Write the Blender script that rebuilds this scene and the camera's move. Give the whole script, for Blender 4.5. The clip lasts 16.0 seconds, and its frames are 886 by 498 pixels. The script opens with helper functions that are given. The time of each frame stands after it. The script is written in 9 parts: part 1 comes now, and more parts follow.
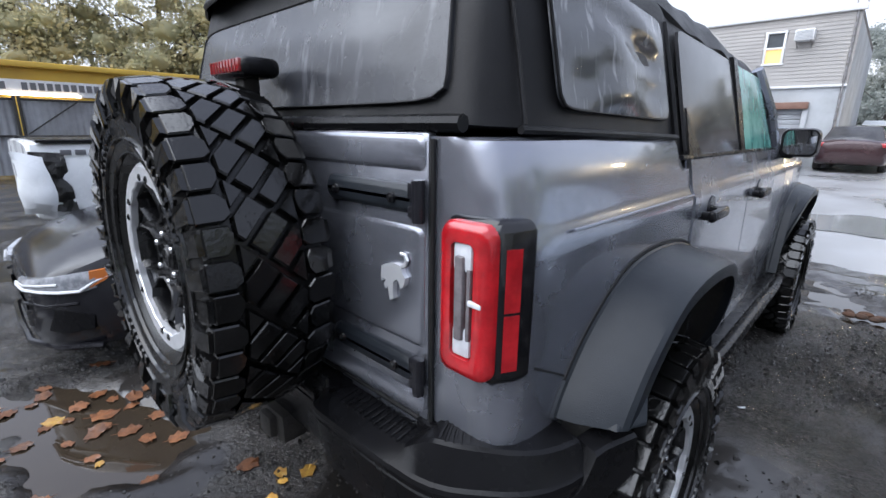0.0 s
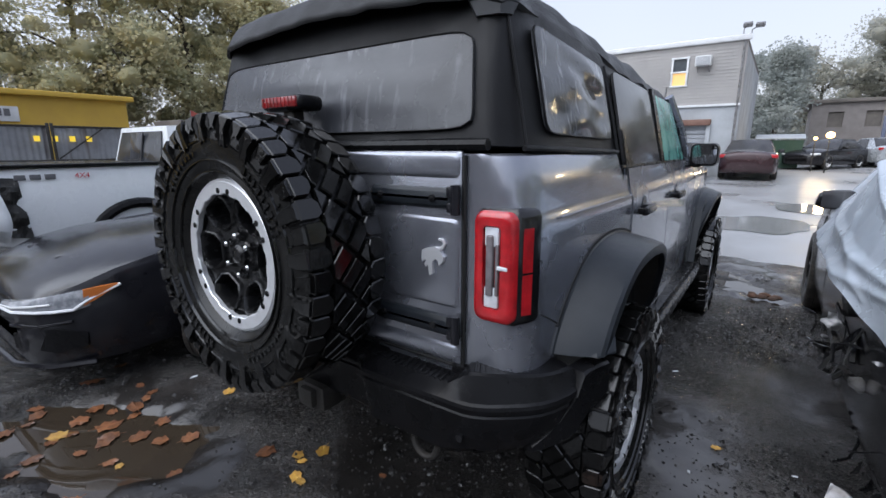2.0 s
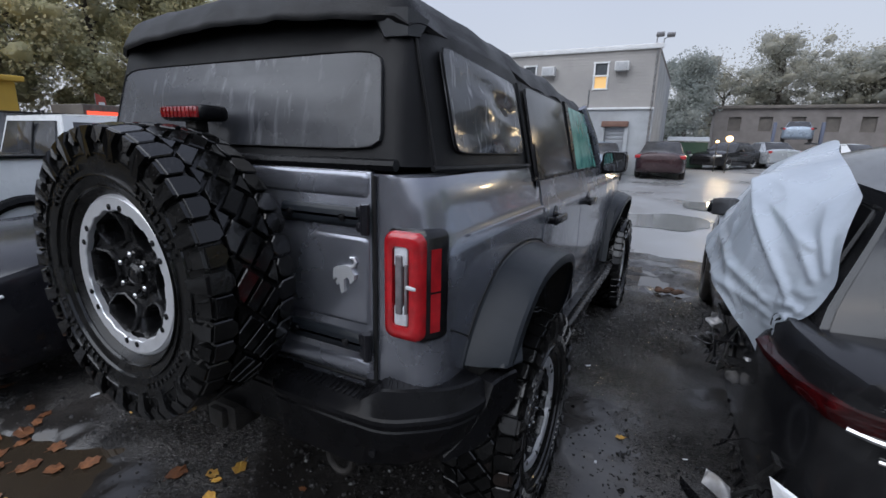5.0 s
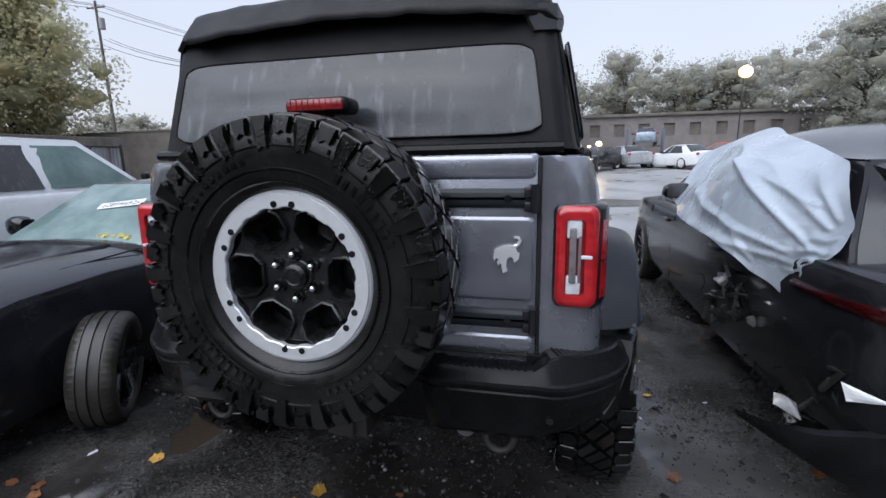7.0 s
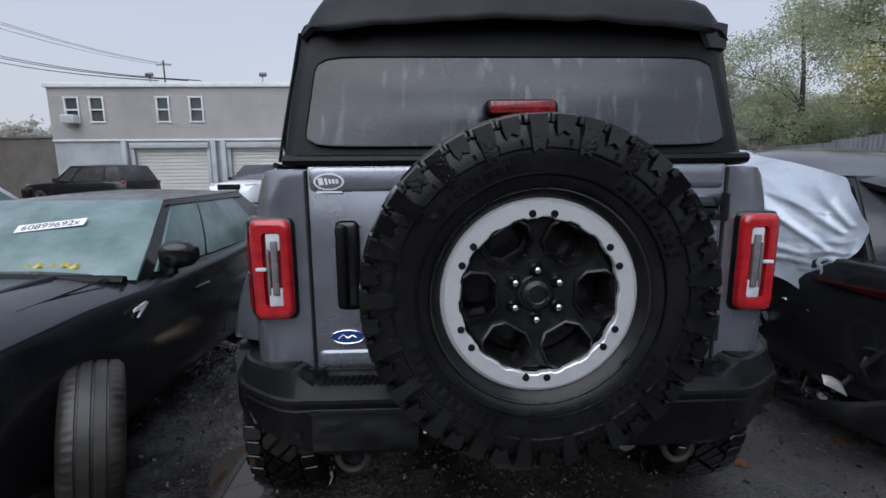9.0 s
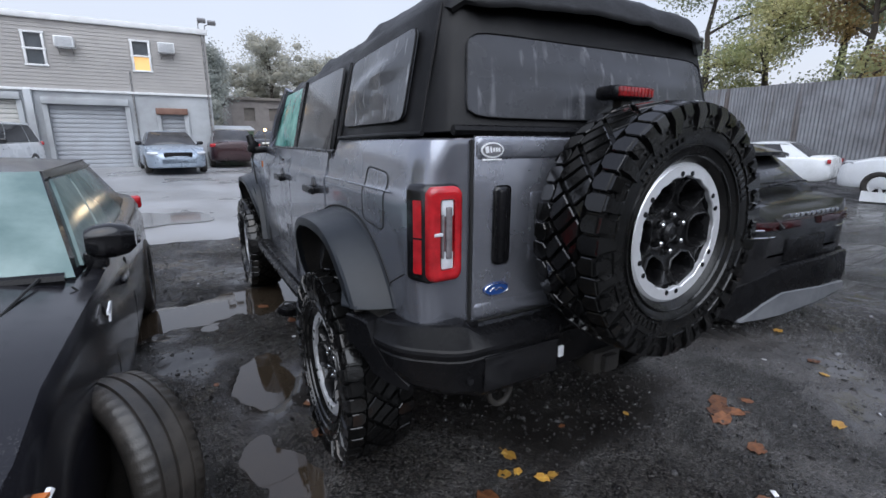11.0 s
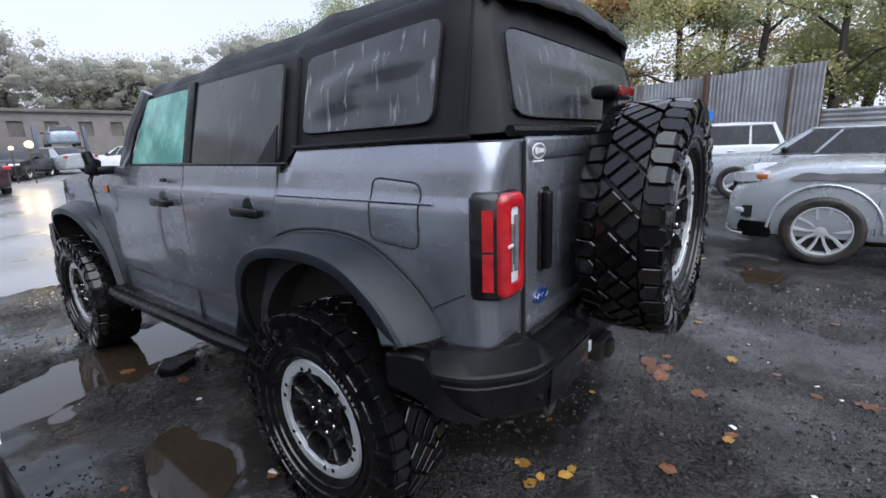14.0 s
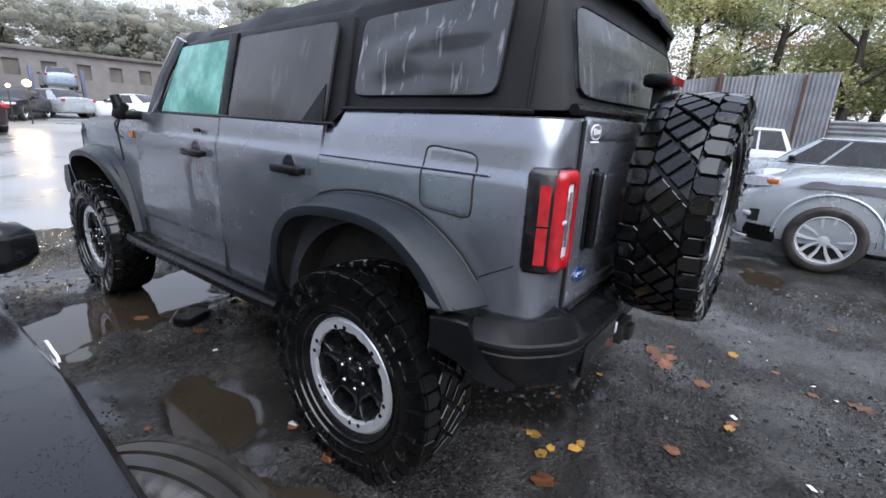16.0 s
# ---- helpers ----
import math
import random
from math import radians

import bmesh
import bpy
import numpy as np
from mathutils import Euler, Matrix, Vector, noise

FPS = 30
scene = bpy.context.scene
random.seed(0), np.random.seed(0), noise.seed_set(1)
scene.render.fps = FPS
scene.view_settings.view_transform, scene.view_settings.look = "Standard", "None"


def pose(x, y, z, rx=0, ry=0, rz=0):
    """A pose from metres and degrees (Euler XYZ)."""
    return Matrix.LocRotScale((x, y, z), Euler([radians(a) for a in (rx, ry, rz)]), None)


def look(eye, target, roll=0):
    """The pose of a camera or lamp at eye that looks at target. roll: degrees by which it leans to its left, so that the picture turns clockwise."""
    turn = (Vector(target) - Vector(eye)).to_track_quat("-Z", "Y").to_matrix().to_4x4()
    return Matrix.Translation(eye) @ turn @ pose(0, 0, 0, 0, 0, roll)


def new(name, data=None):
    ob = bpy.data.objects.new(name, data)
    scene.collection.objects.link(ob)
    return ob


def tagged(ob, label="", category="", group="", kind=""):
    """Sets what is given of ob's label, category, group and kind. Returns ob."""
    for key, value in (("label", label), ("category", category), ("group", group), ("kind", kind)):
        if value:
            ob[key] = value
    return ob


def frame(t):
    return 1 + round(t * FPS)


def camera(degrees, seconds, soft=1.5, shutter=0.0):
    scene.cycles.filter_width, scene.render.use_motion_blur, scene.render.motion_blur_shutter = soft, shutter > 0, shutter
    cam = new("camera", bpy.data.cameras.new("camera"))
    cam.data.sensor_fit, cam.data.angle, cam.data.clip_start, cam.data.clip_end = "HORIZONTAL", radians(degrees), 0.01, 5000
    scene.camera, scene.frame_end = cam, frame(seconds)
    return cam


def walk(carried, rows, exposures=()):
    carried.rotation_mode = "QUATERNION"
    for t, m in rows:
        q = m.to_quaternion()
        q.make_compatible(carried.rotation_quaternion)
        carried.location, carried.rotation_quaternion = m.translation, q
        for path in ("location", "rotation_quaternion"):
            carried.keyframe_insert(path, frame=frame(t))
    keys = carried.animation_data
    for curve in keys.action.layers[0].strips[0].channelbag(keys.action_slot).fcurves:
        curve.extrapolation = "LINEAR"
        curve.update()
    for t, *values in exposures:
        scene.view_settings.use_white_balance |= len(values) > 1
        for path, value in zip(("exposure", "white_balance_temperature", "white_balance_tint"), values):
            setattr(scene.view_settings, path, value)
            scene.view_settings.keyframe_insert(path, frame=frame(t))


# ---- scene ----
cam = camera(88.1, 16.0)
PATH = [
    (0, (1.333, -0.686, 1.521), (0.007, 0.721, 1.011), 0.8),
    (0.5, (1.329, -0.847, 1.533), (0.169, 0.71, 1.055), 0.3),
    (1, (1.38, -1.099, 1.569), (0.281, 0.51, 1.118), 1.2),
    (1.5, (1.352, -1.127, 1.546), (0.18, 0.432, 1.104), -0.7),
    (2, (1.397, -1.135, 1.524), (0.258, 0.45, 1.089), -0.1),
    (2.5, (1.468, -1.135, 1.554), (0.453, 0.545, 1.17), 0.7),
    (3, (1.476, -1.101, 1.616), (0.483, 0.613, 1.34), 1.4),
    (3.5, (1.484, -1.088, 1.664), (0.495, 0.647, 1.552), 0.6),
    (4, (1.492, -1.086, 1.667), (0.502, 0.648, 1.565), -0.1),
    (4.5, (1.484, -1.083, 1.635), (0.511, 0.634, 1.306), 0.4),
    (4.7, (1.481, -1.076, 1.619), (0.531, 0.631, 1.189), 0.6),
    (6.8, (0.834, -1.517, 1.526), (0.356, 0.367, 1.056), -0.6),
    (7, (0.707, -1.486, 1.509), (0.252, 0.421, 1.112), -1.2),
    (7.5, (0.418, -1.531, 1.525), (0.249, 0.43, 1.172), -1.0),
    (8, (0.204, -1.643, 1.554), (0.258, 0.333, 1.251), -2.0),
    (8.5, (-0.028, -1.568, 1.525), (0.027, 0.405, 1.206), -1.7),
    (9, (-0.3, -1.478, 1.488), (-0.226, 0.494, 1.163), -0.5),
    (9.2, (-0.469, -1.483, 1.46), (-0.314, 0.485, 1.138), -0.3),
    (11.3, (-1.625, -1.25, 1.509), (-0.54, 0.359, 1.028), -0.4),
    (11.5, (-1.676, -1.179, 1.507), (-0.518, 0.388, 1.057), -1.6),
    (12, (-1.792, -0.998, 1.511), (-0.606, 0.563, 1.115), -3.5),
    (12.5, (-1.917, -0.889, 1.515), (-0.508, 0.478, 1.135), -2.4),
    (13, (-2.024, -0.855, 1.523), (-0.455, 0.319, 1.121), -1.7),
    (13.5, (-1.963, -0.781, 1.535), (-0.422, 0.426, 1.122), -2.7),
    (14, (-1.993, -0.702, 1.507), (-0.451, 0.487, 1.049), -2.1),
    (14.5, (-2.087, -0.634, 1.5), (-0.524, 0.518, 1.024), -0.4),
    (15, (-2.124, -0.579, 1.498), (-0.567, 0.57, 0.995), 1.8),
    (15.5, (-2.148, -0.577, 1.493), (-0.598, 0.574, 0.971), 2.6),
    (16, (-2.144, -0.579, 1.482), (-0.6, 0.569, 0.936), 3.1),
]
walk(cam, [(t, look(eye, target, roll)) for t, eye, target, roll in PATH],
     exposures=[(0, 1.6), (0.7, 1.5), (1.5, 1.15), (2.5, 1.15), (3.0, 0.97), (3.5, 0.5), (4.0, 0.45), (4.7, 0.6), (7.0, 1.05), (8.0, 0.7), (9.0, 0.68), (11.5, 1.1), (13.0, 1.12), (14.5, 1.4), (16.0, 1.6)])

# ---- light ----
world = bpy.data.worlds.new("overcast_sky")
scene.world = world
world.use_nodes = True
wn, wl = world.node_tree.nodes, world.node_tree.links
wn.clear()
sky = wn.new("ShaderNodeTexSky")
sky.sky_type, sky.sun_disc = "NISHITA", False
sky.sun_elevation, sky.sun_rotation = radians(55), radians(203)
sky.dust_density, sky.air_density = 4.0, 1.5
tc = wn.new("ShaderNodeTexCoord")
sepw = wn.new("ShaderNodeSeparateXYZ")
rampw = wn.new("ShaderNodeValToRGB")
rampw.color_ramp.elements[0].position, rampw.color_ramp.elements[0].color = 0.0, (0.482, 0.510, 0.600, 1)
rampw.color_ramp.elements[1].position, rampw.color_ramp.elements[1].color = 0.75, (0.388, 0.426, 0.550, 1)
noisew = wn.new("ShaderNodeTexNoise")
noisew.inputs["Scale"].default_value, noisew.inputs["Detail"].default_value = 1.6, 3.0
cloud = wn.new("ShaderNodeMixRGB")
cloud.blend_type, cloud.inputs[0].default_value = "OVERLAY", 0.12
bg_sky, bg_cloud = wn.new("ShaderNodeBackground"), wn.new("ShaderNodeBackground")
bg_sky.inputs["Strength"].default_value = 0.02
bg_cloud.inputs["Strength"].default_value = 0.68
add, outw = wn.new("ShaderNodeAddShader"), wn.new("ShaderNodeOutputWorld")
wl.new(tc.outputs["Generated"], sepw.inputs[0])
wl.new(sepw.outputs["Z"], rampw.inputs[0])
wl.new(tc.outputs["Generated"], noisew.inputs["Vector"])
wl.new(rampw.outputs[0], cloud.inputs[1])
wl.new(noisew.outputs["Fac"], cloud.inputs[2])
wl.new(cloud.outputs[0], bg_cloud.inputs["Color"])
wl.new(sky.outputs[0], bg_sky.inputs["Color"])
wl.new(bg_sky.outputs[0], add.inputs[0])
wl.new(bg_cloud.outputs[0], add.inputs[1])
wl.new(add.outputs[0], outw.inputs["Surface"])

sun = new("sun", bpy.data.lights.new("sun", "SUN"))
sun.data.energy, sun.data.angle, sun.data.color = 1.75, radians(80), (0.835, 0.90, 1.0)
sun.matrix_world = look((-6, -14, 22), (0, 0, 0))


# ---- materials ----
def material(name, color, rough=0.5, metal=0.0, color2=None, scale=8.0, mix=(0.35, 0.7), rough2=None, bump=0.0, bump_scale=60.0,
             coat=0.0, stretch=(1, 1, 1), emit=None, trans=0.0, spec=0.5, detail=5.0, island=False, vary=0.0, sheen=0.0):
    """A principled surface with large stains (color2, rough2) and fine grain."""
    m = bpy.data.materials.new(name)
    m.use_nodes = True
    n, l = m.node_tree.nodes, m.node_tree.links
    b = n["Principled BSDF"]
    b.inputs["Base Color"].default_value = (*color, 1)
    b.inputs["Roughness"].default_value = rough
    b.inputs["Metallic"].default_value = metal
    b.inputs["Coat Weight"].default_value = coat
    b.inputs["Coat Roughness"].default_value = 0.06
    b.inputs["Transmission Weight"].default_value = trans
    b.inputs["Specular IOR Level"].default_value = spec
    b.inputs["Sheen Weight"].default_value = sheen
    co = n.new("ShaderNodeTexCoord")
    mp = n.new("ShaderNodeMapping")
    mp.inputs["Scale"].default_value = stretch
    l.new(co.outputs["Object"], mp.inputs["Vector"])
    tex = n.new("ShaderNodeTexNoise")
    tex.inputs["Scale"].default_value, tex.inputs["Detail"].default_value, tex.inputs["Roughness"].default_value = scale, detail, 0.6
    l.new(mp.outputs[0], tex.inputs["Vector"])
    ramp = n.new("ShaderNodeMapRange")
    ramp.inputs["From Min"].default_value, ramp.inputs["From Max"].default_value = mix
    l.new(tex.outputs["Fac"], ramp.inputs["Value"])
    last = None
    if color2:
        mixn = n.new("ShaderNodeMixRGB")
        mixn.inputs[1].default_value, mixn.inputs[2].default_value = (*color, 1), (*color2, 1)
        l.new(ramp.outputs[0], mixn.inputs[0])
        last = mixn.outputs[0]
    if vary:
        source = n.new("ShaderNodeNewGeometry").outputs["Random Per Island"] if island else n.new("ShaderNodeObjectInfo").outputs["Random"]
        hsv = n.new("ShaderNodeHueSaturation")
        hsv.inputs["Color"].default_value = (*color, 1)
        span = n.new("ShaderNodeMapRange")
        span.inputs["To Min"].default_value, span.inputs["To Max"].default_value = 1 - vary, 1 + vary
        l.new(source, span.inputs["Value"])
        l.new(span.outputs[0], hsv.inputs["Value"])
        if last:
            l.new(last, hsv.inputs["Color"])
        last = hsv.outputs[0]
    if last:
        l.new(last, b.inputs["Base Color"])
    if rough2 is not None:
        rr = n.new("ShaderNodeMapRange")
        rr.inputs["To Min"].default_value, rr.inputs["To Max"].default_value = rough, rough2
        l.new(ramp.outputs[0], rr.inputs["Value"])
        l.new(rr.outputs[0], b.inputs["Roughness"])
    if bump:
        fine = n.new("ShaderNodeTexNoise")
        fine.inputs["Scale"].default_value, fine.inputs["Detail"].default_value = bump_scale, 4.0
        l.new(mp.outputs[0], fine.inputs["Vector"])
        bp = n.new("ShaderNodeBump")
        bp.inputs["Strength"].default_value, bp.inputs["Distance"].default_value = bump, 0.01
        l.new(fine.outputs["Fac"], bp.inputs["Height"])
        l.new(bp.outputs[0], b.inputs["Normal"])
    if emit:
        b.inputs["Emission Color"].default_value, b.inputs["Emission Strength"].default_value = (*emit[0], 1), emit[1]
    return m


def droplets(m, scale=260.0, size=0.25, strength=0.35):
    """Adds rain beads to a material as fine relief."""
    n, l = m.node_tree.nodes, m.node_tree.links
    b = n["Principled BSDF"]
    co = n.new("ShaderNodeTexCoord")
    v = n.new("ShaderNodeTexVoronoi")
    v.inputs["Scale"].default_value = scale
    l.new(co.outputs["Object"], v.inputs["Vector"])
    r = n.new("ShaderNodeMapRange")
    r.inputs["From Min"].default_value, r.inputs["From Max"].default_value = 0.0, size
    r.inputs["To Min"].default_value, r.inputs["To Max"].default_value = 1.0, 0.0
    l.new(v.outputs["Distance"], r.inputs["Value"])
    patch_noise = n.new("ShaderNodeTexNoise")
    patch_noise.inputs["Scale"].default_value = 9.0
    l.new(co.outputs["Object"], patch_noise.inputs["Vector"])
    pr = n.new("ShaderNodeMapRange")
    pr.inputs["From Min"].default_value, pr.inputs["From Max"].default_value = 0.45, 0.6
    l.new(patch_noise.outputs["Fac"], pr.inputs["Value"])
    mul = n.new("ShaderNodeMath")
    mul.operation = "MULTIPLY"
    l.new(r.outputs[0], mul.inputs[0])
    l.new(pr.outputs[0], mul.inputs[1])
    bp = n.new("ShaderNodeBump")
    bp.inputs["Strength"].default_value, bp.inputs["Distance"].default_value = strength, 0.004
    l.new(mul.outputs[0], bp.inputs["Height"])
    old = b.inputs["Normal"].links
    if old:
        l.new(old[0].from_socket, bp.inputs["Normal"])
    l.new(bp.outputs[0], b.inputs["Normal"])
    return m


def streaks(m, color, scale=38.0, lo=0.55, hi=0.72, amount=0.8):
    """Adds pale run marks that follow the fall of the water."""
    n, l = m.node_tree.nodes, m.node_tree.links
    b = n["Principled BSDF"]
    co = n.new("ShaderNodeTexCoord")
    mp = n.new("ShaderNodeMapping")
    mp.inputs["Scale"].default_value = (1, 1, 0.07)
    l.new(co.outputs["Object"], mp.inputs["Vector"])
    t = n.new("ShaderNodeTexNoise")
    t.inputs["Scale"].default_value, t.inputs["Detail"].default_value = scale, 3.0
    l.new(mp.outputs[0], t.inputs["Vector"])
    r = n.new("ShaderNodeMapRange")
    r.inputs["From Min"].default_value, r.inputs["From Max"].default_value = lo, hi
    r.inputs["To Max"].default_value = amount
    l.new(t.outputs["Fac"], r.inputs["Value"])
    mx = n.new("ShaderNodeMixRGB")
    mx.inputs[2].default_value = (*color, 1)
    old = b.inputs["Base Color"].links
    if old:
        l.new(old[0].from_socket, mx.inputs[1])
    else:
        mx.inputs[1].default_value = b.inputs["Base Color"].default_value
    l.new(r.outputs[0], mx.inputs[0])
    l.new(mx.outputs[0], b.inputs["Base Color"])
    return m


M = {}
M["grey_paint"] = streaks(droplets(material("grey_metallic_paint", (0.240, 0.251, 0.287), 0.20, 0.76, (0.278, 0.290, 0.330), 3.0, (0.4, 0.7), 0.33, 0.03, 500, 0.65)), (0.33, 0.335, 0.35), 30, 0.58, 0.74, 0.38)
M["flare"] = droplets(material("grey_satin_flare", (0.012, 0.0145, 0.0180), 0.32, 0.0, (0.019, 0.0225, 0.027), 6, (0.4, 0.7), 0.42, 0.10, 420, spec=0.27), 160, 0.25, 0.3)
M["black_plastic"] = material("black_textured_plastic", (0.005, 0.005, 0.0056), 0.30, 0.0, (0.008, 0.008, 0.009), 9, (0.4, 0.7), 0.20, 0.08, 420, spec=0.17)
M["black_gloss"] = material("black_gloss_plastic", (0.008, 0.008, 0.009), 0.12, 0.0, None, bump=0.01, bump_scale=200, rough2=0.2)
M["rubber"] = droplets(material("wet_black_rubber", (0.004, 0.004, 0.004), 0.10, 0.0, (0.006, 0.0058, 0.0055), 14, (0.5, 0.7), 0.16, 0.04, 90, spec=0.5), 130, 0.26, 0.30)
M["rubber_side"] = material("tyre_sidewall_rubber", (0.005, 0.005, 0.005), 0.20, 0.0, (0.008, 0.0078, 0.0075), 10, (0.4, 0.66), 0.36, 0.03, 160, spec=0.32)
M["road_rubber"] = material("muddy_worn_tyre_rubber", (0.020, 0.0185, 0.017), 0.3, 0.0, (0.042, 0.037, 0.032), 9, (0.38, 0.64), 0.5, 0.15, 160)
M["rim"] = material("black_painted_wheel", (0.006, 0.006, 0.0065), 0.14, 0.2, (0.02, 0.02, 0.021), 12, (0.4, 0.7), 0.4, 0.03, 150)
M["ring"] = material("silver_anodised_metal", (0.70, 0.71, 0.735), 0.34, 0.55, (0.58, 0.585, 0.60), 9, (0.45, 0.7), 0.5, 0.03, 200)
M["chrome"] = material("chrome", (0.75, 0.76, 0.78), 0.14, 1.0, None, rough2=0.3)
M["bright_chrome"] = material("bright_chrome", (0.82, 0.83, 0.85), 0.2, 0.62, None, rough2=0.3)
M["steel"] = material("dull_steel", (0.3, 0.3, 0.31), 0.4, 0.8, (0.16, 0.15, 0.14), 12, (0.4, 0.7), 0.6)
M["fabric"] = streaks(droplets(material("black_soft_top_fabric", (0.006, 0.006, 0.0068), 0.50, 0.0, (0.009, 0.009, 0.010), 5, (0.42, 0.7), 0.36, 0.2, 700, spec=0.22), 110, 0.22, 0.5), (0.016, 0.016, 0.018), 16, 0.58, 0.78, 0.5)
M["fabric_patch"] = material("grey_reinforcing_patch", (0.026, 0.028, 0.031), 0.45, 0.0, (0.034, 0.035, 0.038), 20, bump=0.15, bump_scale=700)
M["vinyl"] = streaks(droplets(material("smoky_vinyl_window", (0.036, 0.038, 0.044), 0.2, 0.0, (0.026, 0.027, 0.031), 4, (0.4, 0.65), 0.34, 0.05, 60), 300, 0.3, 0.3), (0.17, 0.175, 0.19), 26, 0.58, 0.74, 0.65)
M["vinyl_side"] = streaks(droplets(material("wavy_vinyl_window", (0.050, 0.053, 0.060), 0.09, 0.0, (0.034, 0.035, 0.040), 5, (0.45, 0.7), 0.26, 0.10, 22), 300, 0.3, 0.3), (0.33, 0.335, 0.35), 34, 0.59, 0.70, 0.55)
M["glass_dark"] = streaks(droplets(material("dark_tinted_glass", (0.035, 0.035, 0.038), 0.08, 0.0, (0.05, 0.05, 0.052), 3, (0.4, 0.65), 0.16)), (0.11, 0.11, 0.115), 24, 0.58, 0.75, 0.5)
M["glass_black"] = droplets(material("black_privacy_glass", (0.004, 0.004, 0.0045), 0.1, 0.0, (0.008, 0.008, 0.009), 3, rough2=0.18, spec=0.2))
M["glass_fog"] = streaks(droplets(material("rain_fogged_rear_glass", (0.030, 0.032, 0.036), 0.12, 0.0, (0.045, 0.047, 0.052), 3, (0.4, 0.65), 0.24)), (0.13, 0.135, 0.145), 22, 0.58, 0.75, 0.5)
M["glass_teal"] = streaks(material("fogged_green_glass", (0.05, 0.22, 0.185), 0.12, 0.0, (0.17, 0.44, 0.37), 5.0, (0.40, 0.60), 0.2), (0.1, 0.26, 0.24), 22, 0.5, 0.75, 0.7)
M["glass_pale"] = droplets(material("pale_fogged_windscreen", (0.11, 0.165, 0.160), 0.12, 0.0, (0.19, 0.26, 0.25), 2.5, (0.4, 0.65), 0.2, spec=0.3))
M["seam"] = material("black_gap_rubber", (0.005, 0.005, 0.005), 0.7)
M["red_lens"] = droplets(material("red_tail_lens", (0.46, 0.012, 0.018), 0.10, 0.0, (0.28, 0.006, 0.010), 22, (0.35, 0.65), 0.16, 0.05, 300, 0.8))
M["red_side"] = material("red_side_lens", (0.40, 0.012, 0.018), 0.14, 0.0, (0.28, 0.008, 0.012), 20, coat=0.5)
M["red_dim"] = material("unlit_red_lens", (0.016, 0.0015, 0.002), 0.10, 0.0, (0.060, 0.003, 0.004), 14, (0.5, 0.72), 0.12, coat=0.4)
M["red_dark"] = material("dark_red_lens", (0.25, 0.01, 0.012), 0.15, 0.0, (0.12, 0.004, 0.006), 30, coat=0.5)
M["clear_lens"] = material("clear_white_lens", (0.62, 0.64, 0.67), 0.12, 0.0, (0.45, 0.47, 0.5), 30, coat=0.5)
M["grey_lens"] = material("smoked_lens", (0.12, 0.11, 0.115), 0.14, 0.0, (0.2, 0.18, 0.19), 30, coat=0.5)
M["headlamp"] = material("dark_headlight_lens", (0.17, 0.18, 0.20), 0.08, 0.0, (0.30, 0.31, 0.33), 26, (0.4, 0.65), 0.12, coat=0.5)
M["amber"] = material("amber_lens", (0.48, 0.14, 0.03), 0.2, coat=0.5)
M["black_paint"] = droplets(material("black_metallic_paint", (0.007, 0.007, 0.008), 0.14, 0.0, (0.012, 0.012, 0.013), 4, (0.4, 0.7), 0.22, 0.02, 400, 0.2), 150, 0.3, 0.4)
M["dark_paint"] = droplets(material("dark_grey_metallic_paint", (0.010, 0.010, 0.0125), 0.14, 0.0, (0.015, 0.015, 0.018), 4, (0.4, 0.7), 0.22, 0.02, 400, 0.05, spec=0.38), 120, 0.3, 0.5)
M["white_paint"] = material("white_car_paint", (0.72, 0.74, 0.76), 0.25, 0.0, (0.6, 0.62, 0.63), 2.5, (0.45, 0.75), 0.4, 0.02, 300, 0.5)
M["silver_paint"] = material("pale_silver_paint", (0.47, 0.50, 0.53), 0.22, 0.4, (0.38, 0.40, 0.43), 2.5, (0.45, 0.75), 0.4, 0.02, 300, 0.5)
M["maroon_paint"] = material("dark_maroon_paint", (0.035, 0.014, 0.017), 0.2, 0.3, (0.05, 0.025, 0.027), 3, rough2=0.3, coat=0.6)
M["blue_silver"] = material("ice_blue_silver_paint", (0.33, 0.4, 0.48), 0.25, 0.4, (0.28, 0.33, 0.4), 3, rough2=0.35, coat=0.5)
M["red_paint"] = material("faded_red_paint", (0.42, 0.07, 0.05), 0.4, 0.0, (0.3, 0.05, 0.04), 3, rough2=0.55)
M["undercarriage"] = material("dirty_underbody_metal", (0.012, 0.011, 0.01), 0.7, 0.0, (0.03, 0.026, 0.022), 14, bump=0.3, bump_scale=90)
M["dull_plastic"] = material("dull_black_plastic", (0.008, 0.008, 0.008), 0.5, 0.0, (0.015, 0.0145, 0.014), 8, bump=0.1, bump_scale=120, spec=0.25)
M["dark_cavity"] = material("bare_inner_structure", (0.014, 0.014, 0.014), 0.5, 0.2, (0.04, 0.038, 0.036), 18, (0.5, 0.75), 0.7, 0.5, 60)
M["alloy"] = material("machined_alloy", (0.60, 0.61, 0.62), 0.3, 0.35, (0.58, 0.58, 0.59), 12, rough2=0.4)
M["sheet"] = material("silver_plastic_sheet", (0.47, 0.515, 0.57), 0.24, 0.3, (0.36, 0.40, 0.45), 3, (0.4, 0.7), 0.42, 0.15, 22)
M["paper"] = material("white_label_paper", (0.8, 0.8, 0.8), 0.5, color2=(0.72, 0.72, 0.72), scale=12)
M["ink"] = material("black_ink", (0.015, 0.015, 0.015), 0.6)
M["sticker_white"] = material("white_vinyl_sticker", (0.72, 0.73, 0.75), 0.35)
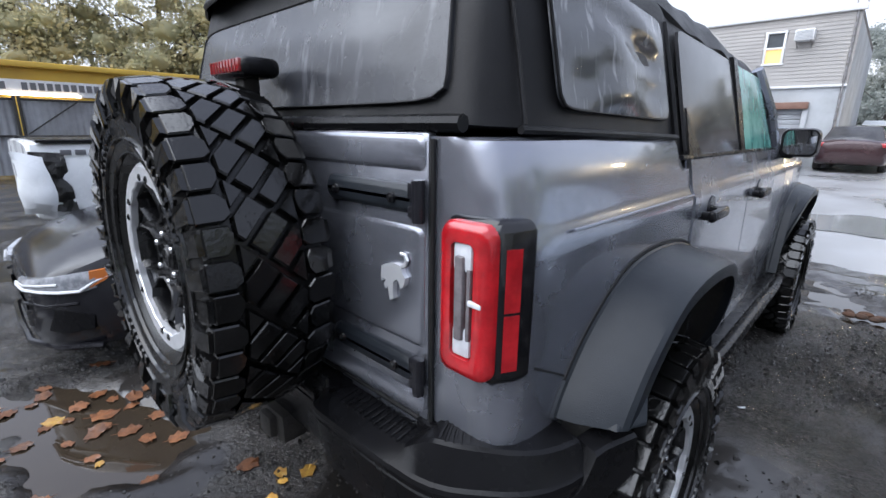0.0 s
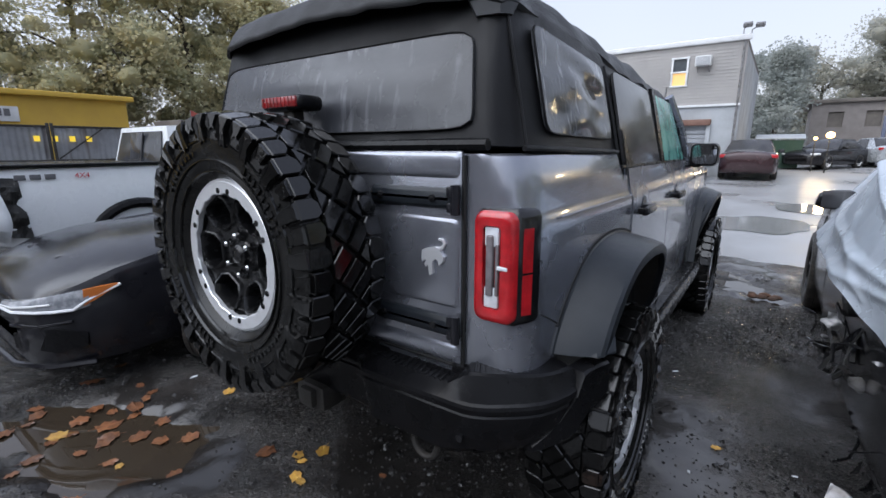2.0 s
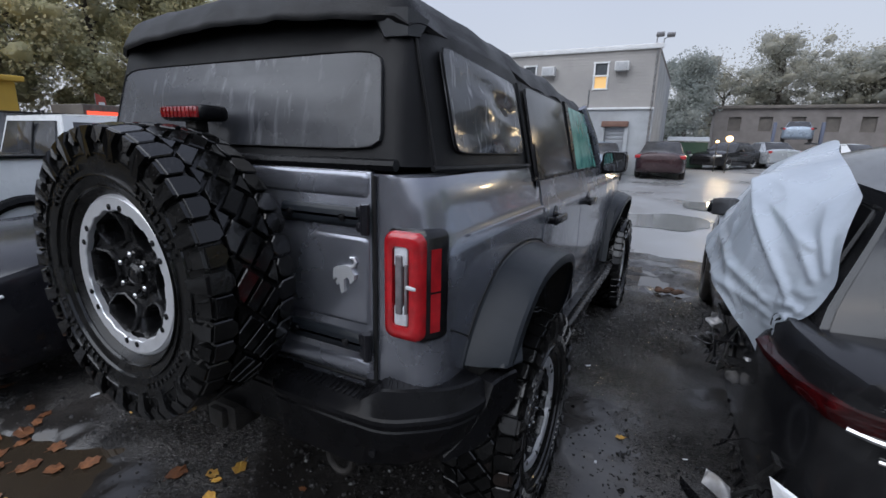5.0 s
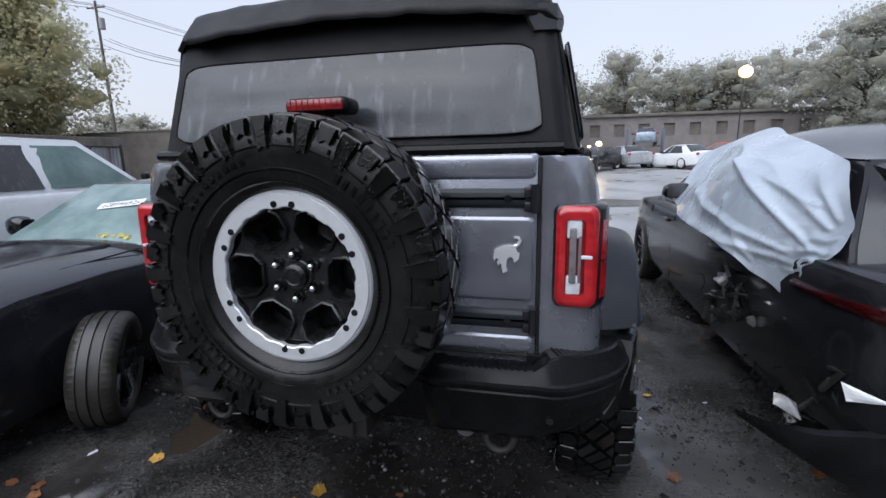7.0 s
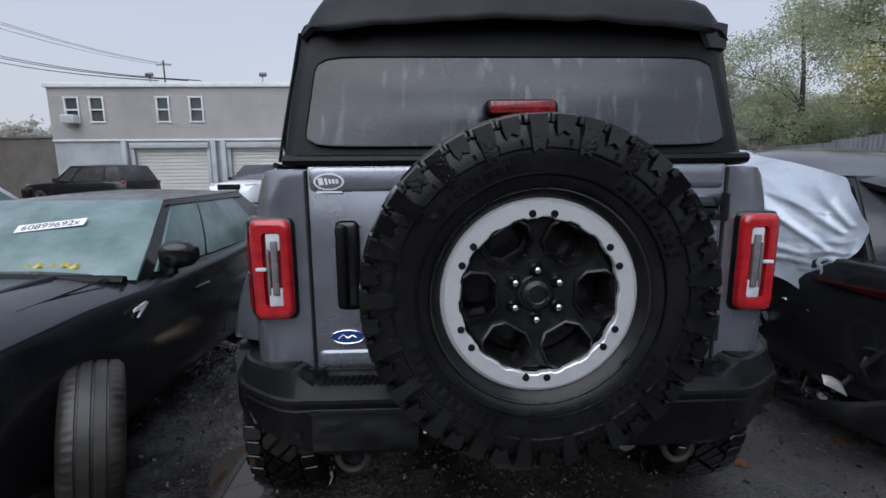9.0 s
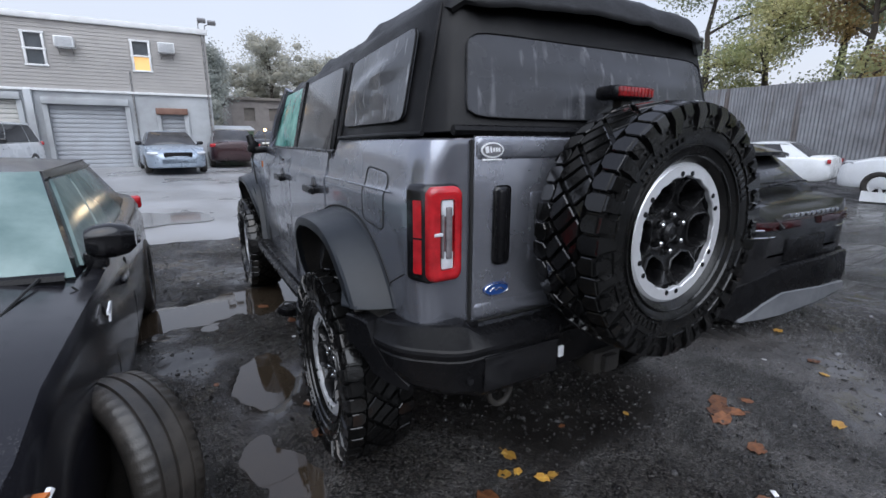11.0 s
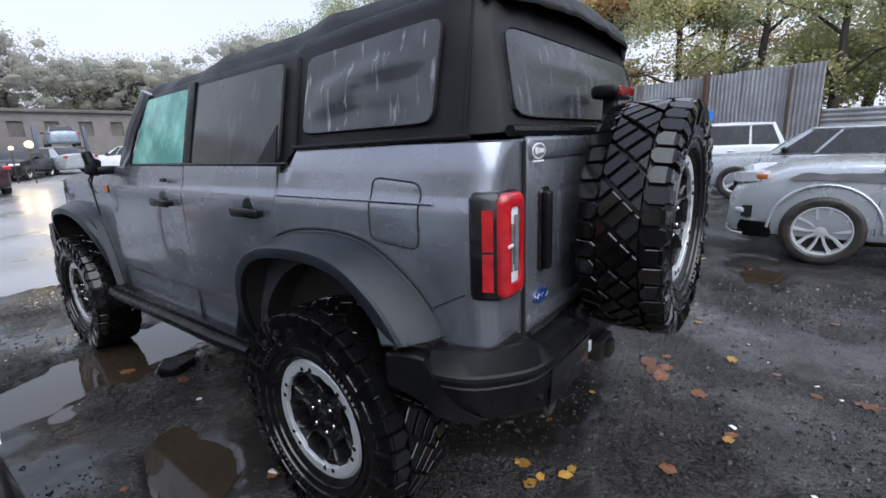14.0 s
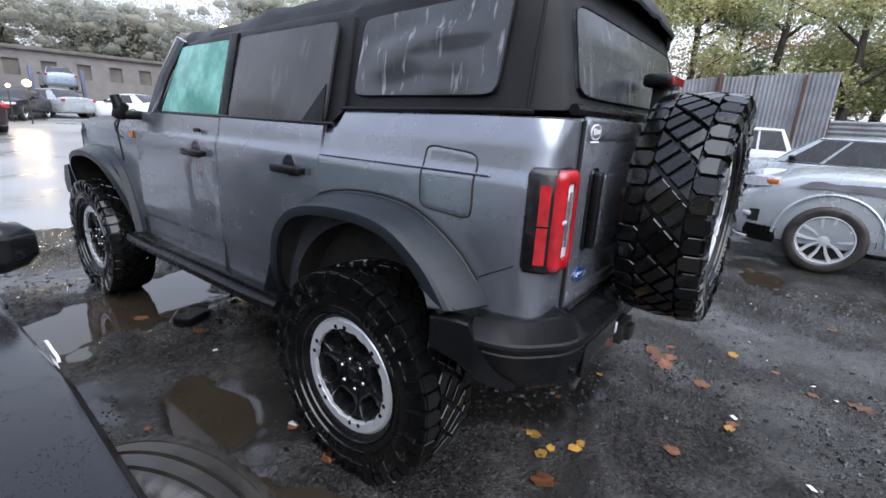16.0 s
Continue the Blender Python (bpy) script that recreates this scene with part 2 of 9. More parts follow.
M["blue_badge"] = material("blue_enamel_badge", (0.012, 0.05, 0.2), 0.15, coat=0.8)
M["decal_red"] = material("red_decal", (0.5, 0.03, 0.04), 0.4)
M["decal_grey"] = material("grey_decal", (0.12, 0.12, 0.13), 0.4)
M["leaf_brown"] = material("fallen_leaf", (0.20, 0.082, 0.034), 0.4, 0.0, (0.085, 0.034, 0.016), 30, (0.35, 0.65), 0.3, 0.3, 120, vary=0.35)
M["leaf_yellow"] = material("fallen_yellow_leaf", (0.5, 0.3, 0.05), 0.45, 0.0, (0.34, 0.17, 0.04), 30, (0.35, 0.65), 0.3, 0.3, 120, vary=0.3)
M["bark"] = material("wet_bark", (0.045, 0.036, 0.03), 0.8, 0.0, (0.09, 0.078, 0.065), 9, bump=0.7, bump_scale=24, stretch=(1, 1, 0.25))
M["corrugated"] = streaks(material("weathered_galvanised_sheet", (0.3, 0.31, 0.33), 0.5, 0.35, (0.2, 0.2, 0.21), 1.2, (0.35, 0.7), 0.65, 0.1, 40), (0.1, 0.075, 0.06), 3.0, 0.58, 0.72, 0.85)
M["rust"] = material("rusty_steel", (0.12, 0.06, 0.035), 0.8, 0.2, (0.06, 0.04, 0.03), 7, bump=0.3, bump_scale=70)
M["siding"] = material("beige_grey_siding", (0.34, 0.325, 0.31), 0.6, 0.0, (0.28, 0.27, 0.262), 0.6, (0.4, 0.7), 0.7, 0.06, 30)
M["block_wall"] = material("painted_block_wall", (0.4, 0.42, 0.44), 0.65, 0.0, (0.28, 0.29, 0.3), 0.8, (0.4, 0.7), 0.75, 0.2, 18)
M["white_trim"] = material("white_painted_trim", (0.7, 0.71, 0.72), 0.5, color2=(0.58, 0.58, 0.58), scale=3)
M["door_white"] = material("off_white_roller_door", (0.58, 0.57, 0.54), 0.5, color2=(0.5, 0.49, 0.46), scale=1.5)
M["door_grey"] = material("grey_roller_door", (0.36, 0.38, 0.41), 0.5, color2=(0.3, 0.31, 0.33), scale=1.5)
M["brown_metal"] = material("brown_shutter_box", (0.14, 0.07, 0.05), 0.6, color2=(0.2, 0.11, 0.08), scale=6)
M["window_glass"] = material("window_glass", (0.05, 0.06, 0.07), 0.06, 0.0, (0.08, 0.09, 0.1), 2)
M["lit_window"] = material("lit_room_behind_glass", (0.5, 0.35, 0.15), 0.3, emit=((1.0, 0.58, 0.20), 0.34))
M["yellow_wall"] = material("yellow_painted_wall", (0.58, 0.37, 0.05), 0.6, 0.0, (0.48, 0.3, 0.05), 0.8)
M["brick_far"] = material("dull_brick_wall", (0.17, 0.152, 0.142), 0.8, 0.0, (0.22, 0.20, 0.19), 1.5, bump=0.2, bump_scale=12)
M["dark_wall"] = material("dark_mossy_wall", (0.1, 0.09, 0.08), 0.8, 0.0, (0.16, 0.14, 0.125), 1.2, bump=0.3, bump_scale=10)
M["green_bin"] = material("dark_green_bin", (0.012, 0.05, 0.03), 0.5, color2=(0.02, 0.06, 0.04), scale=4)
M["blue_drum"] = material("blue_plastic_drum", (0.01, 0.13, 0.5), 0.35, color2=(0.015, 0.1, 0.4), scale=5)
M["lamp"] = material("lit_floodlight", (1, 0.9, 0.7), 0.3, emit=((1.0, 0.52, 0.13), 3.0))
M["sign_lit"] = material("lit_sign_tube", (1, 0.9, 0.8), 0.3, emit=((1.0, 0.86, 0.65), 3.0))
M["sign_red"] = material("red_lit_sign", (0.6, 0.05, 0.03), 0.4, emit=((1.0, 0.1, 0.05), 0.8))
# the gate notices get a faint glow of their own, added for brightness
M["sign_yellow"] = material("glowing_yellow_marks", (0.75, 0.55, 0.05), 0.5, emit=((1.0, 0.7, 0.05), 0.25))
M["wood_pole"] = material("weathered_pole", (0.09, 0.075, 0.065), 0.8, color2=(0.14, 0.12, 0.1), scale=6, stretch=(1, 1, 0.1))
M["wire"] = material("black_cable", (0.02, 0.02, 0.02), 0.6)
M["stone"] = material("wet_gravel", (0.015, 0.0145, 0.0145), 0.12, 0.0, (0.040, 0.038, 0.037), 20, rough2=0.40, island=True, vary=0.7)


def leaf_material(name, c1, c2, thin=0.0):
    """Leaves that let part of the light through, differing from leaf to leaf and from bough to bough; thin is how
    see-through they are made, to imitate haze.
    """
    m = bpy.data.materials.new(name)
    m.use_nodes = True
    n, l = m.node_tree.nodes, m.node_tree.links
    n.remove(n["Principled BSDF"])
    co, tex, ramp = n.new("ShaderNodeTexCoord"), n.new("ShaderNodeTexNoise"), n.new("ShaderNodeMapRange")
    tex.inputs["Scale"].default_value, tex.inputs["Detail"].default_value = 0.5, 3.0
    l.new(co.outputs["Object"], tex.inputs["Vector"])
    ramp.inputs["From Min"].default_value, ramp.inputs["From Max"].default_value = 0.38, 0.62
    l.new(tex.outputs["Fac"], ramp.inputs["Value"])
    mixn = n.new("ShaderNodeMixRGB")
    mixn.inputs[1].default_value, mixn.inputs[2].default_value = (*c1, 1), (*c2, 1)
    l.new(ramp.outputs[0], mixn.inputs[0])
    geo, span, hsv = n.new("ShaderNodeNewGeometry"), n.new("ShaderNodeMapRange"), n.new("ShaderNodeHueSaturation")
    span.inputs["To Min"].default_value, span.inputs["To Max"].default_value = 0.93, 1.07
    l.new(geo.outputs["Random Per Island"], span.inputs["Value"])
    l.new(span.outputs[0], hsv.inputs["Value"])
    l.new(mixn.outputs[0], hsv.inputs["Color"])
    front, through_leaf, both = n.new("ShaderNodeBsdfDiffuse"), n.new("ShaderNodeBsdfTranslucent"), n.new("ShaderNodeMixShader")
    l.new(hsv.outputs[0], front.inputs["Color"])
    l.new(hsv.outputs[0], through_leaf.inputs["Color"])
    both.inputs[0].default_value = 0.5
    l.new(front.outputs[0], both.inputs[1])
    l.new(through_leaf.outputs[0], both.inputs[2])
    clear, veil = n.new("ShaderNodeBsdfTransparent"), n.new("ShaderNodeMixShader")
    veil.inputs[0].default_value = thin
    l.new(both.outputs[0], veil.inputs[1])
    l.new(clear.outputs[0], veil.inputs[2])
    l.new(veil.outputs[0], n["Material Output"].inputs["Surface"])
    return m


# pale colours and see-through leaves put the haze into the far foliage itself
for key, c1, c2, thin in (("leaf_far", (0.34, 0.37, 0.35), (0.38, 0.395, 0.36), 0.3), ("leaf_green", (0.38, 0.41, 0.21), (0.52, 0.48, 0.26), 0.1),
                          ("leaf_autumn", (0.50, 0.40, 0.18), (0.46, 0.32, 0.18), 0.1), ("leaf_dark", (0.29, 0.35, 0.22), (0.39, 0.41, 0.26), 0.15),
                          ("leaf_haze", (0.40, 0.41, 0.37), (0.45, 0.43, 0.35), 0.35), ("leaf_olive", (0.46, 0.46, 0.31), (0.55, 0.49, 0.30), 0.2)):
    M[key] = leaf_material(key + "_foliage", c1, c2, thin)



# ---- mesh helpers ----
def B():
    return bmesh.new()


def part(name, bm, mat, parent=None, label="", smooth=True, angle=35):
    """Links a bmesh as one mesh object under a thing or a part."""
    bmesh.ops.recalc_face_normals(bm, faces=bm.faces)
    me = bpy.data.meshes.new(name)
    bm.to_mesh(me)
    bm.free()
    for m in (mat if isinstance(mat, (list, tuple)) else [mat]):
        me.materials.append(m)
    if smooth:
        me.shade_smooth()
        me.set_sharp_from_angle(angle=radians(angle))
    ob = new(name, me)
    ob.parent = parent
    if label:
        ob["label"] = label
    return ob


def share(name, data, parent, m, label=""):
    """Another object on the same mesh."""
    ob = new(name, data)
    ob.parent = parent
    ob.matrix_basis = m
    if label:
        ob["label"] = label
    return ob


def thing(name, label, category, m=None, group="", kind=""):
    ob = new(name)
    ob.empty_display_size = 0.2
    if m is not None:
        ob.matrix_basis = m
    return tagged(ob, label, category, group, kind)


def box(bm, c, s, bev=0.0, rot=None, seg=2):
    m = Matrix.Translation(c)
    if rot is not None:
        m = m @ Euler([radians(a) for a in rot]).to_matrix().to_4x4()
    g = bmesh.ops.create_cube(bm, size=1.0, matrix=m @ Matrix.Diagonal((*s, 1)))
    if bev:
        es = list({e for v in g["verts"] for e in v.link_edges})
        bmesh.ops.bevel(bm, geom=es, offset=bev, segments=seg, affect="EDGES", profile=0.5)


def cyl(bm, p0, p1, r0, r1=None, seg=16, caps=True):
    p0, p1 = Vector(p0), Vector(p1)
    r1 = r0 if r1 is None else r1
    d = p1 - p0
    m = Matrix.Translation((p0 + p1) / 2) @ d.to_track_quat("Z", "Y").to_matrix().to_4x4()
    bmesh.ops.create_cone(bm, cap_ends=caps, segments=seg, radius1=r0, radius2=r1, depth=d.length, matrix=m)


def ball(bm, c, r, s=(1, 1, 1), seg=12):
    bmesh.ops.create_uvsphere(bm, u_segments=seg, v_segments=max(6, seg // 2), radius=r, matrix=Matrix.Translation(c) @ Matrix.Diagonal((*s, 1)))


def loft(bm, rings, closed=True, cap=True):
    rows = [[bm.verts.new(p) for p in r] for r in rings]
    n = len(rows[0])
    for a, b in zip(rows, rows[1:]):
        for i in range(n if closed else n - 1):
            j = (i + 1) % n
            try:
                bm.faces.new((a[i], a[j], b[j], b[i]))
            except ValueError:
                pass
    if cap and closed:
        bm.faces.new(rows[0][::-1])
        bm.faces.new(rows[-1])
    return rows


def tube(bm, pts, r, seg=8, taper=None):
    pts = [Vector(p) for p in pts]
    rings = []
    side = None
    for i, p in enumerate(pts):
        d = (pts[min(i + 1, len(pts) - 1)] - pts[max(i - 1, 0)]).normalized()
        if side is None:
            side = d.orthogonal().normalized()
        side = (side - d * side.dot(d)).normalized()
        up = d.cross(side)
        rr = r if taper is None else r + (taper - r) * i / (len(pts) - 1)
        rings.append([p + (side * math.cos(a) + up * math.sin(a)) * rr for a in (2 * math.pi * k / seg for k in range(seg))])
    loft(bm, rings)


def lathe(bm, prof, seg=48, m=None):
    """Turns (radius, along x) round the x axis."""
    m = m or Matrix()
    rows = []
    for k in range(seg):
        a = 2 * math.pi * k / seg
        rows.append([bm.verts.new(m @ Vector((h, r * math.cos(a), r * math.sin(a)))) for r, h in prof])
    for k in range(seg):
        a, b = rows[k], rows[(k + 1) % seg]
        for i in range(len(prof) - 1):
            bm.faces.new((a[i], a[i + 1], b[i + 1], b[i]))


def prism(bm, outline, d0, d1, axis="y"):
    """An outline given in the two other axes, from d0 to d1 along axis."""
    def at(u, v, d):
        return {"y": (u, d, v), "x": (d, u, v), "z": (u, v, d)}[axis]
    loft(bm, [[at(u, v, d0) for u, v in outline], [at(u, v, d1) for u, v in outline]])


def patch(bm, p00, p10, p11, p01, nu=8, nv=6, bulge=(0, 0, 0), wobble=0.0, thick=None, f=None):
    """A bowed four-cornered sheet; with thick (a vector) it becomes a slab."""
    p00, p10, p11, p01, bulge = map(Vector, (p00, p10, p11, p01, bulge))

    def at(u, v):
        p = (p00 * (1 - u) + p10 * u) * (1 - v) + (p01 * (1 - u) + p11 * u) * v
        p = p + bulge * (4 * u * (1 - u)) ** 0.8 * (4 * v * (1 - v)) ** 0.8
        if wobble:
            p = p + noise.noise_vector(p * 4.0) * wobble
        return p if f is None else f(u, v, p)
    g = [[bm.verts.new(at(i / nu, j / nv)) for i in range(nu + 1)] for j in range(nv + 1)]
    for j in range(nv):
        for i in range(nu):
            bm.faces.new((g[j][i], g[j][i + 1], g[j + 1][i + 1], g[j + 1][i]))
    if thick:
        t = Vector(thick)
        h = [[bm.verts.new(v.co + t) for v in row] for row in g]
        for j in range(nv):
            for i in range(nu):
                bm.faces.new((h[j][i], h[j + 1][i], h[j + 1][i + 1], h[j][i + 1]))
        rim = [(0, i) for i in range(nu)] + [(j, nu) for j in range(nv)] + [(nv, nu - i) for i in range(nu)] + [(nv - j, 0) for j in range(nv)]
        for (a, b), (c, d) in zip(rim, rim[1:] + rim[:1]):
            bm.faces.new((g[a][b], g[c][d], h[c][d], h[a][b]))


def mirrored(bm):
    """Doubles what is in bm across x = 0."""
    g = bmesh.ops.duplicate(bm, geom=bm.verts[:] + bm.edges[:] + bm.faces[:])
    vs = [e for e in g["geom"] if isinstance(e, bmesh.types.BMVert)]
    fs = [e for e in g["geom"] if isinstance(e, bmesh.types.BMFace)]
    for v in vs:
        v.co.x = -v.co.x
    bmesh.ops.reverse_faces(bm, faces=fs)


def carve(ob, cutters, inner=None):
    """Cuts cylinders (centre, axis half length, radius, along x) out of a mesh object; the cut faces take the slot inner."""
    bm = B()
    for c, half, r in cutters:
        cyl(bm, (c[0] - half, c[1], c[2]), (c[0] + half, c[1], c[2]), r, seg=40)
    cut = part("cutter", bm, [], smooth=False)
    mod = ob.modifiers.new("wells", "BOOLEAN")
    mod.object, mod.operation, mod.solver = cut, "DIFFERENCE", "EXACT"
    bpy.context.view_layer.update()
    dg = bpy.context.evaluated_depsgraph_get()
    me = bpy.data.meshes.new_from_object(ob.evaluated_get(dg))
    ob.modifiers.clear()
    ob.data = me
    bpy.data.objects.remove(cut)
    if inner is not None:
        me.materials.append(inner)
        k = len(me.materials) - 1
        for p in me.polygons:
            vs = [me.vertices[v].co for v in p.vertices]
            for c, half, r in cutters:
                far = [math.hypot(v.y - c[1], v.z - c[2]) / r for v in vs]
                wall = all(0.985 < f < 1.01 for f in far) and all(abs(v.x - c[0]) <= half * 1.02 for v in vs)
                end = all(f < 1.01 for f in far) and (all(abs(v.x - c[0] - half) < 2e-3 for v in vs) or all(abs(v.x - c[0] + half) < 2e-3 for v in vs))
                if wall or end:
                    p.material_index = k
    me.shade_smooth()
    me.set_sharp_from_angle(angle=radians(35))
    return ob


def lettering(text, size, m, mat, parent, depth=0.001, name="lettering", label=""):
    cu = bpy.data.curves.new(name, "FONT")
    cu.body, cu.size, cu.extrude, cu.align_x, cu.align_y = text, size, depth, "CENTER", "CENTER"
    tmp = bpy.data.objects.new("tmp", cu)
    scene.collection.objects.link(tmp)
    bpy.context.view_layer.update()
    me = bpy.data.meshes.new_from_object(tmp.evaluated_get(bpy.context.evaluated_depsgraph_get()))
    bpy.data.objects.remove(tmp)
    me.materials.append(mat)
    return share(name, me, parent, m, label)


def rounded(w, h, r, n=4, cx=0.0, cy=0.0):
    pts = []
    for sx, sy, a0 in ((1, -1, -90), (1, 1, 0), (-1, 1, 90), (-1, -1, 180)):
        for k in range(n + 1):
            a = radians(a0 + 90 * k / n)
            pts.append((cx + sx * (w / 2 - r) + r * math.cos(a), cy + sy * (h / 2 - r) + r * math.sin(a)))
    return pts


# ---- ground ----
def slope(y):
    return 0.022 * max(0.0, min(y, 40.0) - 6.2)


POOLS = [(-1.05, 3.1, 0.62, 0.36, 10), (-1.85, 2.95, 0.65, 0.5, 0), (-0.35, 3.6, 0.38, 0.36, 0), (-1.22, 1.45, 0.15, 0.40, -8), (-1.30, 0.70, 0.12, 0.34, 12),
         (-1.4, -0.47, 0.55, 0.3, 25), (3.75, -0.5, 0.36, 0.26, 0), (1.2, 4.9, 0.35, 0.5, 20)]


def pool_at(x, y):
    best = 0.0
    for cx, cy, rx, ry, a in POOLS:
        c, s = math.cos(radians(a)), math.sin(radians(a))
        u, v = ((x - cx) * c + (y - cy) * s) / rx, (-(x - cx) * s + (y - cy) * c) / ry
        d = math.hypot(u, v) + 0.85 * noise.noise(Vector((x * 1.9, y * 1.9, cx))) + 0.5 * noise.noise(Vector((x * 5.3, y * 5.3, cx))) + 0.25 * noise.noise(Vector((x * 13, y * 13, cx)))
        best = max(best, 1.35 - d)
    return min(max(best, 0.0), 0.9)


def ground_z(x, y):
    z = slope(y)
    if y < 6.2:
        near = max(0.0, 1 - max(abs(x) - 9, abs(y) - 9, 0) / 30)
        z += near * (0.022 * noise.noise(Vector((x * 0.9, y * 0.9, 0))) + 0.011 * noise.noise(Vector((x * 3.3, y * 3.3, 5))) + 0.008 * noise.noise(Vector((x * 9, y * 9, 2))) + 0.005 * noise.noise(Vector((x * 21, y * 21, 7))))
        z += 0.012 - 0.080 * pool_at(x, y)
    else:
        z += 0.012 + 0.008 * noise.noise(Vector((x * 0.5, y * 0.5, 9)))
    return z


def steps(lo, hi, fine, coarse):
    vals = list(np.arange(lo, hi + 1e-6, fine))
    d, a, b = fine, lo, hi
    while b < coarse:
        d *= 1.28
        a, b = a - d, b + d
        vals = [a] + vals + [b]
    return vals


def hard_yard(x, y):
    edge = 6.2 + 0.12 * noise.noise(Vector((x * 0.8, 0, 0))) + 0.05 * noise.noise(Vector((x * 4, 3, 0)))
    return y > edge and -26 < x < 15


bm = B()
gx, gy = steps(-3.0, 4.2, 0.034, 900), steps(-2.5, 6.5, 0.036, 900)
grid = [[bm.verts.new((x, y, ground_z(x, y))) for x in gx] for y in gy]
for j in range(len(gy) - 1):
    for i in range(len(gx) - 1):
        f = bm.faces.new((grid[j][i], grid[j][i + 1], grid[j + 1][i + 1], grid[j + 1][i]))
        f.material_index = 1 if hard_yard((gx[i] + gx[i + 1]) / 2, (gy[j] + gy[j + 1]) / 2) else 0
mud = material("wet_dark_mud", (0.0105, 0.0096, 0.0090), 0.24, 0.0, (0.031, 0.028, 0.026), 1.5, (0.38, 0.64), 0.07, 0.12, 34, detail=12)
concrete = material("wet_concrete_yard", (0.29, 0.295, 0.305), 0.45, 0.0, (0.2, 0.2, 0.2), 0.45, (0.38, 0.62), 0.24, 0.1, 9, detail=8)
# broken stone pressed into the mud, thick in some places and thin in others
n, l = mud.node_tree.nodes, mud.node_tree.links
b = n["Principled BSDF"]
co = n.new("ShaderNodeTexCoord")
zone = n.new("ShaderNodeTexNoise")
zone.inputs["Scale"].default_value, zone.inputs["Detail"].default_value = 1.1, 6.0
l.new(co.outputs["Object"], zone.inputs["Vector"])
amount = n.new("ShaderNodeMapRange")
amount.inputs["From Min"].default_value, amount.inputs["From Max"].default_value = 0.42, 0.60
l.new(zone.outputs["Fac"], amount.inputs["Value"])
warp = n.new("ShaderNodeTexNoise")
warp.inputs["Scale"].default_value = 30.0
l.new(co.outputs["Object"], warp.inputs["Vector"])
shift = n.new("ShaderNodeVectorMath")
shift.operation = "MULTIPLY_ADD"
shift.inputs[1].default_value = (0.03, 0.03, 0.03)
l.new(warp.outputs["Color"], shift.inputs[0])
l.new(co.outputs["Object"], shift.inputs[2])
heights = None
for scale, weight in ((75.0, 1.0), (190.0, 0.5)):
    chips = n.new("ShaderNodeTexVoronoi")
    chips.inputs["Scale"].default_value = scale
    l.new(shift.outputs[0], chips.inputs["Vector"])
    top = n.new("ShaderNodeSeparateColor")
    l.new(chips.outputs["Color"], top.inputs[0])
    fall = n.new("ShaderNodeMath")
    fall.operation = "SUBTRACT"
    l.new(top.outputs[0], fall.inputs[0])
    l.new(chips.outputs["Distance"], fall.inputs[1])
    part_h = n.new("ShaderNodeMath")
    part_h.operation = "MULTIPLY"
    part_h.inputs[1].default_value = weight
    l.new(fall.outputs[0], part_h.inputs[0])
    if heights is None:
        heights = part_h
        shade = top
    else:
        both = n.new("ShaderNodeMath")
        both.operation = "ADD"
        l.new(heights.outputs[0], both.inputs[0])
        l.new(part_h.outputs[0], both.inputs[1])
        heights = both
grit = n.new("ShaderNodeBump")
grit.inputs["Distance"].default_value = 0.02
l.new(amount.outputs[0], grit.inputs["Strength"])
l.new(heights.outputs[0], grit.inputs["Height"])
l.new(b.inputs["Normal"].links[0].from_socket, grit.inputs["Normal"])
l.new(grit.outputs[0], b.inputs["Normal"])
# the stones differ in shade
stone_shade = n.new("ShaderNodeMapRange")
stone_shade.inputs["To Min"].default_value, stone_shade.inputs["To Max"].default_value = 0.3, 2.1
l.new(shade.outputs[1], stone_shade.inputs["Value"])
blend = n.new("ShaderNodeMix")
blend.inputs["A"].default_value = 1.0
l.new(amount.outputs[0], blend.inputs["Factor"])
l.new(stone_shade.outputs[0], blend.inputs["B"])
tone = n.new("ShaderNodeHueSaturation")
l.new(b.inputs["Base Color"].links[0].from_socket, tone.inputs["Color"])
l.new(blend.outputs["Result"], tone.inputs["Value"])
l.new(tone.outputs[0], b.inputs["Base Color"])
# lane between the vehicles: grit painted paler, its grey sheen added to the colour
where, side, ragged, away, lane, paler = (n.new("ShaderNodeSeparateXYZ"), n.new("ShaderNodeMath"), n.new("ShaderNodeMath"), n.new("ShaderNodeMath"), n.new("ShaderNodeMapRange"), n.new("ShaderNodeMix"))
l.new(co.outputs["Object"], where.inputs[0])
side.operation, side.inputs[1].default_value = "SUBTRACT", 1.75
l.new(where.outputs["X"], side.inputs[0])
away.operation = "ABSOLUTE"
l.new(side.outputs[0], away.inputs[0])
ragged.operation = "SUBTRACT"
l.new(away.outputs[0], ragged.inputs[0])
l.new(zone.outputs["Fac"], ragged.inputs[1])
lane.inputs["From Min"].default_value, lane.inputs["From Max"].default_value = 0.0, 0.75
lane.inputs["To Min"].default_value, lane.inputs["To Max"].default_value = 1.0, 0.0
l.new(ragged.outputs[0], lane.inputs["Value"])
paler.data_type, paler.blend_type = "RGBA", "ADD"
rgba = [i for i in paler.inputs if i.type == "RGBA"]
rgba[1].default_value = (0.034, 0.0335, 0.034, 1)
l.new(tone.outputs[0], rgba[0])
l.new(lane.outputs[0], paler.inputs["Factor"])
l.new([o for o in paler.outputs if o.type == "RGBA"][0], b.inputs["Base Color"])
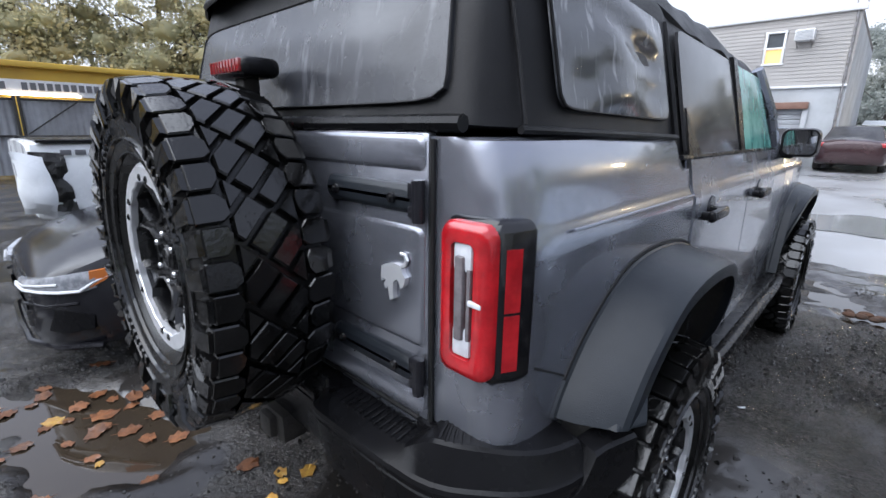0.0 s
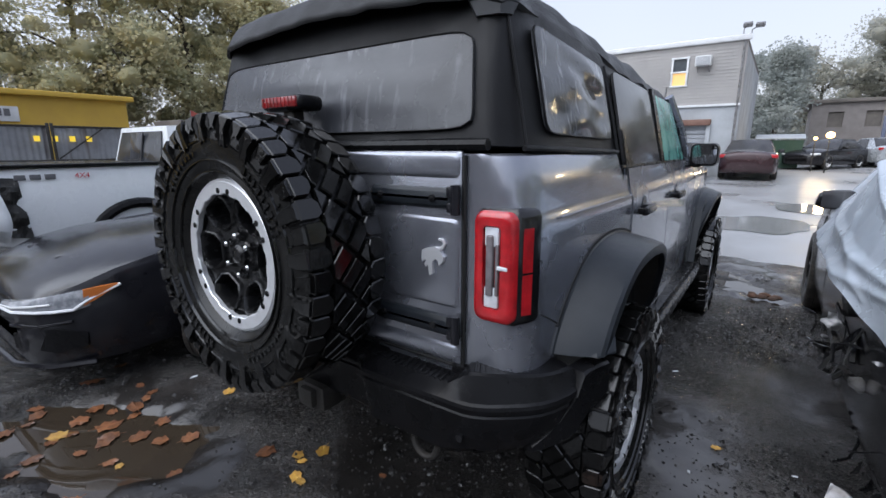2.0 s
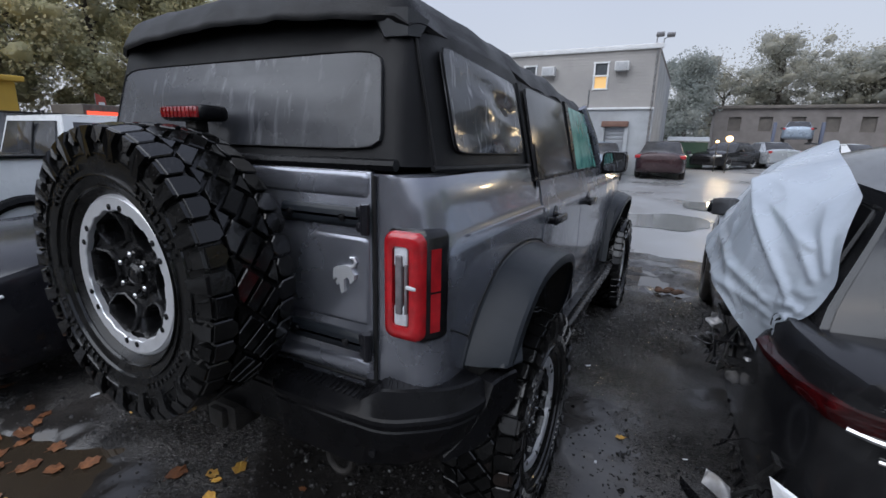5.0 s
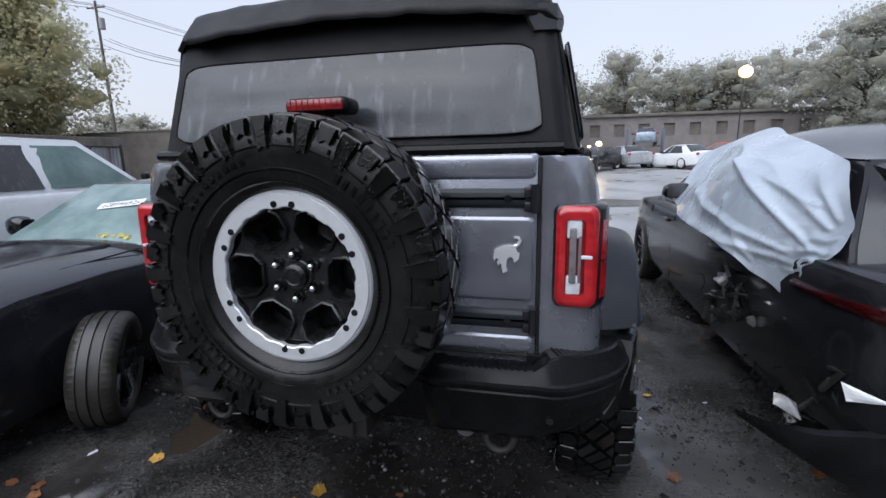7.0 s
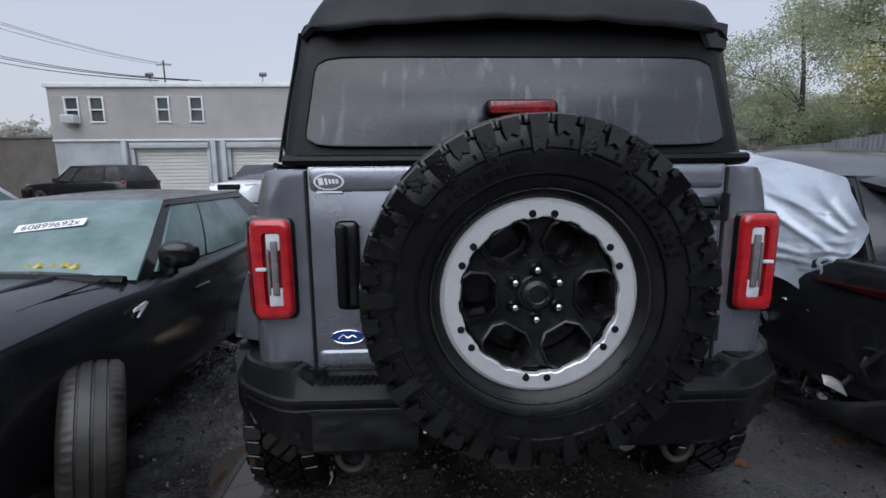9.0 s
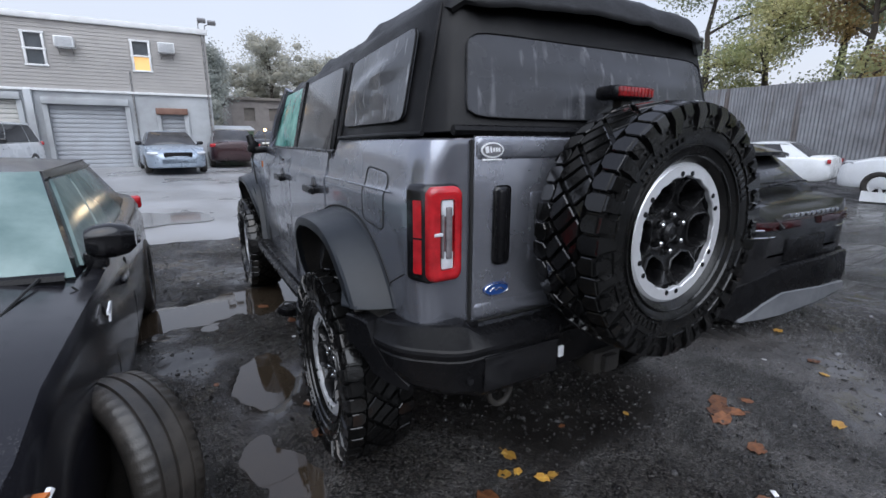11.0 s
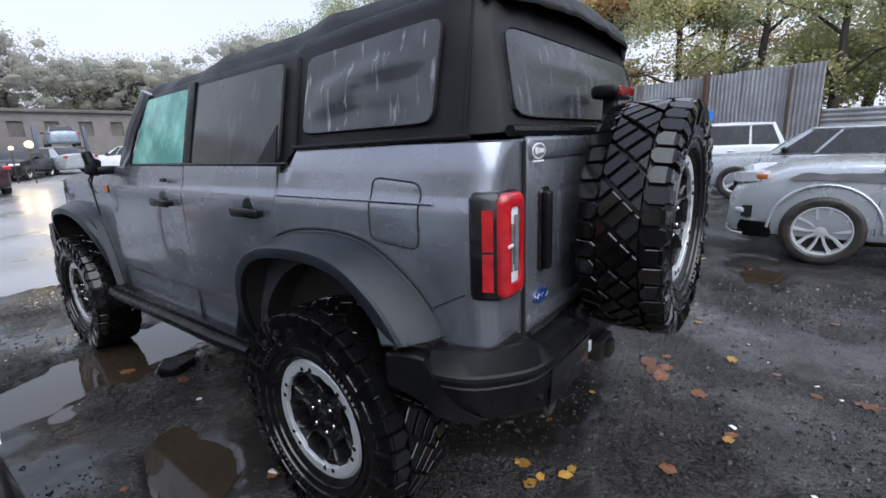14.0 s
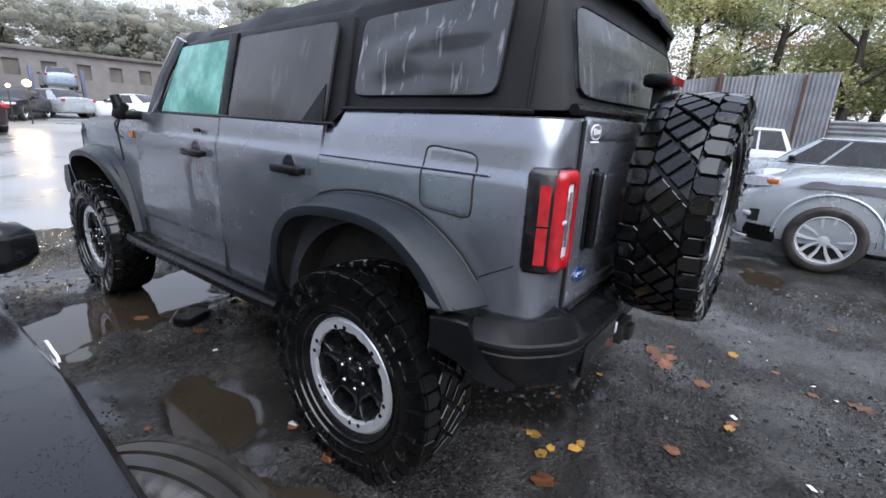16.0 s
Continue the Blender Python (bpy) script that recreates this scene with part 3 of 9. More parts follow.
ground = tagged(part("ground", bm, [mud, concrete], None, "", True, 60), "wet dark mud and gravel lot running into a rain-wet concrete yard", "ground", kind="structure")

water = material("muddy_water", (0.028, 0.021, 0.015), 0.025, 0.0, (0.036, 0.027, 0.018), 3, spec=0.6, bump=0.012, bump_scale=14)
for i, (cx, cy, rx, ry, a) in enumerate(POOLS):
    bm = B()
    bmesh.ops.create_circle(bm, cap_ends=True, segments=40, radius=1.0, matrix=Matrix.Translation((cx, cy, -0.020 - 0.0012 * i)) @ Euler((0, 0, radians(a))).to_matrix().to_4x4() @ Matrix.Diagonal((rx * 1.9 + 0.12, ry * 1.9 + 0.12, 1, 1)))
    tagged(part("puddle", bm, water), "shallow brown puddle on the muddy ground", "puddle", "puddles", "structure")
thin_water = material("thin_rain_film", (0.16, 0.16, 0.16), 0.05, 0.0, (0.2, 0.2, 0.2), 1.5, rough2=0.1, bump=0.01, bump_scale=14)
# standing water on the concrete
for cx, cy, rx, ry in ((1.15, 9.3, 0.9, 1.0), (-2.2, 8.2, 1.0, 0.8), (2.6, 12.0, 1.3, 0.8)):
    bm = B()
    pts = []
    for k in range(48):
        t = 2 * math.pi * k / 48
        r = 1 + 0.35 * noise.noise(Vector((math.cos(t) * 1.6, math.sin(t) * 1.6, cx * 3)))
        x, y = cx + rx * r * math.cos(t), cy + ry * r * math.sin(t)
        pts.append(bm.verts.new((x, y, slope(cy) + 0.022 * (y - cy) + 0.026)))
    bm.faces.new(pts)
    tagged(part("puddle", bm, thin_water), "thin rain puddle mirroring the sky on concrete", "puddle", "puddles", "structure")

# loose gravel round the vehicles
rng = random.Random(4)
bm = B()
for k in range(56000):
    x, y = rng.uniform(-2.4, 3.6), rng.uniform(-1.8, 5.4)
    if pool_at(x, y) > 0.12 or noise.noise(Vector((x * 0.8, y * 0.8, 3))) + rng.uniform(-0.3, 0.3) < 0.02:
        continue
    r = rng.uniform(0.003, 0.009) if k % 11 else rng.uniform(0.009, 0.019)
    z = ground_z(x, y)
    ring = [(x + r * rng.uniform(0.7, 1.3) * math.cos(a), y + r * rng.uniform(0.7, 1.3) * math.sin(a), z - 0.002) for a in (0.3, 1.6, 2.9, 4.4, 5.4)]
    vs = [bm.verts.new(p) for p in ring]
    tilt = rng.uniform(-0.4, 0.4)
    up = [bm.verts.new((x + (p[0] - x) * 0.6, y + (p[1] - y) * 0.6, z + r * 0.6 + (p[0] - x) * tilt)) for p in ring]
    for i in range(5):
        bm.faces.new((vs[i], vs[(i + 1) % 5], up[(i + 1) % 5], up[i]))
    bm.faces.new(up)
tagged(part("gravel", bm, M["stone"], smooth=False), "loose wet gravel and grit scattered over the mud", "gravel", kind="stuff")


# ---- the grey off-road truck ----
TR, TW = 0.462, 0.284


def tread_block(bm, poly, r0, r1f, turns):
    """A tread block: poly of (share of a pitch, across), turned to its pitch."""
    cu = sum(p[0] for p in poly) / len(poly)
    cx = sum(p[1] for p in poly) / len(poly)
    rings = []
    for su, sx, drop in ((1.0, 1.0, None), (0.96, 0.97, 0.0035), (0.86, 0.90, 0.0)):
        ring = []
        for u, x in poly:
            uu, xx = cu + (u - cu) * su, cx + (x - cx) * sx
            a = (uu + turns[0]) * turns[1]
            r1 = r0 if drop is None else r1f(xx) - drop
            ring.append(bm.verts.new((xx, r1 * math.cos(a), r1 * math.sin(a))))
        rings.append(ring)
    n = len(poly)
    for lo, hi in zip(rings, rings[1:]):
        for i in range(n):
            bm.faces.new((lo[i], lo[(i + 1) % n], hi[(i + 1) % n], hi[i]))
    bm.faces.new(rings[-1])


def clip_poly(poly, inside):
    """Keeps the part of a flat polygon where inside(p) >= 0 (inside must be linear)."""
    out = []
    for p, q in zip(poly, poly[1:] + poly[:1]):
        a, b = inside(p), inside(q)
        if a >= 0:
            out.append(p)
        if a * b < 0:
            f = a / (a - b)
            out.append((p[0] + (q[0] - p[0]) * f, p[1] + (q[1] - p[1]) * f))
    return out


def mud_tyre(r=TR, w=TW):
    bm = B()
    h = w / 2
    prof = [(0.215, -h * 0.50), (0.256, -h * 0.74), (0.268, -h * 0.84), (0.30, -h * 0.945), (0.345, -h * 1.0), (0.395, -h * 0.98), (r - 0.035, -h * 0.92), (r - 0.024, -h * 0.74), (r - 0.018, 0),
            (r - 0.024, h * 0.74), (r - 0.035, h * 0.92), (0.395, h * 0.98), (0.345, h * 1.0), (0.30, h * 0.945), (0.268, h * 0.84), (0.256, h * 0.74), (0.215, h * 0.50)]
    lathe(bm, prof, 84)
    for f in bm.faces:
        f.material_index = 1
    n = 21
    pitch = 2 * math.pi / n

    def crown(x):
        return r - 0.012 * (abs(x) / h) ** 3
    for k in range(n):
        t = (k, pitch)
        for side in (-1, 1):
            o = 0.18 if side > 0 else 0.62
            # shoulder lugs, long and short in turn, with a stepped inner end
            tread_block(bm, [(o + 0.02, side * h * 0.60), (o + 0.02, side * h * 0.985), (o + 0.485, side * h * 0.985), (o + 0.485, side * h * 0.62), (o + 0.36, side * h * 0.50), (o + 0.12, side * h * 0.48)], r - 0.03, crown, t)
            tread_block(bm, [(o + 0.52, side * h * 0.64), (o + 0.52, side * h * 0.93), (o + 0.985, side * h * 0.93), (o + 0.985, side * h * 0.58), (o + 0.86, side * h * 0.51), (o + 0.66, side * h * 0.53)], r - 0.03, crown, t)
        # slanted ribs between the shoulders, cut across into blocks
        marks = (-0.52, -0.17, 0.10, 0.40, 0.70, 1.02)
        for i, (a0, a1) in enumerate(zip(marks, marks[1:])):
            poly = [(0.0, 0.0), (1.0, 0.0), (1.0, 1.0), (0.0, 1.0)]
            g = 0.022 if i % 2 else 0.034
            poly = clip_poly(poly, lambda p: p[0] - (a0 + 0.5 * (1 - p[1]) + g))
            poly = clip_poly(poly, lambda p: (a1 + 0.5 * (1 - p[1]) - g) - p[0]) if len(poly) > 2 else []
            poly = clip_poly(poly, lambda p: p[1] - 0.05) if len(poly) > 2 else []
            poly = clip_poly(poly, lambda p: 0.94 - p[1]) if len(poly) > 2 else []
            if len(poly) < 3:
                continue
            tread_block(bm, [(v + 0.92 * u, h * (-0.485 + 0.97 * u)) for u, v in poly], r - 0.022, crown, t)
    # side biters running down the shoulder
    for k in range(n):
        for side in (-1, 1):
            o = 0.18 if side > 0 else 0.62
            for u0, u1, long, out in ((0.05, 0.44, 0.078, 0.021), (0.56, 0.94, 0.036, 0.016)):
                lo, hi = [], []
                for u, rr, xx, f in ((u0 + 0.05, r - 0.022 - long, 0.99, 0.35), ((u0 + u1) / 2, r - 0.014 - long, 0.99, 0.35), (u1 - 0.05, r - 0.026 - long, 0.99, 0.35), (u1, r - 0.045, 0.965, 1.0), (u1, r - 0.014, 0.93, 0.7), (u0, r - 0.014, 0.93, 0.7), (u0, r - 0.045, 0.965, 1.0)):
                    ang = (k + o + u) * pitch
                    lo.append(bm.verts.new((side * h * xx * 0.97, rr * math.cos(ang), rr * math.sin(ang))))
                    um = (u0 + u1) / 2
                    ang = (k + o + um + (u - um) * 0.84) * pitch
                    hi.append(bm.verts.new((side * (h * xx + out * f), rr * math.cos(ang), rr * math.sin(ang))))
                for i in range(7):
                    bm.faces.new((lo[i], lo[(i + 1) % 7], hi[(i + 1) % 7], hi[i]))
                bm.faces.new(hi)
    # raised bars and rings moulded in the sidewall
    for side in (-1, 1):
        for rr, up in ((0.278, 0.905), (0.312, 0.985), (0.372, 1.0)):
            x0 = side * h * up
            lathe(bm, [(rr - 0.004, x0 - side * 0.004), (rr - 0.001, x0 + side * 0.004), (rr + 0.002, x0 + side * 0.004), (rr + 0.005, x0 - side * 0.004)], 84)
        for a0, cnt, r0, r1 in ((200, 12, 0.324, 0.354), (20, 9, 0.324, 0.354), (105, 9, 0.330, 0.348), (290, 10, 0.330, 0.348)):
            for i in range(cnt):
                a = radians(a0 + i * 4.6)
                w2 = radians(1.0 + 0.5 * ((i * 7) % 3) / 2)
                lo = [bm.verts.new((side * (h - 0.004), rr * math.cos(aa), rr * math.sin(aa))) for rr, aa in ((r0, a - w2), (r0, a + w2), (r1, a + w2), (r1, a - w2))]
                hi = [bm.verts.new((side * (h + 0.005), rr * math.cos(aa), rr * math.sin(aa))) for rr, aa in ((r0 + 0.002, a - w2 * 0.8), (r0 + 0.002, a + w2 * 0.8), (r1 - 0.002, a + w2 * 0.8), (r1 - 0.002, a - w2 * 0.8))]
                for q in range(4):
                    bm.faces.new((lo[q], lo[(q + 1) % 4], hi[(q + 1) % 4], hi[q]))
                bm.faces.new(hi)
        # small wear marks round the shoulder
        for k in range(42):
            a = 2 * math.pi * (k + 0.5) / 42
            lo, hi = [], []
            for rr, aa in ((0.381, -0.6), (0.381, 0.5), (0.394, 0.9), (0.394, -0.2)):
                lo.append(bm.verts.new((side * (h * 0.975), rr * math.cos(a + radians(aa)), rr * math.sin(a + radians(aa)))))
                hi.append(bm.verts.new((side * (h * 0.985 + 0.006), rr * math.cos(a + radians(aa * 0.7)), rr * math.sin(a + radians(aa * 0.7)))))
            for q in range(4):
                bm.faces.new((lo[q], lo[(q + 1) % 4], hi[(q + 1) % 4], hi[q]))
            bm.faces.new(hi)
    return bm


def beadlock_ring():
    bm = B()
    seg = 144
    x0, x1 = 0.092, 0.112
    rings = []
    for k in range(seg):
        a = 2 * math.pi * k / seg
        inner = 0.2040 + 0.0022 * (1 if math.sin(18 * a) > 0 else -1)
        prof = [(inner, x0), (inner, x1 - 0.003), (inner + 0.003, x1), (0.2425, x1), (0.2465, x1 - 0.004), (0.2485, x1 - 0.004), (0.2545, x1 - 0.010), (0.2545, x0)]
        rings.append([(h, r * math.cos(a), r * math.sin(a)) for r, h in prof])
    loft(bm, rings + rings[:1], True, False)
    bmesh.ops.remove_doubles(bm, verts=bm.verts, dist=1e-5)
    return bm


def wheel_rim():
    bm = B()
    lathe(bm, [(0.216, -0.12), (0.205, -0.11), (0.193, -0.02), (0.197, 0.06), (0.2035, 0.092)], 60)
    lathe(bm, [(0.001, 0.0), (0.19, -0.02)], 40)
    # six broad arms between openings with raised frames
    hole = [(0.110, 0.028), (0.130, 0.053), (0.172, 0.059), (0.194, 0.044), (0.194, -0.044), (0.172, -0.059), (0.130, -0.053), (0.110, -0.028)]
    edge = [(0.070, 30), (0.135, 30), (0.190, 30), (0.2045, 16), (0.2045, -16), (0.190, -30), (0.135, -30), (0.070, -30)]
    for k in range(6):
        a = 2 * math.pi * k / 6
        ca, sa = math.cos(a), math.sin(a)

        def at(p, q, lift):
            rr = math.hypot(p, q)
            return (0.058 + 0.028 * max(0.0, (rr - 0.09) / 0.115) + lift, p * ca - q * sa, p * sa + q * ca)

        def grown(f):
            return [(0.153 + (p - 0.153) * f, q * f) for p, q in hole]
        rows = [[at(r * math.cos(radians(d)), r * math.sin(radians(d)), 0.0) for r, d in edge]]
        for f, lift in ((1.24, 0.0), (1.17, 0.011), (1.07, 0.014), (1.00, 0.006), (0.95, -0.014), (0.92, -0.060)):
            rows.append([at(p, q, lift) for p, q in grown(f)])
        loft(bm, rows, True, False)
    for k in range(6):
        a = 2 * math.pi * (k + 0.5) / 6
        # web at the outer end of each arm
        loft(bm, [[(0.060 + 0.02 * i, r * math.cos(a + radians(d)), r * math.sin(a + radians(d))) for r, d in ((0.186, -5), (0.2045, -15), (0.2045, 15), (0.186, 5))] for i in (0, 1)])
        lathe(bm, [(0.0135, 0.058), (0.017, 0.069), (0.020, 0.058)], 12, Matrix.Translation((0, 0.066 * math.cos(a), 0.066 * math.sin(a))))
    lathe(bm, [(0.001, 0.066), (0.045, 0.066), (0.050, 0.062), (0.052, 0.058), (0.085, 0.057), (0.085, 0.0)], 36)
    bmesh.ops.remove_doubles(bm, verts=bm.verts, dist=1e-5)
    return bm


def hub_cap():
    bm = B()
    lathe(bm, [(0.001, 0.084), (0.028, 0.083), (0.036, 0.078), (0.038, 0.06)], 28)
    lathe(bm, [(0.022, 0.0845), (0.025, 0.0865), (0.028, 0.0835)], 28)
    return bm


def lug_nut():
    bm = B()
    cyl(bm, (0.055, 0, 0), (0.086, 0, 0), 0.0105, 0.009, 6)
    ball(bm, (0.086, 0, 0), 0.009, (0.7, 1, 1), 10)
    return bm


def ring_bolt():
    bm = B()
    cyl(bm, (0.105, 0, 0), (0.114, 0, 0), 0.0100, 0.0095, 12)
    cyl(bm, (0.113, 0, 0), (0.1165, 0, 0), 0.005, 0.004, 6)
    return bm


WHEEL = {}


def truck_wheel(parent, m, name="wheel", label=""):
    w = new(name)
    w.parent, w.matrix_basis = parent, m
    w.empty_display_size = 0.1
    if label:
        w["label"] = label
    if not WHEEL:
        for key, bm, mat in (("tyre", mud_tyre(), [M["rubber"], M["rubber_side"]]), ("rim", wheel_rim(), M["rim"]), ("beadlock_ring", beadlock_ring(), M["ring"]), ("hub_cap", hub_cap(), M["rim"]),
                             ("lug_nut", lug_nut(), M["chrome"]), ("bolt", ring_bolt(), M["black_gloss"])):
            ob = part(key, bm, mat, None, "", True, 30)
            WHEEL[key] = ob.data
            bpy.data.objects.remove(ob)
    share("tyre", WHEEL["tyre"], w, Matrix(), "black mud-terrain tyre with wet lugs")
    share("rim", WHEEL["rim"], w, Matrix(), "gloss black six-spoke rim")
    share("beadlock_ring", WHEEL["beadlock_ring"], w, Matrix(), "silver beadlock ring")
    share("hub_cap", WHEEL["hub_cap"], w, Matrix())
    for k in range(6):
        a = 2 * math.pi * (k + 0.5) / 6
        share("lug_nut", WHEEL["lug_nut"], w, Matrix.Translation((0, 0.066 * math.cos(a), 0.066 * math.sin(a))), "chrome lug nut")
    for k in range(6):
        for s in (-7.3, 7.3):
            a = radians(60 * k + 29 + s)
            share("bolt", WHEEL["bolt"], w, Matrix.Translation((0, 0.2155 * math.cos(a), 0.2155 * math.sin(a))))
    return w


truck = thing("offroad_truck", "grey four-door off-road truck with black soft top and mud tyres", "truck")
RW, FW = (0.908, 0.715, 0.436), (0.885, 3.712, 0.436)


def tub_ring(y, inset=0.0, top=1.505, low=0.56):
    """The body's outline across, at y."""
    half = [(0.0, low), (0.79, low), (0.85, low + 0.03), (0.872, 0.70), (0.876, 0.74), (0.884, 0.76), (0.888, 1.0), (0.888, 1.27), (0.886, 1.30), (0.872, 1.325), (0.866, 1.345),
            (0.858, 1.40), (0.840, top - 0.03), (0.825, top - 0.006), (0.80, top), (0.0, top)]
    pts = [(max(x - inset, 0) if x > 0.5 else x, max(min(z, top), low)) for x, z in half]
    full = pts + [(-x, z) for x, z in pts[-2:0:-1]]
    return [(x, y, z) for x, z in full]


bm = B()
rings = [tub_ring(-0.012, 0.105, 1.505, 0.81), tub_ring(-0.010, 0.075, 1.505, 0.81), tub_ring(0.004, 0.038, 1.505, 0.81), tub_ring(0.03, 0.016, 1.505, 0.81), tub_ring(0.075, 0.003, 1.505, 0.81), tub_ring(0.13, 0, 1.505, 0.81), tub_ring(0.30, 0, 1.505, 0.80), tub_ring(0.5)]
rings += [tub_ring(0.93), tub_ring(0.965, 0, 1.47), tub_ring(1.01, 0, 1.43), tub_ring(1.5, 0, 1.43), tub_ring(2.2, 0, 1.425), tub_ring(2.75, 0.0, 1.415), tub_ring(2.95, 0.004, 1.40)]
rings += [tub_ring(3.1, 0.006, 1.37), tub_ring(3.6, 0.012, 1.345), tub_ring(4.0, 0.03, 1.33), tub_ring(4.24, 0.06, 1.31), tub_ring(4.32, 0.10, 1.27)]
loft(bm, rings)
bmesh.ops.remove_doubles(bm, verts=bm.verts, dist=1e-5)
body = part("body", bm, M["grey_paint"], truck, "dark grey metallic body wet with rain", True, 28)
wells = []
for s in (-1, 1):
    wells += [((s * 0.80, RW[1], 0.50), 0.33, 0.565), ((s * 0.80, FW[1], 0.50), 0.33, 0.575)]
carve(body, wells, M["undercarriage"])

# door skins, standing a little proud
def skin(name, y0, y1, z0, z1, side, label="", cut=None):
    bm = B()
    rows = []
    for i in range(13):
        y = y0 + (y1 - y0) * i / 12
        col = []
        for x, z in ((0.874, 0.60), (0.879, 0.72), (0.882, 0.738), (0.890, 0.757), (0.8925, 0.9), (0.8925, 1.1), (0.8925, 1.27), (0.8905, 1.296), (0.878, 1.323), (0.872, 1.345), (0.864, 1.39), (0.856, 1.425)):
            zz = z0 + (z - 0.60) * (z1 - z0) / (1.425 - 0.60)
            # the rear edge follows the wheel arch low down
            yy = y
            if cut and zz < cut[1]:
                yy = max(y, cut[0] + (cut[1] - zz) * cut[2])
            dent = 0.0
            if side < 0 and 1.9 < yy < 2.5:
                dent = -0.018 * math.exp(-((yy - 2.13) / 0.07) ** 2 - ((zz - 1.03) / 0.13) ** 2) - 0.012 * math.exp(-((yy - 2.03) / 0.1) ** 2 - ((zz - 0.86) / 0.1) ** 2)
            col.append((side * (x + dent), yy, zz))
        rows.append(col)
    g = [[bm.verts.new(p) for p in r] for r in rows]
    for a, b in zip(g, g[1:]):
        for i in range(len(a) - 1):
            bm.faces.new((a[i], b[i], b[i + 1], a[i + 1]))
    bmesh.ops.subdivide_edges(bm, edges=bm.edges[:], cuts=1, use_grid_fill=True) if side < 0 else None
    inner = bmesh.ops.extrude_face_region(bm, geom=bm.faces[:])
    for v in inner["geom"]:
        if isinstance(v, bmesh.types.BMVert):
            v.co.x -= side * 0.02
    return part(name, bm, M["grey_paint"], truck, label, True, 28)


for s in (-1, 1):
    skin("rear_door", 1.045, 1.895, 0.60, 1.428, s, "rear door", (1.07, 1.10, 0.72))
    skin("front_door", 1.907, 2.955, 0.60, 1.425, s, "dented front door" if s < 0 else "front door")
    for pts in ([(1.90, 0.6), (1.90, 1.43)], [(2.961, 0.6), (2.961, 1.41)], [(1.42, 0.61), (1.26, 0.83), (1.075, 1.09), (1.038, 1.15), (1.038, 1.43)]):
        bm = B()
        tube(bm, [(s * (0.881 if z < 1.3 else 0.881 - (z - 1.3) * 0.24), y, z) for y, z in pts], 0.0075, 6)
        part("door_seal", bm, M["seam"], truck)
    # character line along the shoulder
    bm = B()
    tube(bm, [(s * 0.8865, 0.19, 1.316), (s * 0.8865, 1.03, 1.312)], 0.004, 6)
    part("body_crease", bm, M["grey_paint"], truck)
    # handles
    for y in (1.235, 2.115):
        bm = B()
        box(bm, (s * 0.925, y, 1.228), (0.026, 0.215, 0.042), 0.012, seg=3)
        box(bm, (s * 0.905, y + 0.075, 1.228), (0.05, 0.05, 0.03), 0.006)
        box(bm, (s * 0.905, y - 0.085, 1.228), (0.05, 0.035, 0.03), 0.006)
        h = part("door_handle", bm, M["black_plastic"], truck, "black door handle")
        bm = B()
        cyl(bm, (s * 0.89, y + 0.01, 1.245), (s * 0.897, y + 0.01, 1.245), 0.05, 0.046, 24)
        part("handle_cup", bm, M["dark_paint"], h)
    if s < 0:
        bm = B()
        box(bm, (s * 0.893, 2.09, 1.352), (0.012, 0.075, 0.02), 0.005)
        part("badge", bm, M["black_plastic"], truck)
        bm = B()
        box(bm, (s * 0.89, 3.03, 1.275), (0.012, 0.06, 0.055), 0.006)
        part("side_marker", bm, M["amber"], truck, "orange side marker")

# fuel flap on the left rear quarter
bm = B()
def side_x(z):
    """How far the body's side stands out at height z."""
    pts = ((1.0, 0.888), (1.27, 0.888), (1.30, 0.886), (1.325, 0.872), (1.345, 0.866), (1.40, 0.858), (1.475, 0.840))
    for (z0, x0), (z1, x1) in zip(pts, pts[1:]):
        if z <= z1:
            return x0 + (x1 - x0) * (z - z0) / (z1 - z0)
    return 0.84


rows, edge_pts = [], []
for j in range(25):
    row = []
    for i in range(17):
        u, v = i / 8 - 1, j / 12 - 1
        k = (abs(u) ** 7 + abs(v) ** 7) ** (1 / 7)
        m = max(abs(u), abs(v))
        u, v = (u * m / k, v * m / k) if k else (u, v)
        y, z = 0.36 + 0.1125 * u, 1.278 + 0.108 * v + 0.008 * u
        row.append(bm.verts.new((-side_x(z) - 0.0035 * min(1.0, (1 - m) * 14 + 0.15), y, z)))
    rows.append(row)
for a, b in zip(rows, rows[1:]):
    for i in range(16):
        bm.faces.new((a[i], a[i + 1], b[i + 1], b[i]))
edge = [v.co.copy() for v in rows[0]] + [r[-1].co.copy() for r in rows[1:]] + [v.co.copy() for v in rows[-1][-2::-1]] + [r[0].co.copy() for r in rows[-2:0:-1]]
part("fuel_flap", bm, M["grey_paint"], truck, "closed fuel flap", True, 40)
bm = B()
tube(bm, edge + edge[:1], 0.0036, 5)
part("fuel_flap_gap", bm, M["seam"], truck)

# tailgate
bm = B()
box(bm, (0, -0.010, 1.182), (1.334, 0.03, 0.664), 0.010)
tailgate = part("tailgate", bm, M["grey_paint"], truck, "side-hinged tailgate with raised panels", True, 40)
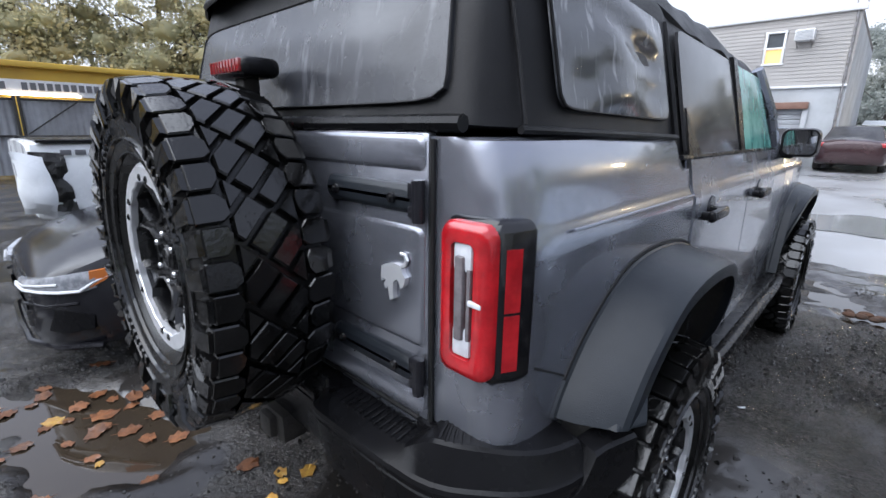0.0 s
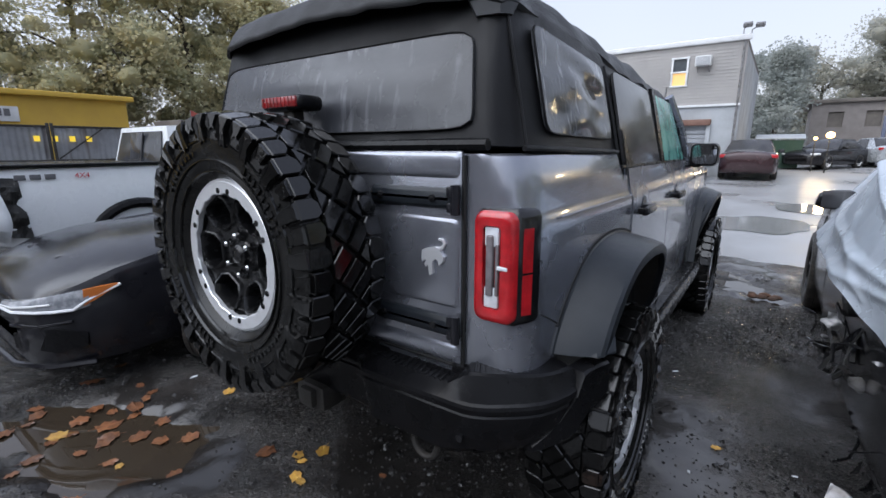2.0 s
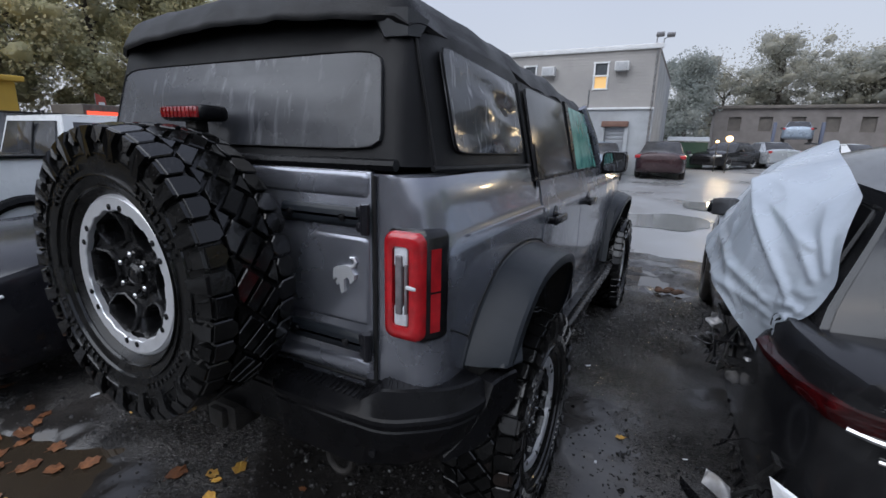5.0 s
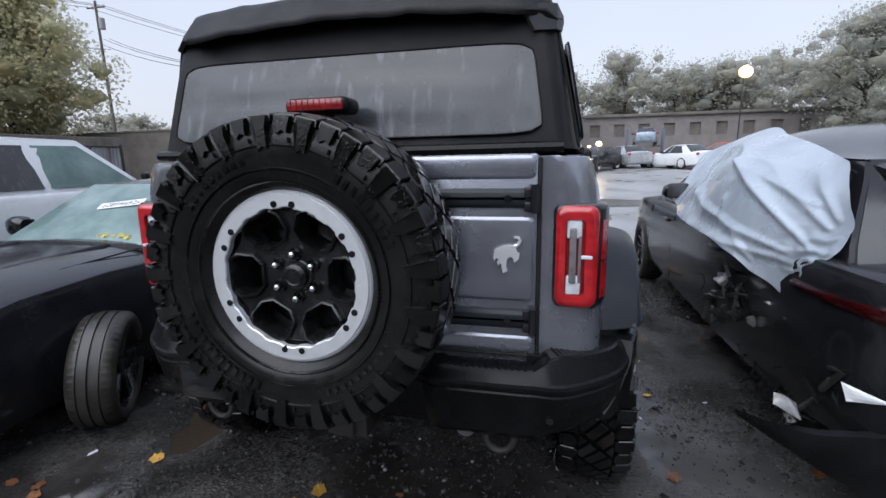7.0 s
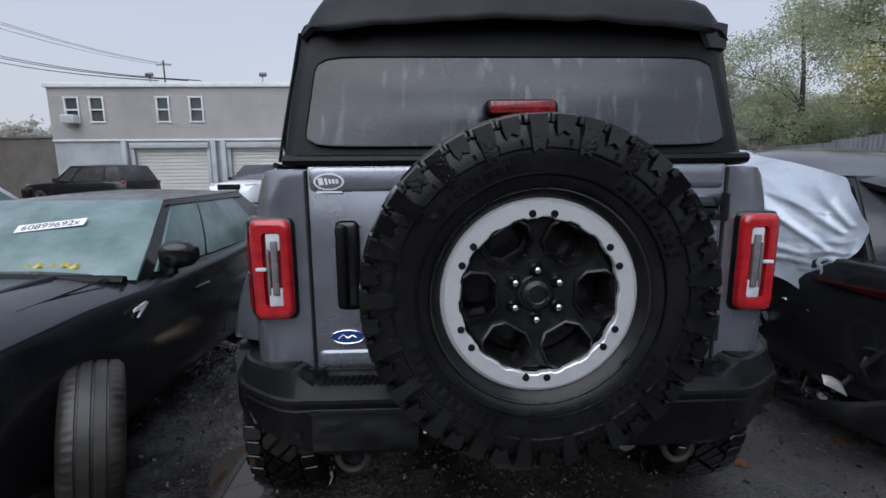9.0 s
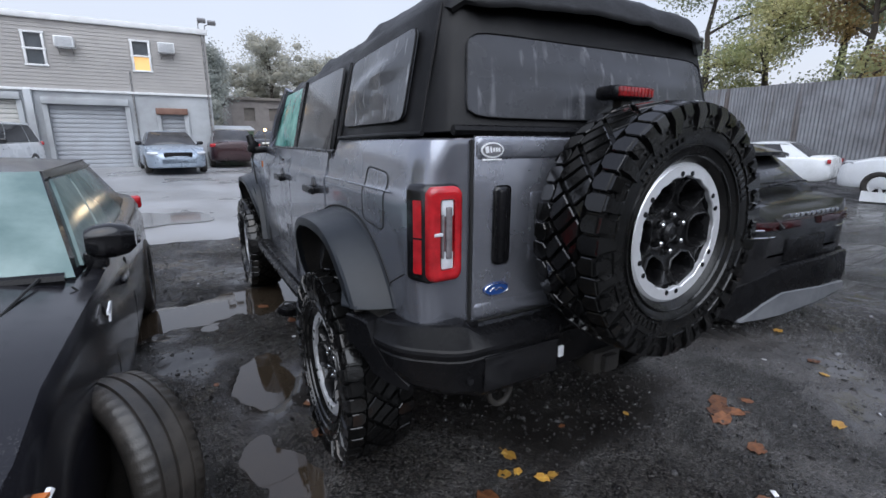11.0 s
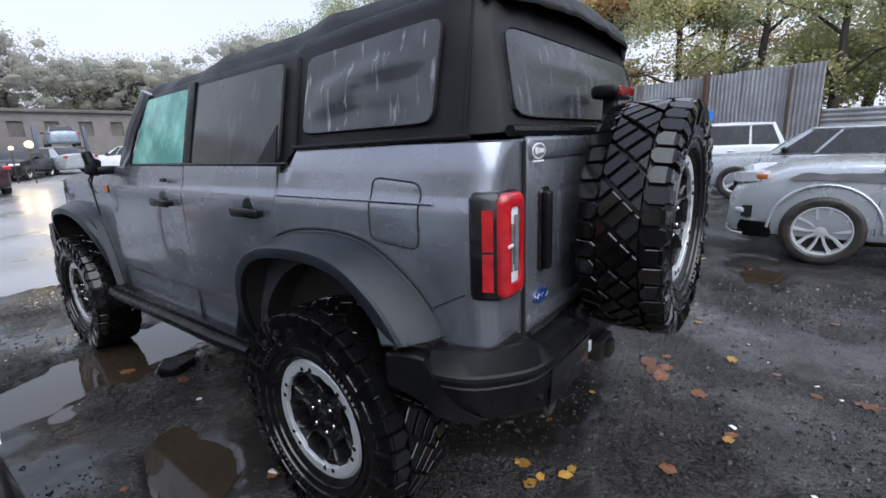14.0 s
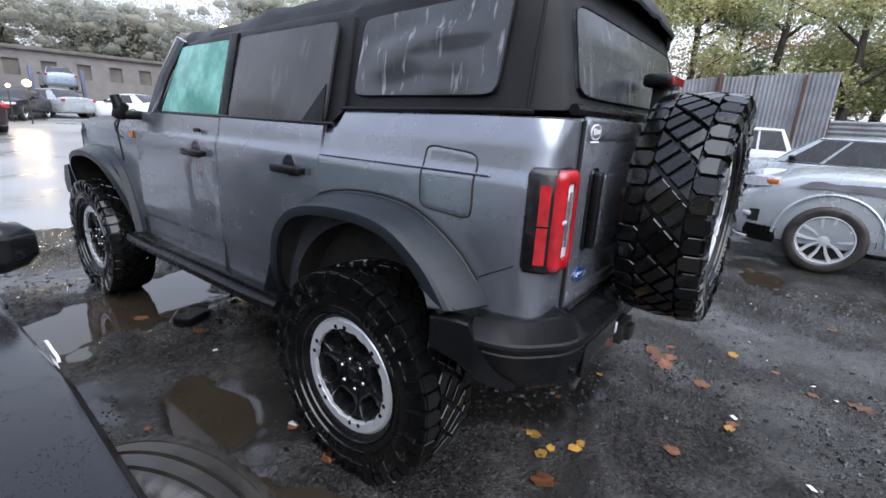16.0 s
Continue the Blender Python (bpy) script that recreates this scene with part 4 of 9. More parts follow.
for z0, z1, x0, x1 in ((1.432, 1.511, -0.662, 0.662), (1.035, 1.318, -0.42, 0.66), (0.855, 0.918, -0.66, 0.66)):
    bm = B()
    loft(bm, [[(u, y, v) for u, v in rounded(x1 - x0 - 2 * k, z1 - z0 - 2 * k, 0.018, 4, (x0 + x1) / 2, (z0 + z1) / 2)] for y, k in ((-0.020, 0.0), (-0.0260, 0.003), (-0.0305, 0.010), (-0.0315, 0.013))])
    part("tailgate_panel", bm, M["grey_paint"], tailgate, "", True, 25)
bm = B()
for s in (-1, 1):
    tube(bm, [(s * 0.673, -0.02, 0.85), (s * 0.673, -0.02, 1.5)], 0.006, 6)
tube(bm, [(-0.67, -0.02, 0.845), (0.67, -0.02, 0.845)], 0.006, 6)
part("tailgate_gap", bm, M["seam"], truck)
for z in (1.375, 0.975):
    bm = B()
    loft(bm, [[(u, y, v) for u, v in rounded(0.335 - 2 * k, 0.064 - 2 * k, 0.022, 4, 0.478, z)] for y, k in ((-0.022, 0.0), (-0.034, 0.002), (-0.043, 0.010), (-0.045, 0.014))])
    hinge = part("hinge", bm, M["flare"], tailgate, "dark grey hinge arm", True, 30)
    bm = B()
    cyl(bm, (0.658, -0.046, z - 0.044), (0.658, -0.046, z + 0.044), 0.014, seg=16)
    box(bm, (0.640, -0.036, z + 0.02), (0.03, 0.024, 0.035), 0.005)
    box(bm, (0.640, -0.036, z - 0.025), (0.03, 0.024, 0.03), 0.005)
    part("hinge_knuckle", bm, M["dark_paint"], truck)
    for x in (0.365, 0.575):
        bm = B()
        cyl(bm, (x, -0.044, z), (x, -0.052, z), 0.013, 0.011, 14)
        cyl(bm, (x, -0.051, z), (x, -0.056, z), 0.0065, 0.0055, 6)
        part("hinge_bolt", bm, M["black_gloss"], tailgate)
# handle recess and badges
bm = B()
box(bm, (-0.548, -0.026, 1.20), (0.075, 0.026, 0.29), 0.02, seg=3)
part("handle_recess", bm, M["black_gloss"], tailgate)
bm = B()
box(bm, (-0.565, -0.052, 1.20), (0.035, 0.03, 0.27), 0.012, seg=3)
part("tailgate_handle", bm, M["black_plastic"], tailgate, "vertical black pull handle")
bm = B()
prism(bm, [(-0.56 + 0.058 * math.cos(a), 0.962 + 0.026 * math.sin(a)) for a in (2 * math.pi * k / 32 for k in range(32))], -0.030, -0.018)
badge = part("oval_badge", bm, M["blue_badge"], tailgate, "blue oval badge")
bm = B()
tube(bm, [(-0.56 + 0.054 * math.cos(a), -0.031, 0.962 + 0.0225 * math.sin(a)) for a in (2 * math.pi * k / 32 for k in range(33))], 0.002, 5)
tube(bm, [(-0.59, -0.031, 0.957), (-0.575, -0.031, 0.970), (-0.56, -0.031, 0.958), (-0.545, -0.031, 0.967), (-0.53, -0.031, 0.958)], 0.0025, 5)
part("badge_rim", bm, M["chrome"], badge)
bm = B()
prism(bm, [(-0.598 + 0.047 * math.cos(a), 1.466 + 0.026 * math.sin(a)) for a in (2 * math.pi * k / 36 for k in range(36))], -0.0340, -0.0310)
sticker = part("sticker", bm, M["sticker_white"], tailgate, "white oval sticker")
bm = B()
prism(bm, [(-0.598 + 0.041 * math.cos(a), 1.466 + 0.021 * math.sin(a)) for a in (2 * math.pi * k / 36 for k in range(36))], -0.0354, -0.0347)
part("sticker_field", bm, M["decal_grey"], sticker)
bm = B()
for x, w, h in ((-0.622, 0.014, 0.022), (-0.606, 0.007, 0.02), (-0.594, 0.007, 0.014), (-0.583, 0.008, 0.014), (-0.572, 0.008, 0.014)):
    box(bm, (x, -0.0362, 1.467), (w, 0.0012, h), 0, (0, -12, 0))
box(bm, (-0.598, -0.0320, 1.434), (0.08, 0.0014, 0.006))
part("sticker_bars", bm, M["sticker_white"], sticker)
# leaping-animal emblem as a plain chrome silhouette
bm = B()
outline = [(-35, 18), (-20, 25), (6, 31), (24, 29), (29, 14), (37, 6), (34, -9), (22, -20), (19, -8), (11, -2), (1, -10), (-1, -30), (2, -45), (-10, -52), (-14, -35), (-16, -22), (-24, -30), (-28, -20), (-22, -10), (-30, -8), (-36, -16), (-38, -4)]
prism(bm, [(0.572 + x * 0.00112, 1.192 + z * 0.00112) for x, z in outline], -0.044, -0.029)
tube(bm, [(0.572 + x * 0.00112, -0.038, 1.192 + z * 0.00112) for x, z in ((22, 26), (33, 32), (38, 42), (33, 52), (20, 53))], 0.0065, 6, 0.004)
part("emblem", bm, M["bright_chrome"], tailgate, "chrome emblem")

# tail lights
for s in (-1, 1):
    bm = B()
    outline = [(0.716, -0.012), (0.724, -0.028), (0.846, -0.030), (0.861, -0.021), (0.872, -0.004), (0.8815, 0.018), (0.8875, 0.044), (0.882, 0.054), (0.80, 0.05)]
    rows = []
    for z, k in ((1.022, 0.020), (1.028, 0.008), (1.044, 0.0), (1.336, 0.0), (1.352, 0.008), (1.358, 0.020)):
        rows.append([(s * (x - k * (1 if x > 0.85 else 0) + k * (1 if x < 0.73 else 0)), y + k * (0.5 if y < 0 else -0.8 * (y > 0.05)), z) for x, y in outline])
    loft(bm, rows)
    lamp = part("tail_light", bm, M["black_gloss"], truck, "C-shaped red tail light", True, 40)
    # red C-shaped ring
    bm = B()
    o = rounded(0.130, 0.322, 0.030, 5, 0.789, 1.191)
    i = rounded(0.058, 0.240, 0.014, 5, 0.783, 1.191)
    rows = []
    for a, b in zip(o, i):
        def back(p):
            return 0.020 * max(0.0, (p[0] - 0.832) / 0.03) ** 1.5
        rows.append([(s * a[0], -0.026 + back(a), a[1]), (s * a[0], -0.042 + back(a), a[1]), (s * (a[0] * 0.85 + b[0] * 0.15), -0.050 + back(a) * 0.6, a[1] * 0.85 + b[1] * 0.15), (s * (a[0] * 0.5 + b[0] * 0.5), -0.053, a[1] * 0.5 + b[1] * 0.5), (s * b[0], -0.050, b[1]), (s * b[0], -0.026, b[1])])
    loft(bm, rows + rows[:1], False, False)
    bmesh.ops.remove_doubles(bm, verts=bm.verts, dist=1e-5)
    part("red_lens", bm, M["red_lens"], lamp, "glossy red lens ring", True, 50)
    bm = B()
    box(bm, (s * 0.783, -0.032, 1.191), (0.060, 0.012, 0.242), 0.003)
    part("inner_lens", bm, M["red_dark"], lamp)
    for z, hh in ((1.281, 0.058), (1.103, 0.062)):
        bm = B()
        box(bm, (s * 0.779, -0.039, z), (0.046, 0.012, hh), 0.006)
        part("reverse_lens", bm, M["clear_lens"], lamp, "clear white lens")
    bm = B()
    box(bm, (s * 0.776, -0.043, 1.197), (0.022, 0.020, 0.176), 0.005)
    part("lens_bar", bm, M["grey_lens"], lamp)
    bm = B()
    box(bm, (s * 0.797, -0.041, 1.185), (0.010, 0.012, 0.15), 0.003)
    part("lens_bar", bm, M["grey_lens"], lamp)
    bm = B()
    box(bm, (s * 0.818, -0.049, 1.195), (0.034, 0.010, 0.012), 0.003)
    part("lens_notch", bm, M["clear_lens"], lamp)
    for z, hh in ((1.245, 0.125), (1.117, 0.118)):
        bm = B()
        loft(bm, [[(s * 0.858, -0.012, zz), (s * 0.8660, -0.0195, zz), (s * 0.8815, 0.010, zz), (s * 0.872, 0.014, zz)] for zz in (z - hh / 2, z + hh / 2)])
        part("side_lens", bm, M["red_lens"], lamp, "narrow red side lens")

# rear bumper
def bumper_plan():
    """Half of the bumper's outline from above, with a chamfered corner: x, y, outward x, outward y."""
    line = [(0.05 * k, -0.098) for k in range(6)] + [(0.29, -0.102), (0.33, -0.132), (0.36, -0.138)] + [(0.36 + 0.04 * k, -0.138) for k in range(1, 7)]
    line += [(0.62, -0.138), (0.645, -0.137), (0.67, -0.134), (0.69, -0.131), (0.71, -0.127), (0.73, -0.122), (0.76, -0.113), (0.80, -0.095), (0.832, -0.075), (0.862, -0.054), (0.90, -0.026), (0.935, 0.008), (0.962, 0.048), (0.982, 0.095), (0.996, 0.15)]
    pts = []
    for k, (x, y) in enumerate(line):
        p, q = line[max(k - 1, 0)], line[min(k + 1, len(line) - 1)]
        dx, dy = q[0] - p[0], q[1] - p[1]
        r = math.hypot(dx, dy)
        pts.append((x, y, dy / r, -dx / r))
    return pts


bm = B()
rings = []
half = bumper_plan()
for sx, seq in ((-1, half[:0:-1]), (1, half)):
    for x, y, ox, oy in seq:
        raised = min(1.0, max(0.0, (x - 0.665) / 0.075))
        wrap = min(1.0, max(0.0, (y + 0.10) / 0.25))
        top = 0.826 + 0.048 * raised - 0.012 * wrap
        lip = 0.786 - 0.010 * raised + 0.018 * wrap
        low = 0.575 + 0.02 * raised + 0.10 * wrap ** 1.3
        prof = [(0.112, top), (0.046, top - 0.002), (0.036, top - 0.007), (0.010, lip + 0.014), (0.003, lip + 0.007), (0.0, lip - 0.004), (0.002, lip - 0.018), (0.012, lip - 0.024), (0.013, lip - 0.028), (0.009, lip - 0.034), (0.016, max(lip - 0.09, low + 0.05)), (0.030, low + 0.028), (0.056, low), (0.112, low + 0.015)]
        rings.append([(sx * (x - ox * d), y - oy * d, z) for d, z in prof])
loft(bm, rings)
part("rear_bumper", bm, M["black_plastic"], truck, "black plastic step bumper, wet on top", True, 22)
# winged end pieces that sweep down under the corners
for s in (-1, 1):
    bm = B()
    rings = []
    for x, y, zt, zb in ((0.892, 0.020, 0.640, 0.612), (0.915, 0.045, 0.665, 0.616), (0.950, 0.085, 0.712, 0.630), (0.985, 0.128, 0.790, 0.655),
                         (0.994, 0.156, 0.850, 0.684), (1.004, 0.19, 0.856, 0.706), (1.018, 0.235, 0.856, 0.722), (1.030, 0.285, 0.850, 0.738)):
        rings.append([(s * (x + 0.010), y - 0.004, zt - 0.006), (s * (x + 0.010), y - 0.004, zb + 0.006), (s * (x - 0.002), y, zb), (s * (x - 0.05), y + 0.02, zb), (s * (x - 0.05), y + 0.02, zt), (s * (x + 0.002), y, zt)])
    loft(bm, rings)
    part("bumper_wing", bm, M["black_plastic"], truck, "wet black plastic bumper end piece", True, 30)
bm = B()
box(bm, (0, -0.020, 0.780), (1.20, 0.11, 0.07), 0.004)
for s in (-1, 1):
    box(bm, (s * 0.740, 0.02, 0.815), (0.20, 0.11, 0.08), 0.004)
part("bumper_deck", bm, M["black_plastic"], truck)
for s in (-1, 1):
    for k in range(10):
        bm = B()
        f = k / 9
        x, y, ox, oy = (0.765 + 0.160 * f, -0.108 + 0.104 * f ** 1.25, 0.42 + 0.36 * f, -0.90 + 0.28 * f)
        tube(bm, [(s * (x - ox * d), y - oy * d, 0.8735 - 0.010 * f - 0.003 * (d < 0.05)) for d in (0.044, 0.07, 0.108)], 0.0045, 6)
        part("step_rib", bm, M["black_plastic"], truck)
    for k in range(12):
        bm = B()
        x = s * (0.40 + 0.021 * k)
        tube(bm, [(x, -0.03, 0.8265), (x + s * 0.008, -0.096, 0.825)], 0.004, 6)
        part("step_rib", bm, M["black_plastic"], truck)
    # tow loops under the bumper
    bm = B()
    tube(bm, [(s * 0.555 + 0.050 * math.cos(a), -0.065, 0.565 + 0.060 * math.sin(a)) for a in (math.pi * k / 10 for k in range(10, 21))], 0.011, 8)
    part("tow_loop", bm, M["undercarriage"], truck, "dark steel tow loop")
    bm = B()
    cyl(bm, (s * 0.72, -0.115, 0.665), (s * 0.72, -0.095, 0.665), 0.012, seg=14)
    part("parking_sensor", bm, M["black_gloss"], truck)
# plate recess on the left half
bm = B()
box(bm, (-0.50, -0.122, 0.680), (0.34, 0.012, 0.13), 0.005)
box(bm, (-0.50, -0.128, 0.748), (0.35, 0.010, 0.012), 0.003)
part("plate_recess", bm, M["black_gloss"], truck)
bm = B()
box(bm, (0.0, -0.04, 0.560), (0.16, 0.12, 0.10), 0.01)
box(bm, (0.0, -0.105, 0.560), (0.075, 0.04, 0.075), 0.008)
part("tow_hitch", bm, M["undercarriage"], truck, "square tow hitch receiver")
bm = B()
box(bm, (-0.305, -0.122, 0.690), (0.025, 0.010, 0.045), 0.002)
part("reflector_tab", bm, M["sticker_white"], truck)

# flares over the wheels
def flare(s, path, lip, foot=None):
    """path: (y, z, how far it stands out); foot is the level at which its rear end is cut off flat."""
    bm = B()
    rows = []
    cy, cz = lip
    for y, z, out in path:
        d = Vector((0, y - cy, z - cz)).normalized()
        low = max(0.0, min(1.0, (1.08 - z) / 0.2))
        w = 0.050 + 0.036 * low

        def at(x, along):
            return (s * x, y + d.y * along, z + d.z * along)
        rows.append([at(0.868, w + 0.010), at(0.893, w + 0.008), at(0.898, w + 0.002), at(0.94, w * 0.90), at(out - 0.040, w * 0.60), at(out - 0.012, w * 0.44), at(out - 0.002, w * 0.30), at(out, 0.002), at(out - 0.002, -0.024), at(out - 0.02, -0.022), at(0.90, 0.0), at(0.868, 0.0)])
    loft(bm, rows)
    if foot:
        bmesh.ops.recalc_face_normals(bm, faces=bm.faces)
        g = bmesh.ops.bisect_plane(bm, geom=bm.verts[:] + bm.edges[:] + bm.faces[:], plane_co=(0, lip[0] - 0.5, foot), plane_no=(0, -0.0, -1), clear_outer=False)
        doomed = [v for v in bm.verts if v.co.z < foot - 1e-4 and v.co.y < lip[0]]
        bmesh.ops.delete(bm, geom=doomed, context="VERTS")
        bmesh.ops.holes_fill(bm, edges=[e for e in bm.edges if e.is_boundary], sides=0)
    return part("wheel_flare", bm, M["flare"], truck, "satin grey plastic wheel flare", True, 20)


def arch(cy, cz, pts):
    out = []
    n = len(pts) - 1
    for k in range(n * 4 + 1):
        i, f = min(k // 4, n - 1), (k - 4 * min(k // 4, n - 1)) / 4
        p0, p1, p2, p3 = pts[max(i - 1, 0)], pts[i], pts[i + 1], pts[min(i + 2, n)]
        out.append(tuple(0.5 * (2 * b + (c - a) * f + (2 * a - 5 * b + 4 * c - d) * f * f + (3 * b - a - 3 * c + d) * f ** 3) for a, b, c, d in zip(p0, p1, p2, p3)))
    return out


REAR_ARCH = [(1.36, 0.60, 0.90), (1.275, 0.78, 0.98), (1.16, 0.98, 1.03), (0.99, 1.095, 1.05), (0.72, 1.13, 1.055), (0.50, 1.105, 1.052), (0.355, 1.01, 1.046), (0.275, 0.91, 1.040), (0.222, 0.81, 1.035)]
FRONT_ARCH = [(4.17, 0.80, 0.94), (4.10, 0.95, 0.985), (3.97, 1.06, 1.005), (3.70, 1.10, 1.01), (3.45, 1.075, 1.005), (3.28, 0.98, 0.985), (3.18, 0.80, 0.94), (3.10, 0.60, 0.90)]
for s in (-1, 1):
    flare(s, arch(0, 0, REAR_ARCH), (0.70, 0.62), 0.884)
    flare(s, arch(0, 0, FRONT_ARCH), (3.70, 0.60))
    bm = B()
    for p in ((0.97, 0.315, 0.884), (0.97, 0.200, 0.884), (1.020, 0.205, 0.886), (1.056, 0.280, 0.884), (1.056, 0.282, 0.892), (1.030, 0.335, 0.965), (0.99, 0.26, 0.94)):
        bm.verts.new((s * p[0], p[1], p[2]))
    bmesh.ops.convex_hull(bm, input=bm.verts)
    part("flare_foot", bm, M["flare"], truck, "flared-out foot of the wheel flare", False)
    for path, c in ((REAR_ARCH, (0.70, 0.62)), (FRONT_ARCH, (3.70, 0.60))):
        bm = B()
        rows = []
        for y, z, out in arch(0, 0, path):
            d = Vector((0, y - c[0], z - c[1])).normalized()
            rows.append([(s * x, y + d.y * k, z + d.z * k) for x, k in ((0.48, 0.0), (0.86, -0.008), (out - 0.028, -0.026), (out - 0.028, -0.022), (0.86, 0.02), (0.48, 0.02))])
        loft(bm, rows)
        part("arch_liner", bm, M["undercarriage"], truck)
    # panel joint from the lamp down to the flare, and the dark gap round the flare
    bm = B()
    tube(bm, [(s * 0.8835, 0.072, 1.040), (s * 0.8865, 0.12, 1.015), (s * 0.8865, 0.20, 0.972)], 0.0035, 5)
    part("panel_gap", bm, M["seam"], truck)
    bm = B()
    pts = []
    for y, z, out in arch(0, 0, REAR_ARCH):
        d = Vector((0, y - 0.70, z - 0.62)).normalized()
        w = 0.064 + 0.036 * max(0.0, min(1.0, (1.08 - z) / 0.2))
        if z > 0.90 or y > 0.7:
            pts.append((s * 0.8885, y + d.y * w, z + d.z * w))
    tube(bm, pts, 0.005, 5)
    part("flare_gap", bm, M["seam"], truck)
    bm = B()
    tube(bm, [(s * 0.945, 1.30, 0.545), (s * 0.955, 1.6, 0.54), (s * 0.955, 2.9, 0.54), (s * 0.945, 3.12, 0.545)], 0.034, 10)
    box(bm, (s * 0.90, 2.2, 0.572), (0.09, 1.75, 0.05), 0.012)
    part("step_bar", bm, M["black_plastic"], truck, "black rock-rail step bar")
    bm = B()
    box(bm, (s * 0.872, 2.2, 0.585), (0.04, 1.8, 0.03), 0.006)
    part("sill_strip", bm, M["black_gloss"], truck)

# soft top: frame-stretched fabric body
def top_ring(y, wb, wt, zb, zt, crown, sag=0.0):
    half = [(0, zb), (wb - 0.02, zb), (wb, zb + 0.004), (wb - 0.012, zb + 0.06), (wb * 0.55 + wt * 0.45, zb * 0.5 + zt * 0.5 + sag), (wt + 0.012, zt - 0.03), (wt - 0.006, zt), (wt - 0.05, zt + 0.022),
            (wt * 0.6, zt + crown * 0.72), (wt * 0.3, zt + crown * 0.95), (0, zt + crown)]
    full = half + [(-x, z) for x, z in half[-2:0:-1]]
    return [(x, y, z) for x, z in full]


bm = B()
rings = [top_ring(0.062, 0.720, 0.645, 1.525, 1.965, 0.06), top_ring(0.085, 0.752, 0.678, 1.523, 1.97, 0.07), top_ring(0.14, 0.785, 0.695, 1.52, 1.97, 0.08), top_ring(0.24, 0.806, 0.708, 1.515, 1.965, 0.08), top_ring(0.6, 0.818, 0.72, 1.505, 1.945, 0.075),
         top_ring(0.96, 0.818, 0.715, 1.49, 1.925, 0.07), top_ring(1.04, 0.815, 0.71, 1.44, 1.90, 0.07), top_ring(1.6, 0.815, 0.705, 1.436, 1.885, 0.068), top_ring(2.2, 0.812, 0.695, 1.43, 1.865, 0.06), top_ring(2.62, 0.80, 0.68, 1.425, 1.845, 0.045)]
loft(bm, rings)
for v in bm.verts:
    if v.co.y < 0.13:
        v.co.y += (v.co.z - 1.52) * 0.23 - 0.055
soft = part("soft_top", bm, M["fabric"], truck, "black fabric soft top beaded with rain", True, 50)

# roof cover lying over it, with slack folds and a hanging rear edge
bm = B()
ny, nx = 56, 36
def cover(u, v):
    y = 0.050 + 2.648 * v
    x = -1 + 2 * u
    e = abs(x)
    w = 0.702 + 0.020 * min(1, v / 0.05) - 0.030 * v
    zt = 2.098 - 0.118 * v - 0.07 * max(0, v - 0.55) ** 1.3
    side = max(0.0, (e - 0.88) / 0.12)
    z = zt - 0.048 * e ** 3 - 0.098 * side ** 1.5
    rear = max(0.0, 1 - v / 0.045)
    z -= 0.122 * rear ** 2.2 * (1 - 0.8 * side)
    bows = abs(math.sin((v + 0.015) * math.pi * 3.0))
    z -= 0.020 * bows * (0.5 + 0.5 * e)
    z += 0.010 * noise.noise(Vector((x * 2.2, y * 3.2, 1))) * (1 - 0.6 * side)
    # slack creases over the bows and along the hem
    crease = (1 - abs(noise.noise(Vector((x * 3.0, y * 2.2, 4))))) ** 4
    z += 0.010 * crease - 0.005
    if side > 0:
        z += 0.008 * noise.noise(Vector((x, y * 5, 8)))
    if rear > 0:
        z += 0.004 * math.sin(x * 3.2 + 0.6) * rear
    bulge = 0.010 * noise.noise(Vector((x * 3, y * 4, 12)))
    back = 0.010 * noise.noise(Vector((x * 3.4, 0, 3))) * rear + 0.008 * noise.noise(Vector((x * 9, z * 14, 5))) * rear
    return Vector(((w + (bulge if e > 0.8 else 0)) * x + 0.010, y + 0.045 * max(0, e - 0.86) / 0.14 * rear + back, z))
g = [[bm.verts.new(cover(i / nx, (j / ny) ** 1.5)) for i in range(nx + 1)] for j in range(ny + 1)]
for j in range(ny):
    for i in range(nx):
        bm.faces.new((g[j][i], g[j][i + 1], g[j + 1][i + 1], g[j + 1][i]))
low = bmesh.ops.extrude_face_region(bm, geom=bm.faces[:])
for v in low["geom"]:
    if isinstance(v, bmesh.types.BMVert):
        v.co.z -= 0.012
        v.co.x *= 0.985
        v.co.y += 0.006 if v.co.y < 0.2 else 0
part("roof_cover", bm, M["fabric"], soft, "slack black roof cover sagging between bows", True, 60)
# grey corner patches
for s in (1,):
    bm = B()
    near = [bm.verts.new((s * x, y, z)) for x, y, z in ((0.612, 0.078, 1.948), (0.662, 0.074, 1.966), (0.710, 0.100, 1.968), (0.710, 0.100, 1.893), (0.645, 0.078, 1.890))]
    side = [bm.verts.new((s * x, y, z)) for x, y, z in ((0.732, 0.185, 1.948), (0.728, 0.142, 1.895))]
    bm.faces.new(near)
    bm.faces.new((near[2], side[0], side[1], near[3]))
    ext = bmesh.ops.extrude_face_region(bm, geom=bm.faces[:])
    for v in ext["geom"]:
        if isinstance(v, bmesh.types.BMVert):
            v.co.y += 0.012
            v.co.x -= s * 0.010
    part("corner_patch", bm, M["fabric_patch"], soft, "stiff grey corner patch", True, 20)

